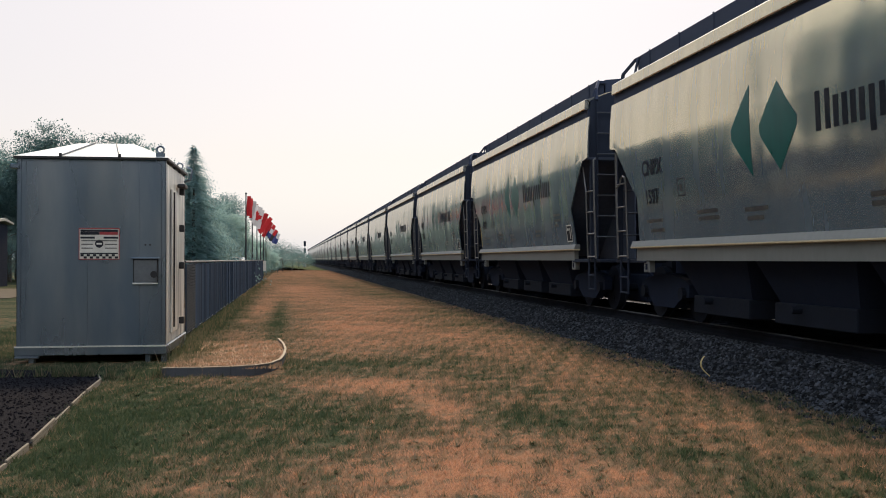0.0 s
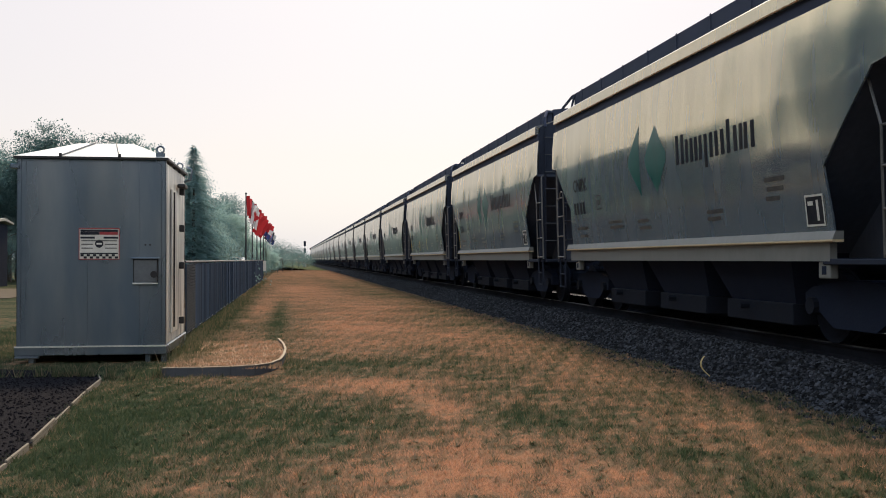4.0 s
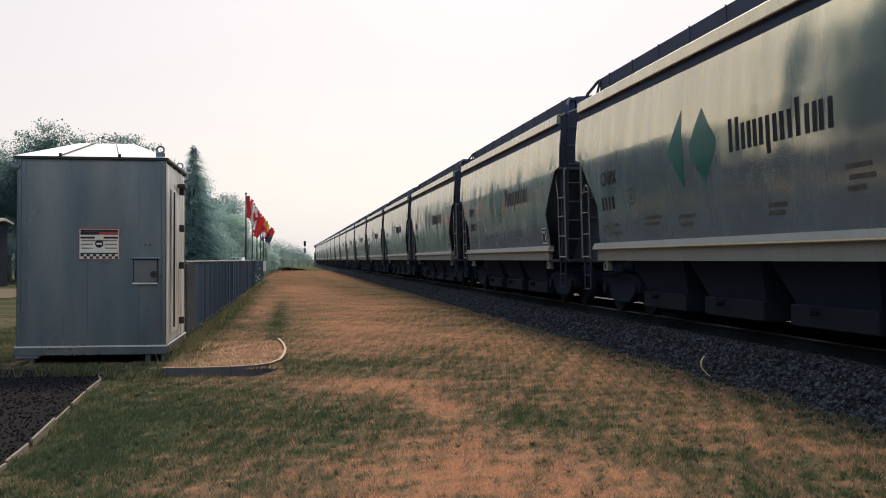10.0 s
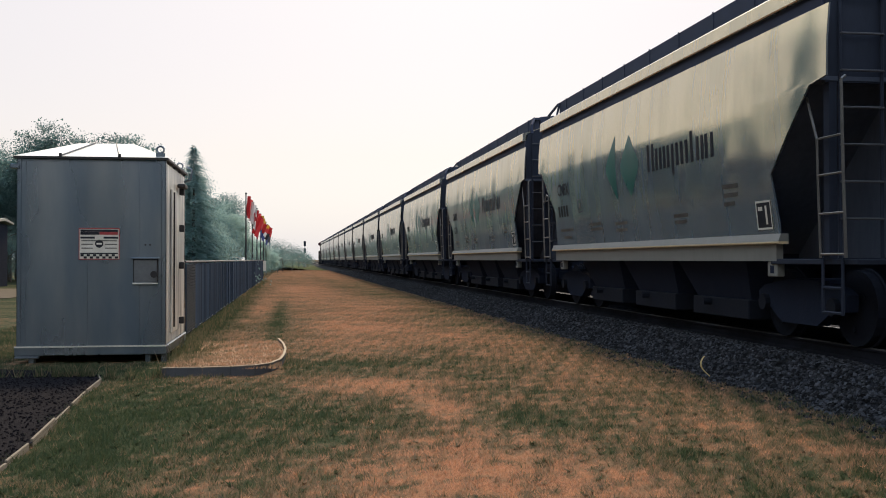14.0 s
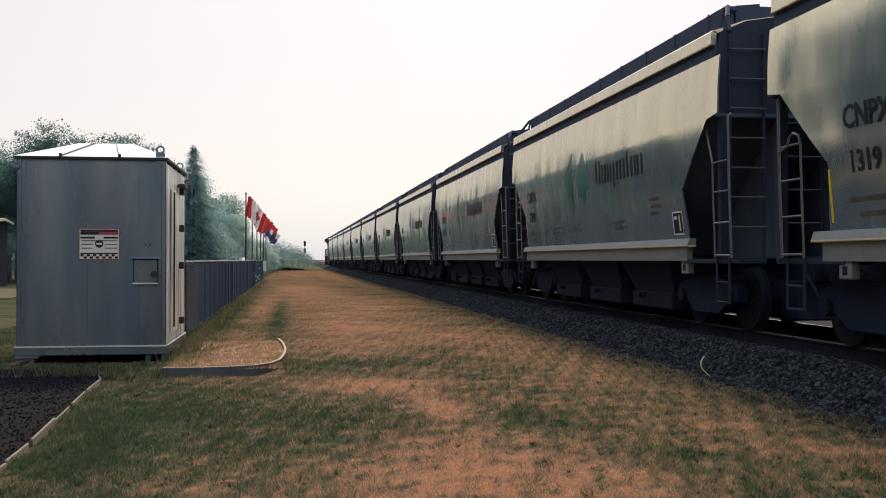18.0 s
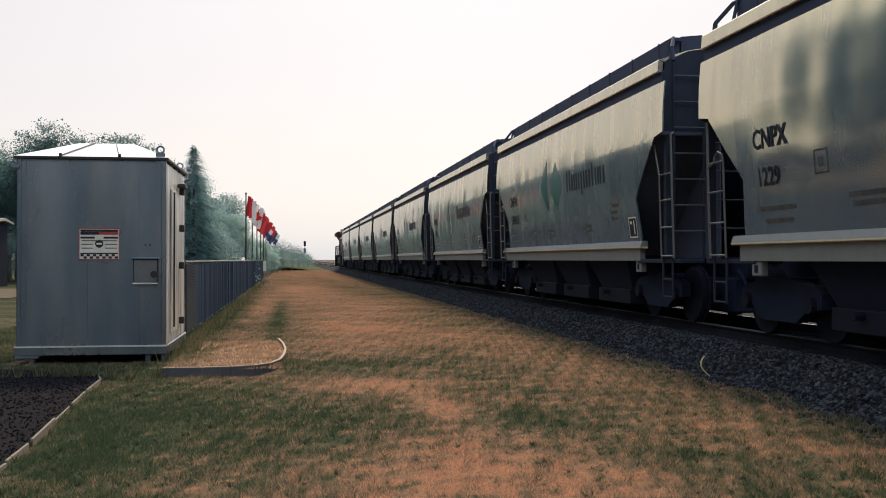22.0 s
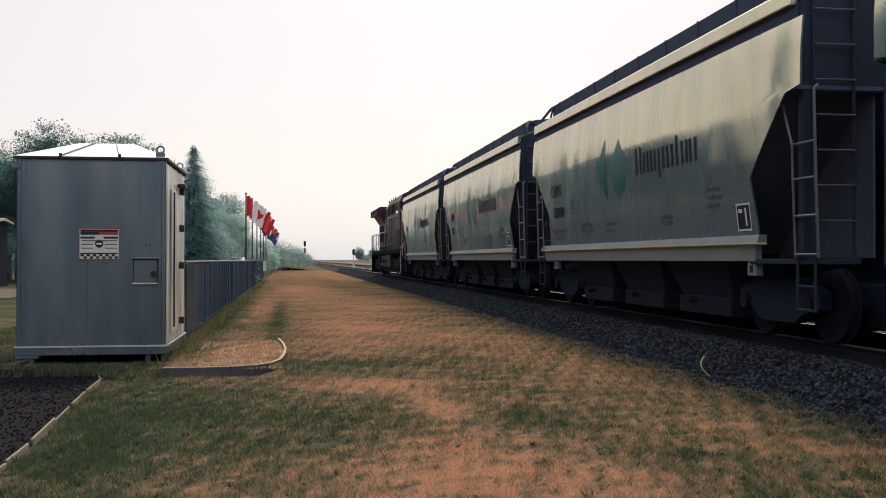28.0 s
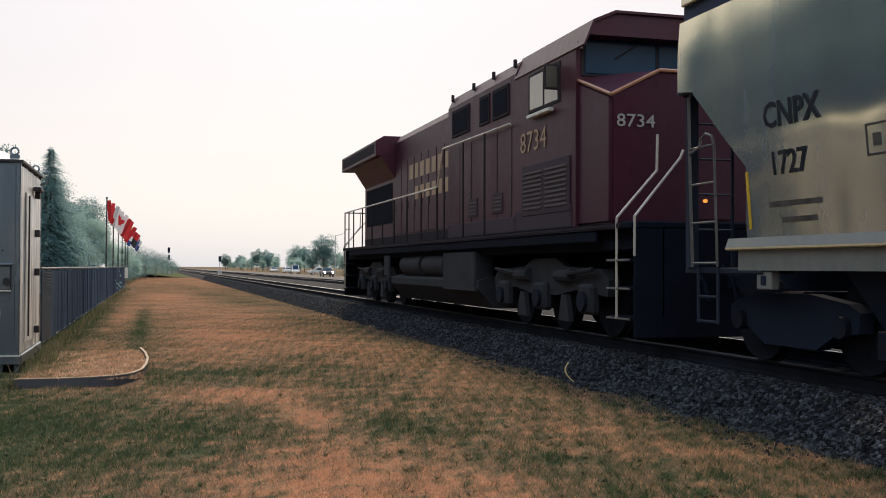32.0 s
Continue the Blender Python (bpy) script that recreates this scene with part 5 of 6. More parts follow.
M_TRUCK = material("dusty_grey_truck_casting", (0.027, 0.031, 0.040), 0.8, spec=0.12, second=(0.042, 0.045, 0.052), scale=2.5, fine=25)
M_RAILING = material("worn_white_handrail", (0.62, 0.58, 0.52), 0.4, 0.2, second=(0.45, 0.4, 0.35), scale=5, fine=40)
M_MARKER = material("amber_marker_light", (0.8, 0.25, 0.03), 0.3, emit=((1.0, 0.35, 0.06), 1.0), bump=0)
M_PALE = material("dulled_white_paint", (0.34, 0.33, 0.31), 0.6, second=(0.25, 0.24, 0.22), scale=5, fine=40, bump=0.02)
M_EDGE_HIGHLIGHT = material("worn_orange_edge", (0.42, 0.20, 0.11), 0.4, second=(0.30, 0.12, 0.08), scale=6, fine=30, bump=0.05)
LOCO_L = 22.30
LH = LOCO_L / 2


def locomotive():
    loco = thing("locomotive", "dark red six-axle diesel locomotive coupled to grey hopper cars", "locomotive", group="train cars")

    def blk(name, x0, x1, v0, v1, z0, z1, mat, label="", r=0.02, parent=None):
        bm = bmesh.new()
        soft_box(bm, min(x0, x1), max(x0, x1), v0 - LH, v1 - LH, z0, z1, r)
        return part(name, bm, mat, parent or loco, label)

    def long(name, poly, v0, v1, mat, label="", parent=None, smooth=False):
        bm = bmesh.new()
        prism(bm, poly, "y", v0 - LH, v1 - LH)
        return part(name, bm, mat, parent or loco, label, smooth)

    # frame and deck
    blk("underframe", -1.35, 1.35, 0.85, 21.5, 1.28, 1.56, M_BLACK, "black underframe")
    # added block: shuts out the bright gap below the underframe
    blk("centre_casting", -0.45, 0.45, 1.2, 21.0, 0.55, 1.28, M_BLACK, "dark block added to close the gap between the trucks")
    blk("deck", -1.50, 1.50, 0.58, 21.72, 1.56, 1.66, M_BLACK, "black walkway deck")
    for s in (-1, 1):
        blk("deck_skirt", s * 1.46, s * 1.50, 1.7, 20.6, 1.40, 1.56, M_BLACK)
        blk("deck_edge", s * 1.495, s * 1.515, 0.9, 21.5, 1.575, 1.65, M_RED_GRIME, "dusty red deck edge")
    # nose: sloped top with chamfered corners
    bm = bmesh.new()
    w, z0 = 1.32, 1.66
    ring0 = [(-w, 1.66), (w, 1.66), (w, 3.50), (0.62, 3.86), (-0.62, 3.86), (-w, 3.50)]
    ring1 = [(-w, 1.66), (w, 1.66), (w, 3.92), (0.9, 4.02), (-0.9, 4.02), (-w, 3.92)]
    bulge = [0.0, 0.0, 0.0, -0.14, -0.14, 0.0]
    va = [bm.verts.new((x, 1.62 + b - LH, z)) for (x, z), b in zip(ring0, bulge)]
    vb = [bm.verts.new((x, 2.85 - LH, z)) for x, z in ring1]
    for i in range(6):
        bm.faces.new((va[i], va[(i + 1) % 6], vb[(i + 1) % 6], vb[i]))
    bm.faces.new(va)
    bm.faces.new(vb[::-1])
    bmesh.ops.bevel(bm, geom=bm.edges[:], offset=0.05, segments=2, affect="EDGES")
    nose = part("nose", bm, M_RED, loco, "dark red wide nose", smooth=True)
    lettering("nose_number", "8734", 0.26, M_PALE, nose, pose(-1.24, 1.588 - LH, 3.05, 90, 0, 0), "pale painted road number", 1.18, 0.002)
    # the light along the nose's upper edge is added as orange rods
    bm = bmesh.new()
    pipe(bm, [(-1.31, 2.80 - LH, 3.91), (-1.31, 1.60 - LH, 3.50), (-0.62, 1.48 - LH, 3.855), (0.62, 1.48 - LH, 3.855)], 0.028)
    part("nose_edge", bm, M_EDGE_HIGHLIGHT, nose, "orange highlight added along the nose's upper edge")
    blk("nose_door", 0.05, 0.62, 1.585, 1.60, 1.75, 3.35, M_RED, "nose door", 0.004, nose)
    # cab
    cab = long("cab", [(-1.36, 1.66), (1.36, 1.66), (1.36, 4.40), (1.20, 4.74), (0.85, 4.89), (-0.85, 4.89), (-1.20, 4.74), (-1.36, 4.40)], 2.75, 5.40, M_RED, "dark red cab")
    bm = bmesh.new()
    prism(bm, [(-1.38, 4.38), (-1.22, 4.76), (-0.86, 4.92), (0.86, 4.92), (1.22, 4.76), (1.38, 4.38), (1.36, 4.36), (1.19, 4.73), (0.84, 4.88), (-0.84, 4.88), (-1.19, 4.73), (-1.36, 4.36)], "y", 2.40 - LH, 5.45 - LH)
    part("cab_roof", bm, M_RED, loco, "dark red rounded cab roof")
    bm = bmesh.new()
    prism(bm, [(-1.30, 4.54), (1.30, 4.54), (1.19, 4.73), (0.84, 4.88), (-0.84, 4.88), (-1.19, 4.73)], "y", 2.45 - LH, 2.75 - LH)
    part("cab_visor", bm, M_RED, loco)
    for xa, xb in ((-1.22, -0.02), (0.02, 1.22)):
        pane = blk("windshield", xa, xb, 2.725, 2.745, 4.00, 4.52, M_BLUEGLASS, "tinted blue windshield", 0.015, cab)
        bm = bmesh.new()
        c = (xa + xb) / 2
        rod(bm, (c + 0.3, 2.70 - LH, 4.50), (c - 0.1, 2.70 - LH, 4.25), 0.012)
        part("wiper", bm, M_HINGE, pane)
    blk("windshield_frame", -1.28, 1.28, 2.735, 2.752, 3.96, 4.56, M_LOUVRE, "dark windshield surround", 0.01, cab)
    for s in (-1, 1):
        fr = blk("side_window", s * 1.345, s * 1.375, 3.35, 4.75, 3.66, 4.32, M_LOUVRE, "dark-framed cab side window", 0.01, cab)
        for va_, vb_ in ((3.42, 3.98), (4.05, 4.66)):
            blk("pane", s * 1.37, s * 1.383, va_, vb_, 3.71, 4.27, M_PALEGLASS, "", 0.004, fr)
        blk("arm_rest", s * 1.37, s * 1.47, 3.6, 4.6, 3.55, 3.61, M_WHITE, "pale window ledge", 0.01, cab)
        mir = blk("mirror", s * 1.40, s * 1.62, 3.36, 3.40, 3.85, 4.25, M_LOUVRE, "folding mirror", 0.008, cab)
        blk("mirror_plate", s * 1.41, s * 1.60, 3.352, 3.358, 3.88, 4.22, M_PALEGLASS, "", 0.002, mir)
        blk("number_board", s * 1.26, s * 1.35, 2.72, 2.735, 4.38, 4.50, M_WHITE, "number board", 0.004, cab)
        blk("cab_skirt", s * 1.33, s * 1.375, 2.9, 5.38, 1.67, 2.02, M_DUST, "dusty lower cab panel", 0.01)
    lettering("cab_number", "8734", 0.50, M_GOLD, cab, pose(-1.372, 5.16 - LH, 3.02, 90, 0, -90), "faded gold road number", 1.25, 0.0)
    bm = bmesh.new()
    pipe(bm, [(-0.6, 3.0 - LH, 4.90), (-0.6, 3.0 - LH, 5.05), (0.1, 3.0 - LH, 5.05), (0.1, 3.0 - LH, 4.90)], 0.025)
    part("roof_antenna", bm, M_HINGE, loco, "roof antenna frame")
    bm = bmesh.new()
    for x in (-0.15, 0.0, 0.15):
        rod(bm, (x + 0.7, 4.2 - LH, 4.90), (x + 0.7, 4.5 - LH, 4.94), 0.05, 8, 0.025)
    part("air_horn", bm, M_HINGE, loco, "air horn")
    # equipment section behind the cab with dark intakes
    long("intake_section", [(-1.36, 1.66), (1.36, 1.66), (1.36, 4.48), (1.25, 4.71), (-1.25, 4.71), (-1.36, 4.48)], 5.40, 9.70, M_RED, "dark red equipment housing")
    for s in (-1, 1):
        for va_, vb_ in ((5.75, 6.65), (6.85, 7.45), (8.15, 9.35)):
            f = blk("intake_frame", s * 1.35, s * 1.385, va_, vb_, 3.80, 4.38, M_RED_GRIME, "air intake frame", 0.01)
            blk("intake_screen", s * 1.38, s * 1.395, va_ + 0.08, vb_ - 0.08, 3.87, 4.31, M_BLACK, "black intake screen", 0.004, f)
        for v in (5.55, 6.75, 8.0, 9.5):
            blk("lifting_lug", s * 1.28, s * 1.34, v, v + 0.06, 4.62, 4.77, M_LOUVRE, "", 0.01)
        d = blk("louvre_door", s * 1.355, s * 1.385, 2.95, 5.05, 1.92, 2.78, M_DUST, "louvred cab-side door", 0.01)
        for va_, vb_ in ((3.05, 3.95), (4.1, 4.95)):
            for z in np.arange(2.02, 2.66, 0.075):
                blk("louvre", s * 1.383, s * 1.40, va_, vb_, z, z + 0.035, M_VANE, "", 0.004, d)
        for va_ in (6.1, 7.6):
            g = blk("small_grille", s * 1.355, s * 1.378, va_, va_ + 0.55, 2.05, 2.42, M_DUST, "small louvred vent", 0.008)
            for z in np.arange(2.10, 2.38, 0.07):
                blk("louvre", s * 1.376, s * 1.388, va_ + 0.06, va_ + 0.49, z, z + 0.03, M_VANE, "", 0.004, g)
        for v in (5.60, 6.4, 7.2, 8.0, 8.8):
            blk("door_seam", s * 1.355, s * 1.366, v, v + 0.03, 1.75, 3.55, M_LOUVRE, "", 0.003)
        blk("hood_skirt", s * 1.34, s * 1.372, 5.42, 9.68, 1.67, 1.95, M_DUST, "", 0.01)
    # engine hood
    hood = long("engine_hood", [(-0.98, 1.66), (0.98, 1.66), (0.98, 4.52), (0.86, 4.70), (-0.86, 4.70), (-0.98, 4.52)], 9.70, 16.40, M_RED, "dark red engine hood")
    for s in (-1, 1):
        for k in range(9):
            v = 9.85 + k * 0.72
            d = blk("hood_door", s * 0.975, s * 0.995, v, v + 0.66, 1.95, 3.95, M_RED, "hood access door", 0.006)
            blk("door_latch", s * 0.995, s * 1.01, v + 0.56, v + 0.60, 2.6, 2.8, M_HINGE, "", 0.003, d)
        for k in range(8):
            blk("wordmark_bar", s * 0.996, s * 1.002, 10.35 + k * 0.56, 10.72 + k * 0.56, 3.36, 3.74, M_GOLD, "", 0.001)
        for k in range(7):
            blk("wordmark_bar", s * 0.996, s * 1.002, 10.35 + k * 0.56, 10.70 + k * 0.56, 2.80, 3.14, M_GOLD, "", 0.001)
    for v, h in ((10.0, 4.56), (11.2, 4.50), (12.6, 4.47), (14.5, 4.52)):
        blk("roof_hatch", -0.7, 0.7, v, v + 0.9, 4.68, h + 0.28, M_RED, "hood roof hatch", 0.03)
    bm = bmesh.new()
    rod(bm, (0, 12.0 - LH, 4.5), (0, 12.0 - LH, 4.78), 0.22, 12)
    part("exhaust_stack", bm, M_BLACK, loco, "sooty exhaust stack")
    # radiator section with flared wings
    long("radiator_body", [(-0.98, 1.66), (0.98, 1.66), (0.98, 3.55), (1.40, 4.18), (-1.40, 4.18), (-0.98, 3.55)], 16.40, 20.60, M_RED, "dark red radiator section")
    bm = bmesh.new()
    prism(bm, [(-1.54, 4.16), (1.54, 4.20), (1.54, 4.60), (1.30, 4.74), (-1.30, 4.74), (-1.54, 4.60)], "y", 16.40 - LH, 21.75 - LH)
    bmesh.ops.bevel(bm, geom=bm.edges[:], offset=0.02, segments=1, affect="EDGES")
    wing = part("radiator_wing", bm, M_RED, loco, "flared radiator wing roof")
    for s in (-1, 1):
        blk("wing_grille", s * 1.538, s * 1.548, 16.6, 21.5, 4.26, 4.54, M_RED_GRIME, "dusty radiator shutters", 0.004, wing)
        blk("radiator_screen", s * 0.975, s * 0.992, 16.7, 20.3, 2.3, 3.45, M_BLACK, "dark radiator screen", 0.005)
        blk("hood_skirt", s * 0.96, s * 0.99, 9.72, 20.58, 1.67, 1.92, M_RED_GRIME, "", 0.006)
    # end platforms, pilots, steps, couplers
    for v, sy in ((0.58, 1), (21.72, -1)):
        blk("pilot", -1.45, 1.45, min(v, v + 0.06 * sy), max(v, v + 0.06 * sy), 0.12, 1.56, M_BLACK, "black pilot plate", 0.01)
        bm = bmesh.new()
        a, b = sorted((v, v - 0.62 * sy))
        soft_box(bm, -0.10, 0.10, a - LH, b - LH, 0.76, 0.96, 0.02)
        prism(bm, [(-0.18, v - 0.45 * sy - LH), (0.18, v - 0.45 * sy - LH), (0.15, v - 0.74 * sy - LH), (-0.15, v - 0.70 * sy - LH)], "z", 0.72, 1.02)
        part("coupler", bm, M_WHEEL, loco, "cast knuckle coupler")
        for s in (-1, 1):
            well = blk("step_well", s * 1.02, s * 1.06, min(v, v + 0.8 * sy), max(v, v + 0.8 * sy), 0.40, 1.56, M_BLACK, "", 0.01)
            for z in (0.34, 0.74, 1.12):
                st = blk("step_tread", s * 1.06, s * 1.50, min(v + 0.05 * sy, v + 0.75 * sy), max(v + 0.05 * sy, v + 0.75 * sy), z, z + 0.05, M_BLACK, "", 0.008)
                blk("tread_edge", s * 1.50, s * 1.515, min(v + 0.05 * sy, v + 0.75 * sy), max(v + 0.05 * sy, v + 0.75 * sy), z + 0.012, z + 0.038, M_LADDER, "worn bright tread edge", 0.003, st)
            bm = bmesh.new()
            vo, vi = v + 0.45 * sy - LH, v + 0.0 * sy - LH
            pipe(bm, [(s * 1.50, vo, 0.36), (s * 1.50, vo, 1.72), (s * 0.98, vo - 0.15 * sy, 2.36), (s * 0.97, vo - 0.15 * sy, 2.85)], 0.018)
            part("step_handrail", bm, M_RAILING, loco, "worn pale step handrail")
            bm = bmesh.new()
            pipe(bm, [(s * 1.46, vi, 1.20), (s * 1.46, vi, 1.72), (s * 0.76, vi + 0.05 * sy, 2.52), (s * 0.72, vi + 0.05 * sy, 2.62)], 0.018)
            part("step_handrail", bm, M_RAILING, loco, "worn pale step handrail")
        bm = bmesh.new()
        for x in (-0.62, -0.2, 0.2, 0.62):
            pipe(bm, [(x, v - 0.02 * sy - LH, 1.1), (x + 0.04, v - 0.25 * sy - LH, 0.85), (x + 0.02, v - 0.4 * sy - LH, 0.6)], 0.026)
        tagged(part("air_hoses", bm, M_BLACK, loco, "black air hoses on the pilot"), kind="stuff")
    bm = bmesh.new()
    rod(bm, (-0.35, 0.72 - LH, 1.95), (-0.35, 0.68 - LH, 1.95), 0.025, 10)
    part("marker_light", bm, M_MARKER, loco, "small amber marker light")
    # walkway handrails
    for s in (-1, 1):
        bm = bmesh.new()
        pipe(bm, [(s * 1.47, 10.2 - LH, 2.82), (s * 1.47, 21.5 - LH, 2.82)], 0.02)
        pipe(bm, [(s * 1.47, 10.2 - LH, 2.82), (s * 1.47, 9.75 - LH, 3.62), (s * 1.43, 5.5 - LH, 3.60)], 0.02)
        part("handrail", bm, M_RAILING, loco, "worn pale walkway handrail")
        for v in (10.2, 11.6, 13.0, 14.4, 15.8, 17.2, 18.6, 20.0, 20.8, 21.5):
            bm = bmesh.new()
            rod(bm, (s * 1.47, v - LH, 1.60), (s * 1.47, v - LH, 2.83), 0.020)
            part("stanchion", bm, M_LOUVRE, loco, "dark handrail post")
        for v in (6.9, 8.3, 9.7):
            bm = bmesh.new()
            rod(bm, (s * 1.45, v - LH, 1.60), (s * 1.45, v - LH, 3.61), 0.018)
            part("stanchion", bm, M_LOUVRE, loco, "dark handrail post")
    bm = bmesh.new()
    pipe(bm, [(-1.46, 21.56 - LH, 1.6), (-1.46, 21.56 - LH, 2.82), (-0.5, 21.56 - LH, 2.82), (-0.5, 21.56 - LH, 1.6)], 0.018)
    pipe(bm, [(0.5, 21.56 - LH, 1.6), (0.5, 21.56 - LH, 2.82), (1.46, 21.56 - LH, 2.82), (1.46, 21.56 - LH, 1.6)], 0.018)
    part("end_railing", bm, M_LOUVRE, loco, "rear platform railing")
    # fuel tank, air tanks, boxes
    long("fuel_tank", [(-1.42, 0.62), (-1.10, 0.24), (1.10, 0.24), (1.42, 0.62), (1.42, 0.78), (1.2, 0.86), (-1.2, 0.86), (-1.42, 0.78)], 7.35, 14.9, M_TRUCK, "dusty grey fuel tank")
    for s in (-1, 1):
        for va_, vb_ in ((9.95, 11.75), (12.05, 13.95)):
            bm = bmesh.new()
            rod(bm, (s * 1.14, va_ - LH, 1.10), (s * 1.14, vb_ - LH, 1.10), 0.29, 16)
            part("air_reservoir", bm, M_TRUCK, loco, "grey cylindrical air reservoir", smooth=True)
        blk("battery_box", s * 1.05, s * 1.46, 7.5, 9.75, 0.55, 1.36, M_TRUCK, "grey equipment box on the tank", 0.03)
        blk("sand_filler", s * 1.40, s * 1.47, 15.0, 15.6, 0.8, 1.35, M_TRUCK, "", 0.02)
    # trucks
    for vc in (4.45, 17.85):
        for s in (-1, 1):
            bm = bmesh.new()
            y = vc - LH
            prism(bm, [(y - 2.55, 0.86), (y - 2.3, 1.02), (y - 0.9, 1.06), (y - 0.5, 1.20), (y + 0.5, 1.20), (y + 0.9, 1.06), (y + 2.3, 1.02), (y + 2.55, 0.86), (y + 2.5, 0.62), (y + 1.35, 0.70), (y + 0.6, 0.60),
                       (y - 0.6, 0.60), (y - 1.35, 0.70), (y - 2.5, 0.62)], "x", s * 1.02, s * 1.20)
            fr = part("truck_frame", bm, M_TRUCK, loco, "dusty grey truck frame")
            for dv in (-1.87, 0.0, 1.87):
                bm = bmesh.new()
                soft_box(bm, min(s * 1.12, s * 1.30), max(s * 1.12, s * 1.30), y + dv - 0.26, y + dv + 0.26, 0.34, 0.80, 0.05)
                jb = part("journal_box", bm, M_TRUCK, fr, "cast journal box")
                bm = bmesh.new()
                rod(bm, (s * 1.30, y + dv, 0.54), (s * 1.36, y + dv, 0.54), 0.15, 12)
                part("axle_cap", bm, M_WHEEL, jb)
            for dv in (-0.95, 0.95):
                bm = bmesh.new()
                rod(bm, (s * 1.22, y + dv - 0.35, 0.92), (s * 1.22, y + dv + 0.25, 0.92), 0.11, 10)
                part("brake_cylinder", bm, M_TRUCK, fr, "brake cylinder")
                bm = bmesh.new()
                prism(bm, [(y + dv - 0.22, 0.20), (y + dv + 0.22, 0.20), (y + dv + 0.10, 0.62), (y + dv - 0.10, 0.62)], "x", s * 1.16, s * 1.24)
                part("brake_hanger", bm, M_TRUCK, fr)
            bm = bmesh.new()
            rod(bm, (s * 1.30, y - 2.2, 1.02), (s * 1.30, y - 1.2, 0.95), 0.035, 6)
            rod(bm, (s * 1.30, y + 2.2, 1.02), (s * 1.30, y + 1.2, 0.95), 0.035, 6)
            part("damper", bm, M_TRUCK, fr)
        for dv in (-1.87, 0.0, 1.87):
            wheelset(loco, vc + dv - LH, 0.533)
    return loco


LOCO = locomotive()


# ---- trees ----
def leaf_material(name, a, b):
    m = bpy.data.materials.new(name)
    m.use_nodes = True
    n, l = m.node_tree.nodes, m.node_tree.links
    p = n["Principled BSDF"]
    p.inputs["Roughness"].default_value = 0.7
    geo, info = n.new("ShaderNodeNewGeometry"), n.new("ShaderNodeObjectInfo")
    mix, tint = n.new("ShaderNodeMix"), n.new("ShaderNodeMix")
    mix.data_type = tint.data_type = "RGBA"
    mix.inputs["A"].default_value, mix.inputs["B"].default_value = (*a, 1), (*b, 1)
    l.new(geo.outputs["Random Per Island"], mix.inputs["Factor"])
    tint.blend_type = "MULTIPLY"
    tint.inputs["Factor"].default_value = 0.35
    l.new(mix.outputs["Result"], tint.inputs["A"])
    l.new(info.outputs["Random"], tint.inputs["B"])
    l.new(tint.outputs["Result"], p.inputs["Base Color"])
    tr, add_, out_ = n.new("ShaderNodeBsdfTranslucent"), n.new("ShaderNodeMixShader"), n["Material Output"]
    l.new(tint.outputs["Result"], tr.inputs["Color"])
    add_.inputs[0].default_value = 0.6
    l.new(p.outputs[0], add_.inputs[1])
    l.new(tr.outputs[0], add_.inputs[2])
    l.new(add_.outputs[0], out_.inputs["Surface"])
    return m


M_LEAF = leaf_material("broad_leaves", (0.105, 0.20, 0.205), (0.19, 0.31, 0.30))
# Distance haze is put into these colours: bluer needles, paler far leaves
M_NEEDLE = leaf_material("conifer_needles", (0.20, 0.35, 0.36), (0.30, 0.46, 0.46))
M_LEAF_HAZE = leaf_material("silvery_leaves", (0.33, 0.49, 0.46), (0.44, 0.59, 0.54))
M_BARK = material("grey_brown_bark", (0.10, 0.08, 0.065), 0.9, second=(0.06, 0.05, 0.042), scale=4, fine=30, stretch=(1, 1, 0.2), bump=0.5)


def tris_mesh(name, P, mat):
    n = len(P)
    return raw_mesh(name, P.reshape(-1, 3).tolist(), np.arange(3 * n).reshape(-1, 3).tolist(), mat)


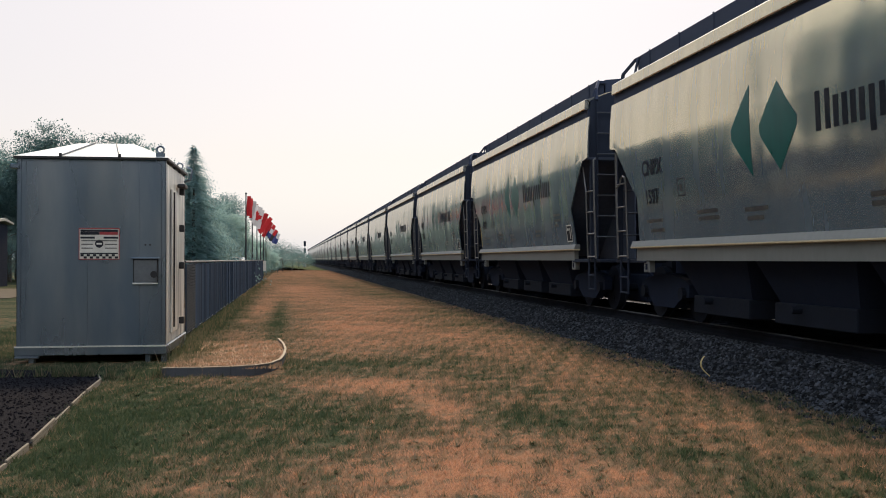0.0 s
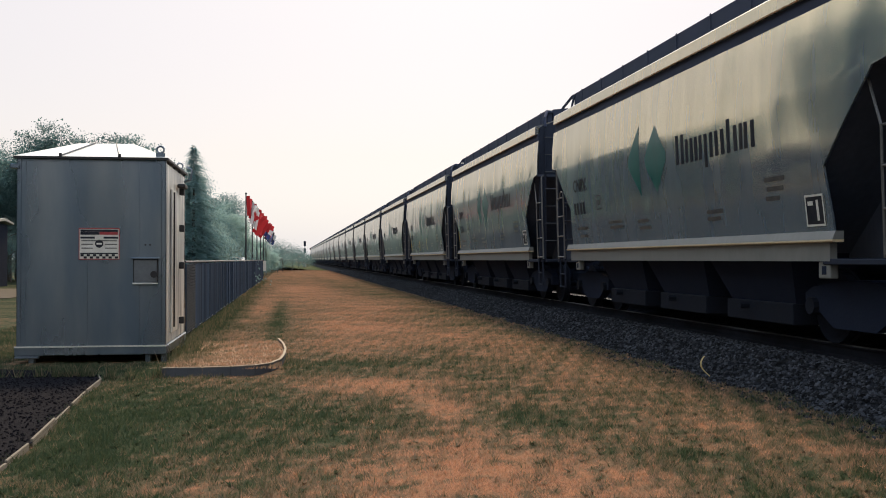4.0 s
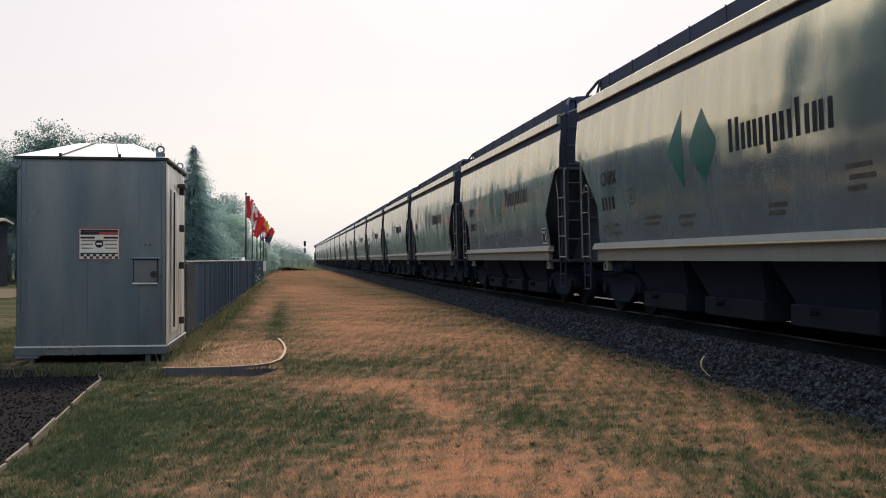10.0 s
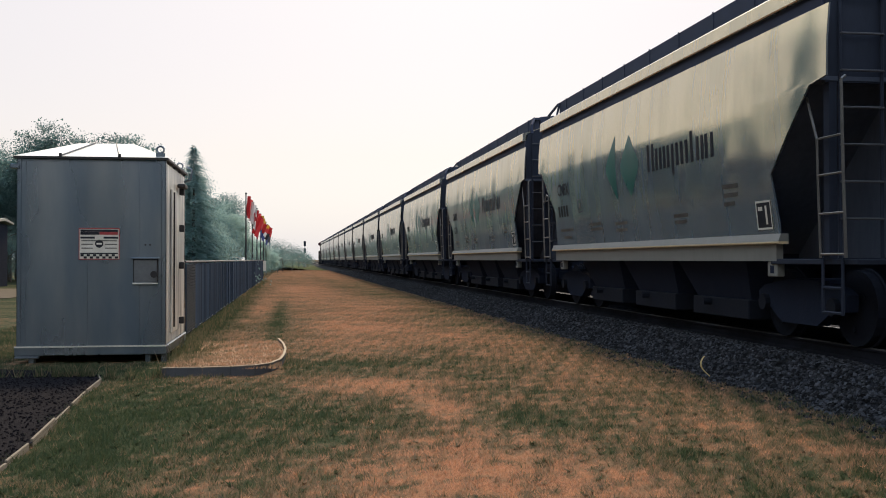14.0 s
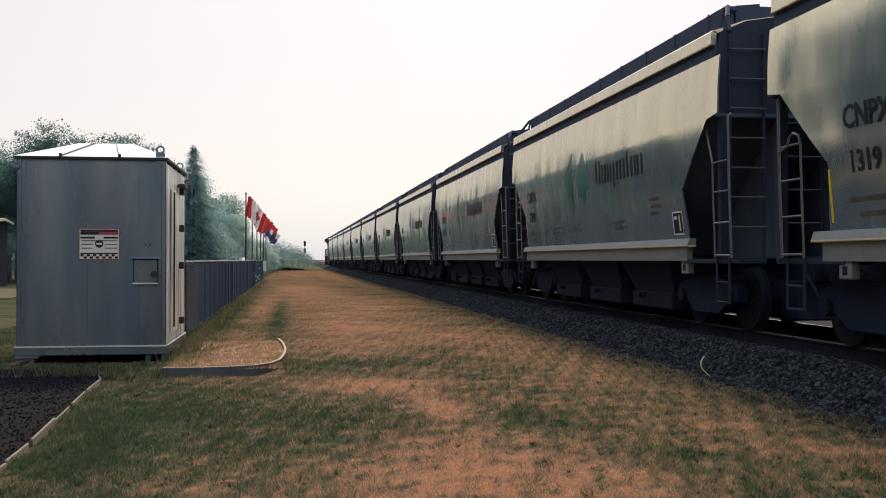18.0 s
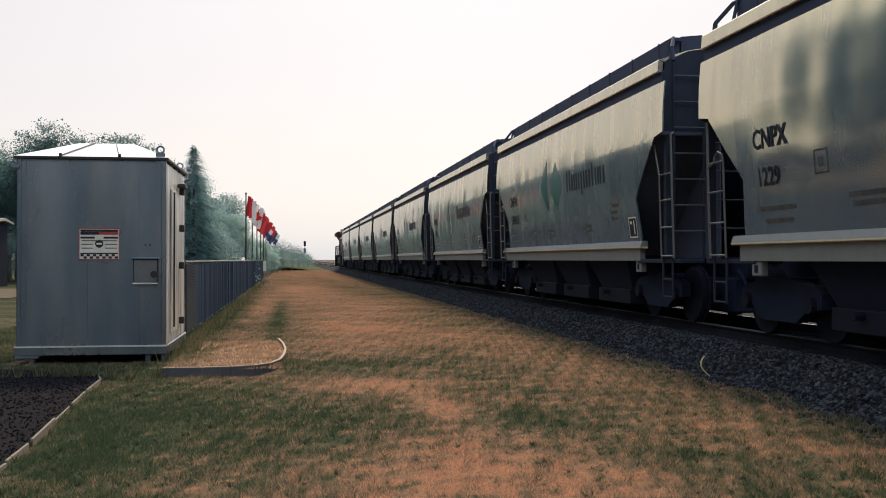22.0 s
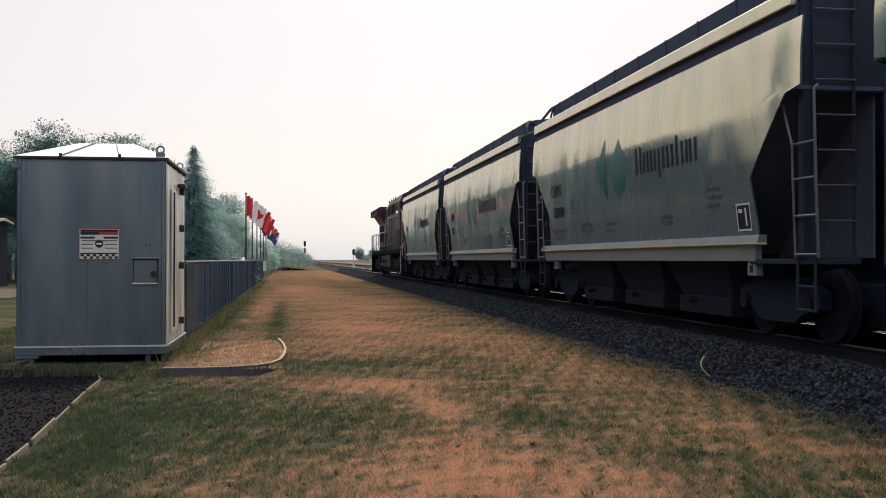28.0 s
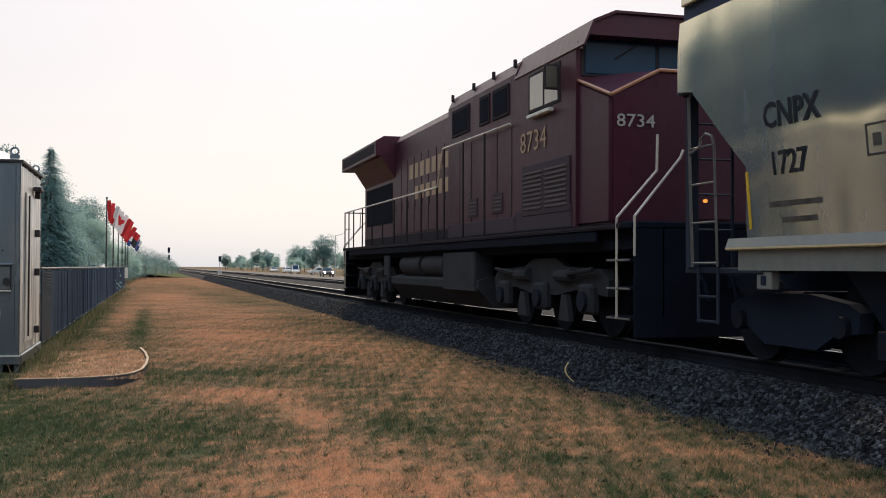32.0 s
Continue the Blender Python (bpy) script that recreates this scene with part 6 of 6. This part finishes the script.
def leafy_tree(seed, high, wide, label, clumps=260, leaves=170, leaf=None):
    """Trunk, limbs and a loose crown of many small leaves in clumps."""
    rng = np.random.RandomState(seed)
    tree = thing("tree", label, "tree", group="trees")
    bm = bmesh.new()
    rod(bm, (0, 0, -0.2), (0.05, 0, high * 0.35), high * 0.022, 8, high * 0.016)
    rod(bm, (0.05, 0, high * 0.35), (-0.05, 0.1, high * 0.85), high * 0.016, 7, high * 0.004)
    for k in range(9):
        z, a = high * rng.uniform(0.25, 0.7), rng.uniform(0, 6.28)
        L = wide * rng.uniform(0.5, 0.85)
        rod(bm, (0, 0, z), (math.cos(a) * L, math.sin(a) * L, z + high * rng.uniform(0.1, 0.25)), high * 0.008, 5, high * 0.002)
    part("trunk", bm, M_BARK, tree)
    c = rng.normal(size=(clumps, 3))
    c /= np.linalg.norm(c, axis=1)[:, None]
    c *= (rng.rand(clumps) ** 0.45)[:, None]
    lump = 1 + 0.35 * np.sin(c[:, 0] * 5 + seed) * np.cos(c[:, 2] * 4 + seed * 2)
    C = np.c_[c[:, 0] * wide * lump, c[:, 1] * wide * lump, high * 0.60 + c[:, 2] * high * 0.40 * lump]
    r = wide * rng.uniform(0.10, 0.22, clumps)
    n = clumps * leaves
    ctr = np.repeat(C, leaves, 0) + np.clip(rng.normal(size=(n, 3)), -1.6, 1.6) * np.repeat(r, leaves)[:, None] * [1, 1, 0.7]
    s = high * 0.0095 * rng.uniform(0.6, 1.3, n)
    P = ctr[:, None] + rng.uniform(-1, 1, size=(n, 3, 3)) * s[:, None, None]
    ob = new("crown", tris_mesh("crown", P, leaf or M_LEAF))
    ob.parent = tree
    return tree


def conifer(seed, high, wide, label):
    rng = np.random.RandomState(seed)
    tree = thing("conifer", label, "tree", group="conifers")
    bm = bmesh.new()
    rod(bm, (0, 0, -0.2), (0, 0, high), high * 0.018, 7, 0.01)
    part("trunk", bm, M_BARK, tree)
    tris = []
    z = high * 0.06
    while z < high * 0.99:
        f = 1 - z / high
        for k in range(int(22 + 52 * f)):
            a = rng.uniform(0, 6.28)
            L = wide * f ** 0.92 * rng.uniform(0.45, 1.1) + 0.06
            zb = z + rng.uniform(-0.02, 0.02) * high
            d = np.array([math.cos(a), math.sin(a), 0])
            side = np.array([-d[1], d[0], 0])
            m = max(3, int(5 + 10 * f))
            for u in np.linspace(0.15, 1, m):
                p = d * L * u + [0, 0, zb - L * 0.30 * u * u + 0.10 * L * u]
                w = (0.05 * high * (1.1 - u) * 0.6 + 0.06 * high * 0.3) * (0.30 + 0.70 * f)
                for sgn in (-1, 1):
                    tip = p + side * sgn * w * rng.uniform(0.6, 1.2) + d * w * 0.6 + [0, 0, -w * rng.uniform(0.1, 0.7)]
                    q = p + d * w * 0.35 + [0, 0, rng.uniform(-0.2, 0.25) * w]
                    tris.append((p, tip, q))
        z += high * 0.022 * (0.5 + f)
    ob = new("crown", tris_mesh("crown", np.array(tris), M_NEEDLE))
    ob.parent = tree
    return tree


def stand(protos, places, seed):
    rng = random.Random(seed)
    for k, (x, y, h, kind) in enumerate(places):
        src, base = protos[kind]
        s = h / base
        copy_thing(src, pose(x, y, -0.1, 0, 0, rng.uniform(0, 360)) @ Matrix.Diagonal((s * rng.uniform(0.85, 1.2), s * rng.uniform(0.85, 1.2), s, 1)))


A = leafy_tree(1, 10.0, 3.0, "broad-leaved green tree with an open uneven crown beyond the fence")
B_ = leafy_tree(2, 10.0, 2.3, "slender broad-leaved tree with a ragged top", 190, 140)
C_ = conifer(3, 10.0, 5.6, "dark blue-green conifer with drooping branches")
D_ = leafy_tree(4, 4.0, 2.4, "low rounded green bush on the bank", 110, 100)
E_ = leafy_tree(6, 10.0, 2.7, "broad-leaved tree beyond the fence, leaves paled for haze", 240, 150, M_LEAF_HAZE)
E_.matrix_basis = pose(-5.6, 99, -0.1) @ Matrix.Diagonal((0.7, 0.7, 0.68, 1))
A.matrix_basis, B_.matrix_basis, C_.matrix_basis, D_.matrix_basis = pose(-21.5, 82, 0), pose(-9.6, 108, 0), pose(-5.75, 62.5, -1.55), pose(-5.5, 118, -0.3)
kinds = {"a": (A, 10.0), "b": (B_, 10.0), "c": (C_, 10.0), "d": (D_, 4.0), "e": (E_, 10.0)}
rng = random.Random(8)
near = [(-18.7, 80, 11.7, "b"), (-19.9, 83, 10.4, "a"), (-17.3, 82, 10.2, "a"), (-16.3, 80, 10.7, "b"), (-15.2, 84, 10.0, "a"), (-13.0, 81, 10.9, "b"), (-11.6, 80, 10.8, "b"), (-12.3, 84, 9.2, "a"),
        (-23.5, 78, 10.8, "a"), (-26.0, 84, 11.5, "c"), (-7.2, 66, 7.6, "c"), (-4.9, 66, 5.6, "a"), (-6.9, 72, 6.6, "a"), (-8.8, 76, 6.0, "a"), (-10.6, 78, 6.4, "a"),
        (-6.8, 96, 7.4, "b"), (-5.6, 104, 7.6, "b"), (-8.2, 98, 7.4, "a"), (-6.6, 88, 6.4, "a"), (-5.4, 92, 5.6, "a"), (-4.6, 100, 6.0, "a"), (-4.7, 110, 6.2, "b"), (-3.8, 106, 5.0, "a"), (-3.2, 113, 6.0, "b"),
        (-3.0, 116, 4.4, "a"), (-2.2, 122, 4.2, "a"), (-1.6, 128, 4.0, "d"), (-4.0, 122, 4.8, "a"), (-1.0, 136, 3.6, "d"), (0.2, 146, 3.4, "d"), (1.2, 158, 3.2, "d"), (2.2, 172, 3.0, "d"), (-2.6, 132, 4.4, "d"),
        (-1.4, 150, 4.4, "d"), (0.3, 165, 4.0, "d"), (3.0, 190, 2.7, "d"), (1.4, 185, 3.8, "d"), (3.6, 210, 2.6, "d"), (-3.4, 140, 5.0, "a"), (-5.0, 150, 6.5, "a")]
# trees behind the fence take the haze-paled leaves
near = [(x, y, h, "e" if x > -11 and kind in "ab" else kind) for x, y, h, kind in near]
# next two loops: unseen trees on the left, grown tall for the cars' reflections
for k in range(34):
    y = rng.uniform(15, 100)
    near.append((rng.uniform(-62, -30) - max(0, y - 60) * 0.22, y, rng.uniform(12.5, 17), rng.choice("aabc")))
for k in range(28):
    y = -4 + k * 3.4
    near.append((min(-33, -0.28 * y - 18) + rng.uniform(-3, 0.5), y, float(np.interp(y, [50, 58, 70, 92], [30, 31, 29, 22])) + rng.uniform(-1.5, 1.2), rng.choice("aab")))
for k in range(14):
    near.append((-19 - k * 0.9, 72 + k % 4 * 5, rng.uniform(3.4, 4.8), "d"))
for k in range(16):
    near.append((rng.uniform(-16, -7), rng.uniform(86, 150), rng.uniform(8, 11), rng.choice("abc")))
# unseen trees behind the camera, added to darken the hut's front
for k in range(26):
    near.append((-45 + k * 3.4 + rng.uniform(-1, 1), rng.uniform(-42, -28), rng.uniform(9, 12), rng.choice("aac")))
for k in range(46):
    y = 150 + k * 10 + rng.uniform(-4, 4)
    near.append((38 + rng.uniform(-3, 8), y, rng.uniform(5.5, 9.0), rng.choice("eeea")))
for k in range(12):
    near.append((44 + rng.uniform(-4, 10), 60 + k * 8, rng.uniform(7, 10), rng.choice("aab")))
for k in range(22):
    near.append((-2.8 - rng.uniform(0, 1.2) + k * 0.06, 89 + k * 3.3, rng.uniform(1.5, 2.3), "d"))
stand(kinds, near, 4)

# ---- grassy bank, second track, road ----
M_BANK = material("weedy_bank", (0.055, 0.075, 0.032), 0.95, second=(0.10, 0.09, 0.04), scale=0.5, fine=6, bump=0.6, depth=0.2, spec=0.02)
bm = bmesh.new()
sheet(bm, [[(x + (y - 120) * 0.022, y, (1.5 + 0.35 * math.sin(y * 0.13)) * math.exp(-((x + 8) / 6.5) ** 2) - 0.05) for x in np.linspace(-24, 6, 16)] for y in np.linspace(150, 330, 26)])
solid("bank", bm, M_BANK, "low weedy green bank", "bank", kind="structure", smooth=True)
M_DIRT = material("dusty_gravel", (0.12, 0.10, 0.075), 0.95, second=(0.09, 0.075, 0.055), scale=1.5, fine=30, bump=0.3, spec=0.05)
M_ROAD = material("worn_grey_asphalt", (0.075, 0.075, 0.078), 0.85, second=(0.11, 0.105, 0.10), scale=0.6, fine=25, stretch=(1, 0.1, 1), bump=0.2, spec=0.1)
bm = bmesh.new()
sheet(bm, [[(9.3, y, 0.03), (11.8, y, 0.25), (12.4, y, 0.36), (15.6, y, 0.36), (16.3, y, 0.02)] for y in (-420, 0, 60, 120, 900)])
solid("ballast_bed_far", bm, M_STONE, "dark ballast of the second track", "ballast", kind="structure")
far = thing("second_track", "second railway track beyond the train", "track", kind="structure")
for x in (13.25, 14.75):
    bm = bmesh.new()
    soft_box(bm, x - 0.035, x + 0.035, -420, 900, 0.36, 0.535, 0.008)
    r = part("rail", bm, M_RUST, far)
    bm = bmesh.new()
    box(bm, x - 0.03, x + 0.03, -420, 900, 0.536, 0.542)
    part("rail_head", bm, M_RAIL, r)
bm = bmesh.new()
sheet(bm, [[(22.5, y, 0.02), (26, y, 0.06), (29.5, y, 0.02)] for y in (-420, 0, 100, 200, 900)])
solid("road", bm, M_ROAD, "grey asphalt road beyond the tracks", "road", kind="structure")
bm = bmesh.new()
bm.faces.new([bm.verts.new(p) for p in ((-60, 41, 0.012), (-11.5, 44, 0.012), (-11.0, 58.5, 0.012), (-60, 59, 0.012))])
solid("driveway", bm, M_DIRT, "pale gravel driveway before the house", "driveway", kind="structure")

# ---- house beyond the hut ----
M_WALL = material("dark_stained_timber_wall", (0.016, 0.020, 0.032), 0.9, spec=0.03, second=(0.026, 0.028, 0.04), scale=2, fine=20, stretch=(1, 1, 6))
M_SHINGLE = material("pale_grey_shingles", (0.36, 0.35, 0.32), 0.85, second=(0.27, 0.26, 0.24), scale=2, fine=18, bump=0.4)
house = thing("house", "dark timber house with a pale shingled roof", "house", at=pose(-17.0, 62, 0))
bm = bmesh.new()
box(bm, -11, 0, 0, 3.0, -0.1, 3.72)
part("wall", bm, M_WALL, house)
bm = bmesh.new()
prism(bm, [(-0.5, 3.84), (-0.5, 3.72), (1.5, 3.92), (3.5, 3.72), (3.5, 3.84), (1.5, 4.06)], "x", -11.5, 0.25)
part("roof", bm, M_SHINGLE, house, "pale shingled gable roof")
for x in (-8.6, -5.4, -1.6):
    bm = bmesh.new()
    box(bm, x, x + 1.2, -0.05, 0.02, 1.0, 2.4)
    wnd = part("window", bm, M_WHITE, house, "white-framed window")
    bm = bmesh.new()
    box(bm, x + 0.08, x + 1.12, -0.07, -0.04, 1.08, 2.32)
    part("pane", bm, M_BLUEGLASS, wnd)
bm = bmesh.new()
box(bm, -11, 0.0, -0.35, -0.02, 0.42, 0.72)
part("porch_rail", bm, M_CONC, house, "pale porch ledge")
bm = bmesh.new()
box(bm, -3.4, -2.4, -0.05, 0.01, 0.0, 2.1)
part("door", bm, M_WHITE, house)


# ---- vehicles in the distance ----
M_TYRE = material("black_tyre_rubber", (0.02, 0.02, 0.02), 0.85)
M_HEADLIGHT = material("lit_headlight", (0.9, 0.9, 0.85), 0.2, emit=((1.0, 0.97, 0.9), 12.0), bump=0)


def parked_car(x, y, turn, color, label, lights=False, tall=1.45, group="cars beyond the tracks"):
    car = thing("car", label, "car", at=pose(x, y, 0.03, 0, 0, turn), group=group)
    m = material("car_paint", color, 0.25, second=tuple(c * 0.85 for c in color), scale=1, fine=10, bump=0, coat=0.5)
    bm = bmesh.new()
    prism(bm, [(-2.2, 0.35), (2.2, 0.35), (2.25, 0.72), (2.1, 0.85), (1.1, 0.95), (-1.9, 0.98), (-2.2, 0.85)], "x", -0.88, 0.88)
    bmesh.ops.bevel(bm, geom=bm.edges[:], offset=0.06, segments=2, affect="EDGES")
    part("body", bm, m, car, smooth=True)
    bm = bmesh.new()
    prism(bm, [(-1.8, 0.96), (1.15, 0.94), (0.45, tall), (-1.2, tall)], "x", -0.76, 0.76)
    bmesh.ops.bevel(bm, geom=bm.edges[:], offset=0.05, segments=2, affect="EDGES")
    cabin = part("cabin", bm, m, car, smooth=True)
    for s in (-1, 1):
        bm = bmesh.new()
        prism(bm, [(-1.55, 1.0), (0.9, 1.0), (0.38, tall - 0.07), (-1.1, tall - 0.07)], "x", s * 0.755, s * 0.772)
        part("side_window", bm, M_BLUEGLASS, cabin)
    bm = bmesh.new()
    v = [bm.verts.new(p) for p in ((-0.66, 1.09, 1.01), (0.66, 1.09, 1.01), (0.62, 0.52, tall - 0.06), (-0.62, 0.52, tall - 0.06))]
    bm.faces.new(v)
    for q in v:
        q.co.y += 0.03
    part("windscreen", bm, M_BLUEGLASS, cabin)
    for s in (-1, 1):
        for yy in (-1.35, 1.35):
            bm = bmesh.new()
            rod(bm, (s * 0.70, yy, 0.32), (s * 0.90, yy, 0.32), 0.32, 14)
            wheel = part("wheel", bm, M_TYRE, car)
            bm = bmesh.new()
            rod(bm, (s * 0.90, yy, 0.32), (s * 0.91, yy, 0.32), 0.19, 12)
            part("rim", bm, M_ALU_ROOF, wheel)
        bm = bmesh.new()
        rod(bm, (s * 0.62, 2.20, 0.72), (s * 0.62, 2.27, 0.72), 0.16 if lights else 0.1, 12)
        part("headlight", bm, M_HEADLIGHT if lights else M_WHITE, car, "lit round headlight" if lights else "")
    return car


parked_car(27.0, 164, 180, (0.05, 0.05, 0.06), "dark car driving with headlights lit on the road", True)
parked_car(30.4, 228, 180, (0.75, 0.75, 0.73), "white van on the roadside", False, 2.0)
parked_car(34.0, 300, 160, (0.75, 0.75, 0.73), "white car parked by the trees", False, 1.5)
parked_car(33.0, 262, 185, (0.70, 0.70, 0.68), "white car parked under the trees")
parked_car(31.5, 200, 90, (0.55, 0.57, 0.58), "silver car parked beside the road")
parked_car(-4.6, 74, 80, (0.62, 0.60, 0.55), "pale car parked behind the fence", False, 1.75, "cars behind the fence")

# ---- signals and lamp ----


def signal_mast(x, y, high, label, heads):
    mast = thing("signal_mast", label, "signal", at=pose(x, y, 0), group="signals along the line")
    bm = bmesh.new()
    rod(bm, (0, 0, -0.1), (0, 0, high), 0.07, 8, 0.05)
    part("mast", bm, M_GALV, mast)
    bm = bmesh.new()
    soft_box(bm, -0.3, 0.3, -0.3, 0.3, 0, 0.9, 0.03)
    part("base_case", bm, M_GALV, mast)
    for z in heads:
        bm = bmesh.new()
        soft_box(bm, -0.22, 0.22, -0.14, 0.02, z - 0.5, z + 0.5, 0.05)
        head = part("signal_head", bm, M_UNDER, mast, "black signal head")
        for d in (-0.28, 0.0, 0.28):
            bm = bmesh.new()
            rod(bm, (0, -0.14, z + d), (0, -0.32, z + d + 0.01), 0.12, 10)
            part("lens_hood", bm, M_UNDER, head)


signal_mast(2.75, 200, 5.2, "grey signal mast with two black heads", (4.7, 3.3))
signal_mast(11.6, 190, 3.6, "short grey signal with one black head", (3.0,))
lamp = thing("street_lamp", "tall grey street lamp with a curved arm", "street lamp", at=pose(29.8, 172, 0))
bm = bmesh.new()
rod(bm, (0, 0, -0.1), (0, 0, 7.0), 0.09, 8, 0.06)
part("pole", bm, M_GALV, lamp)
bm = bmesh.new()
pipe(bm, [(2.2 * math.sin(a) * 0.9, 0, 7.0 + 1.5 * (1 - math.cos(a)) * 0.9) for a in np.linspace(0, 1.4, 7)], 0.045)
part("arm", bm, M_GALV, lamp)
bm = bmesh.new()
soft_box(bm, 1.8, 2.6, -0.14, 0.14, 8.02, 8.16, 0.04)
part("lamp_head", bm, M_GALV, lamp)


# ---- what moves ----
def train_front(t):
    """Where the far jacking pad of the second car stands along the track at t seconds; the train gathers speed slightly."""
    return 16.713 - 9.945 * t - 0.01344 * t * t - 0.30 * max(0.0, t - 31.0)


PAD_TO_COUPLING = 2.45
# slack in the couplers: each car stands a little off its even place
PLAY = ([0, 7, 9, 11, 14, 16, 18, 20, 22], [0.0, -0.08, -0.33, -0.2, -0.05, -0.27, -0.27, -0.12, 0.0])


SLACK = ([0.0, 3.0, 6.0, 9.0, 11.0, 13.0, 16.5, 18.0, 19.0, 23.0, 25.0, 28.0, 30.0, 32.0], [0.55, 0.60, 0.85, 0.97, 0.85, 0.92, 0.88, 0.7, 0.52, 0.65, 0.7, 0.45, 0.6, 0.58])


def flag_rows(pieces, w, hoist, high, seed):
    """The strips of a flag hang and ripple one after another in the wind."""
    rows = [[] for _ in pieces]
    for k in range(161):
        t = k * 0.2
        slack = min(1.0, max(0.25, float(np.interp(t + 0.35 * seed, *SLACK)) + 0.10 * math.sin(t * 1.7 + seed * 2.1)))
        at = Vector((0.05, 0, high - 0.1 - hoist / 2))
        for i, r in enumerate(rows):
            f = (i + 1) / len(rows)
            down = radians(78 * slack * min(1, 0.45 + f))
            fold = (10 + 62 * slack * slack) * (1 if i % 2 else -1)
            yaw = 20 - 20 * slack + fold + (22 * math.sin(t * 5.1 - i * 1.25 + seed * 1.7) + 14 * math.sin(t * 3.3 + i * 2.3 + seed)) * min(1, 0.3 + f)
            r.append((t, pose(at.x, at.y, at.z, 0, (18 + 22 * slack) * f + 8 * math.sin(t * 2.9 - i * 1.6 + seed), yaw)))
            step = w * (0.92 - 0.25 * slack)
            at = at + Vector((step * math.cos(radians(yaw)), step * math.sin(radians(yaw)), -w * (0.42 + 0.50 * math.sin(down))))
    return rows


def motions():
    for flag in FLAGS:
        for piece, rows in zip(flag[0], flag_rows(*flag)):
            walk(piece, rows)
    times = [float(t) for t in range(33)]
    for i, car in enumerate(CARS):
        walk(car, [(t, pose(TRACK_X, train_front(t) + PAD_TO_COUPLING - HALF + (i - 1) * CAR_L + float(np.interp(i, *PLAY)), RAIL_Z)) for t in times])
    walk(LOCO, [(t, pose(TRACK_X, train_front(t) + PAD_TO_COUPLING + 22 * CAR_L + LH, RAIL_Z)) for t in times])
    # wheels roll with the train; wheels at the same place of their car turn alike
    first = {}
    for ob in [o for car in (*CARS, LOCO) for o in car.children if o.name.startswith("wheelset")]:
        y, r = ob.matrix_basis.translation.y, ob.matrix_basis.translation.z
        key = (round(y, 2), round(r, 2))
        if key in first:
            ob.rotation_mode = "QUATERNION"
            data = ob.animation_data_create()
            data.action, data.action_slot = first[key].action, first[key].action_slot
            continue
        rows = []
        for k in range(961):
            if k % 3 != 1:
                t = k / FPS
                rows.append((t, pose(0, y, r, math.degrees((train_front(0) - train_front(t)) / r) % 360.0)))
        walk(ob, rows)
        first[key] = ob.animation_data


motions()
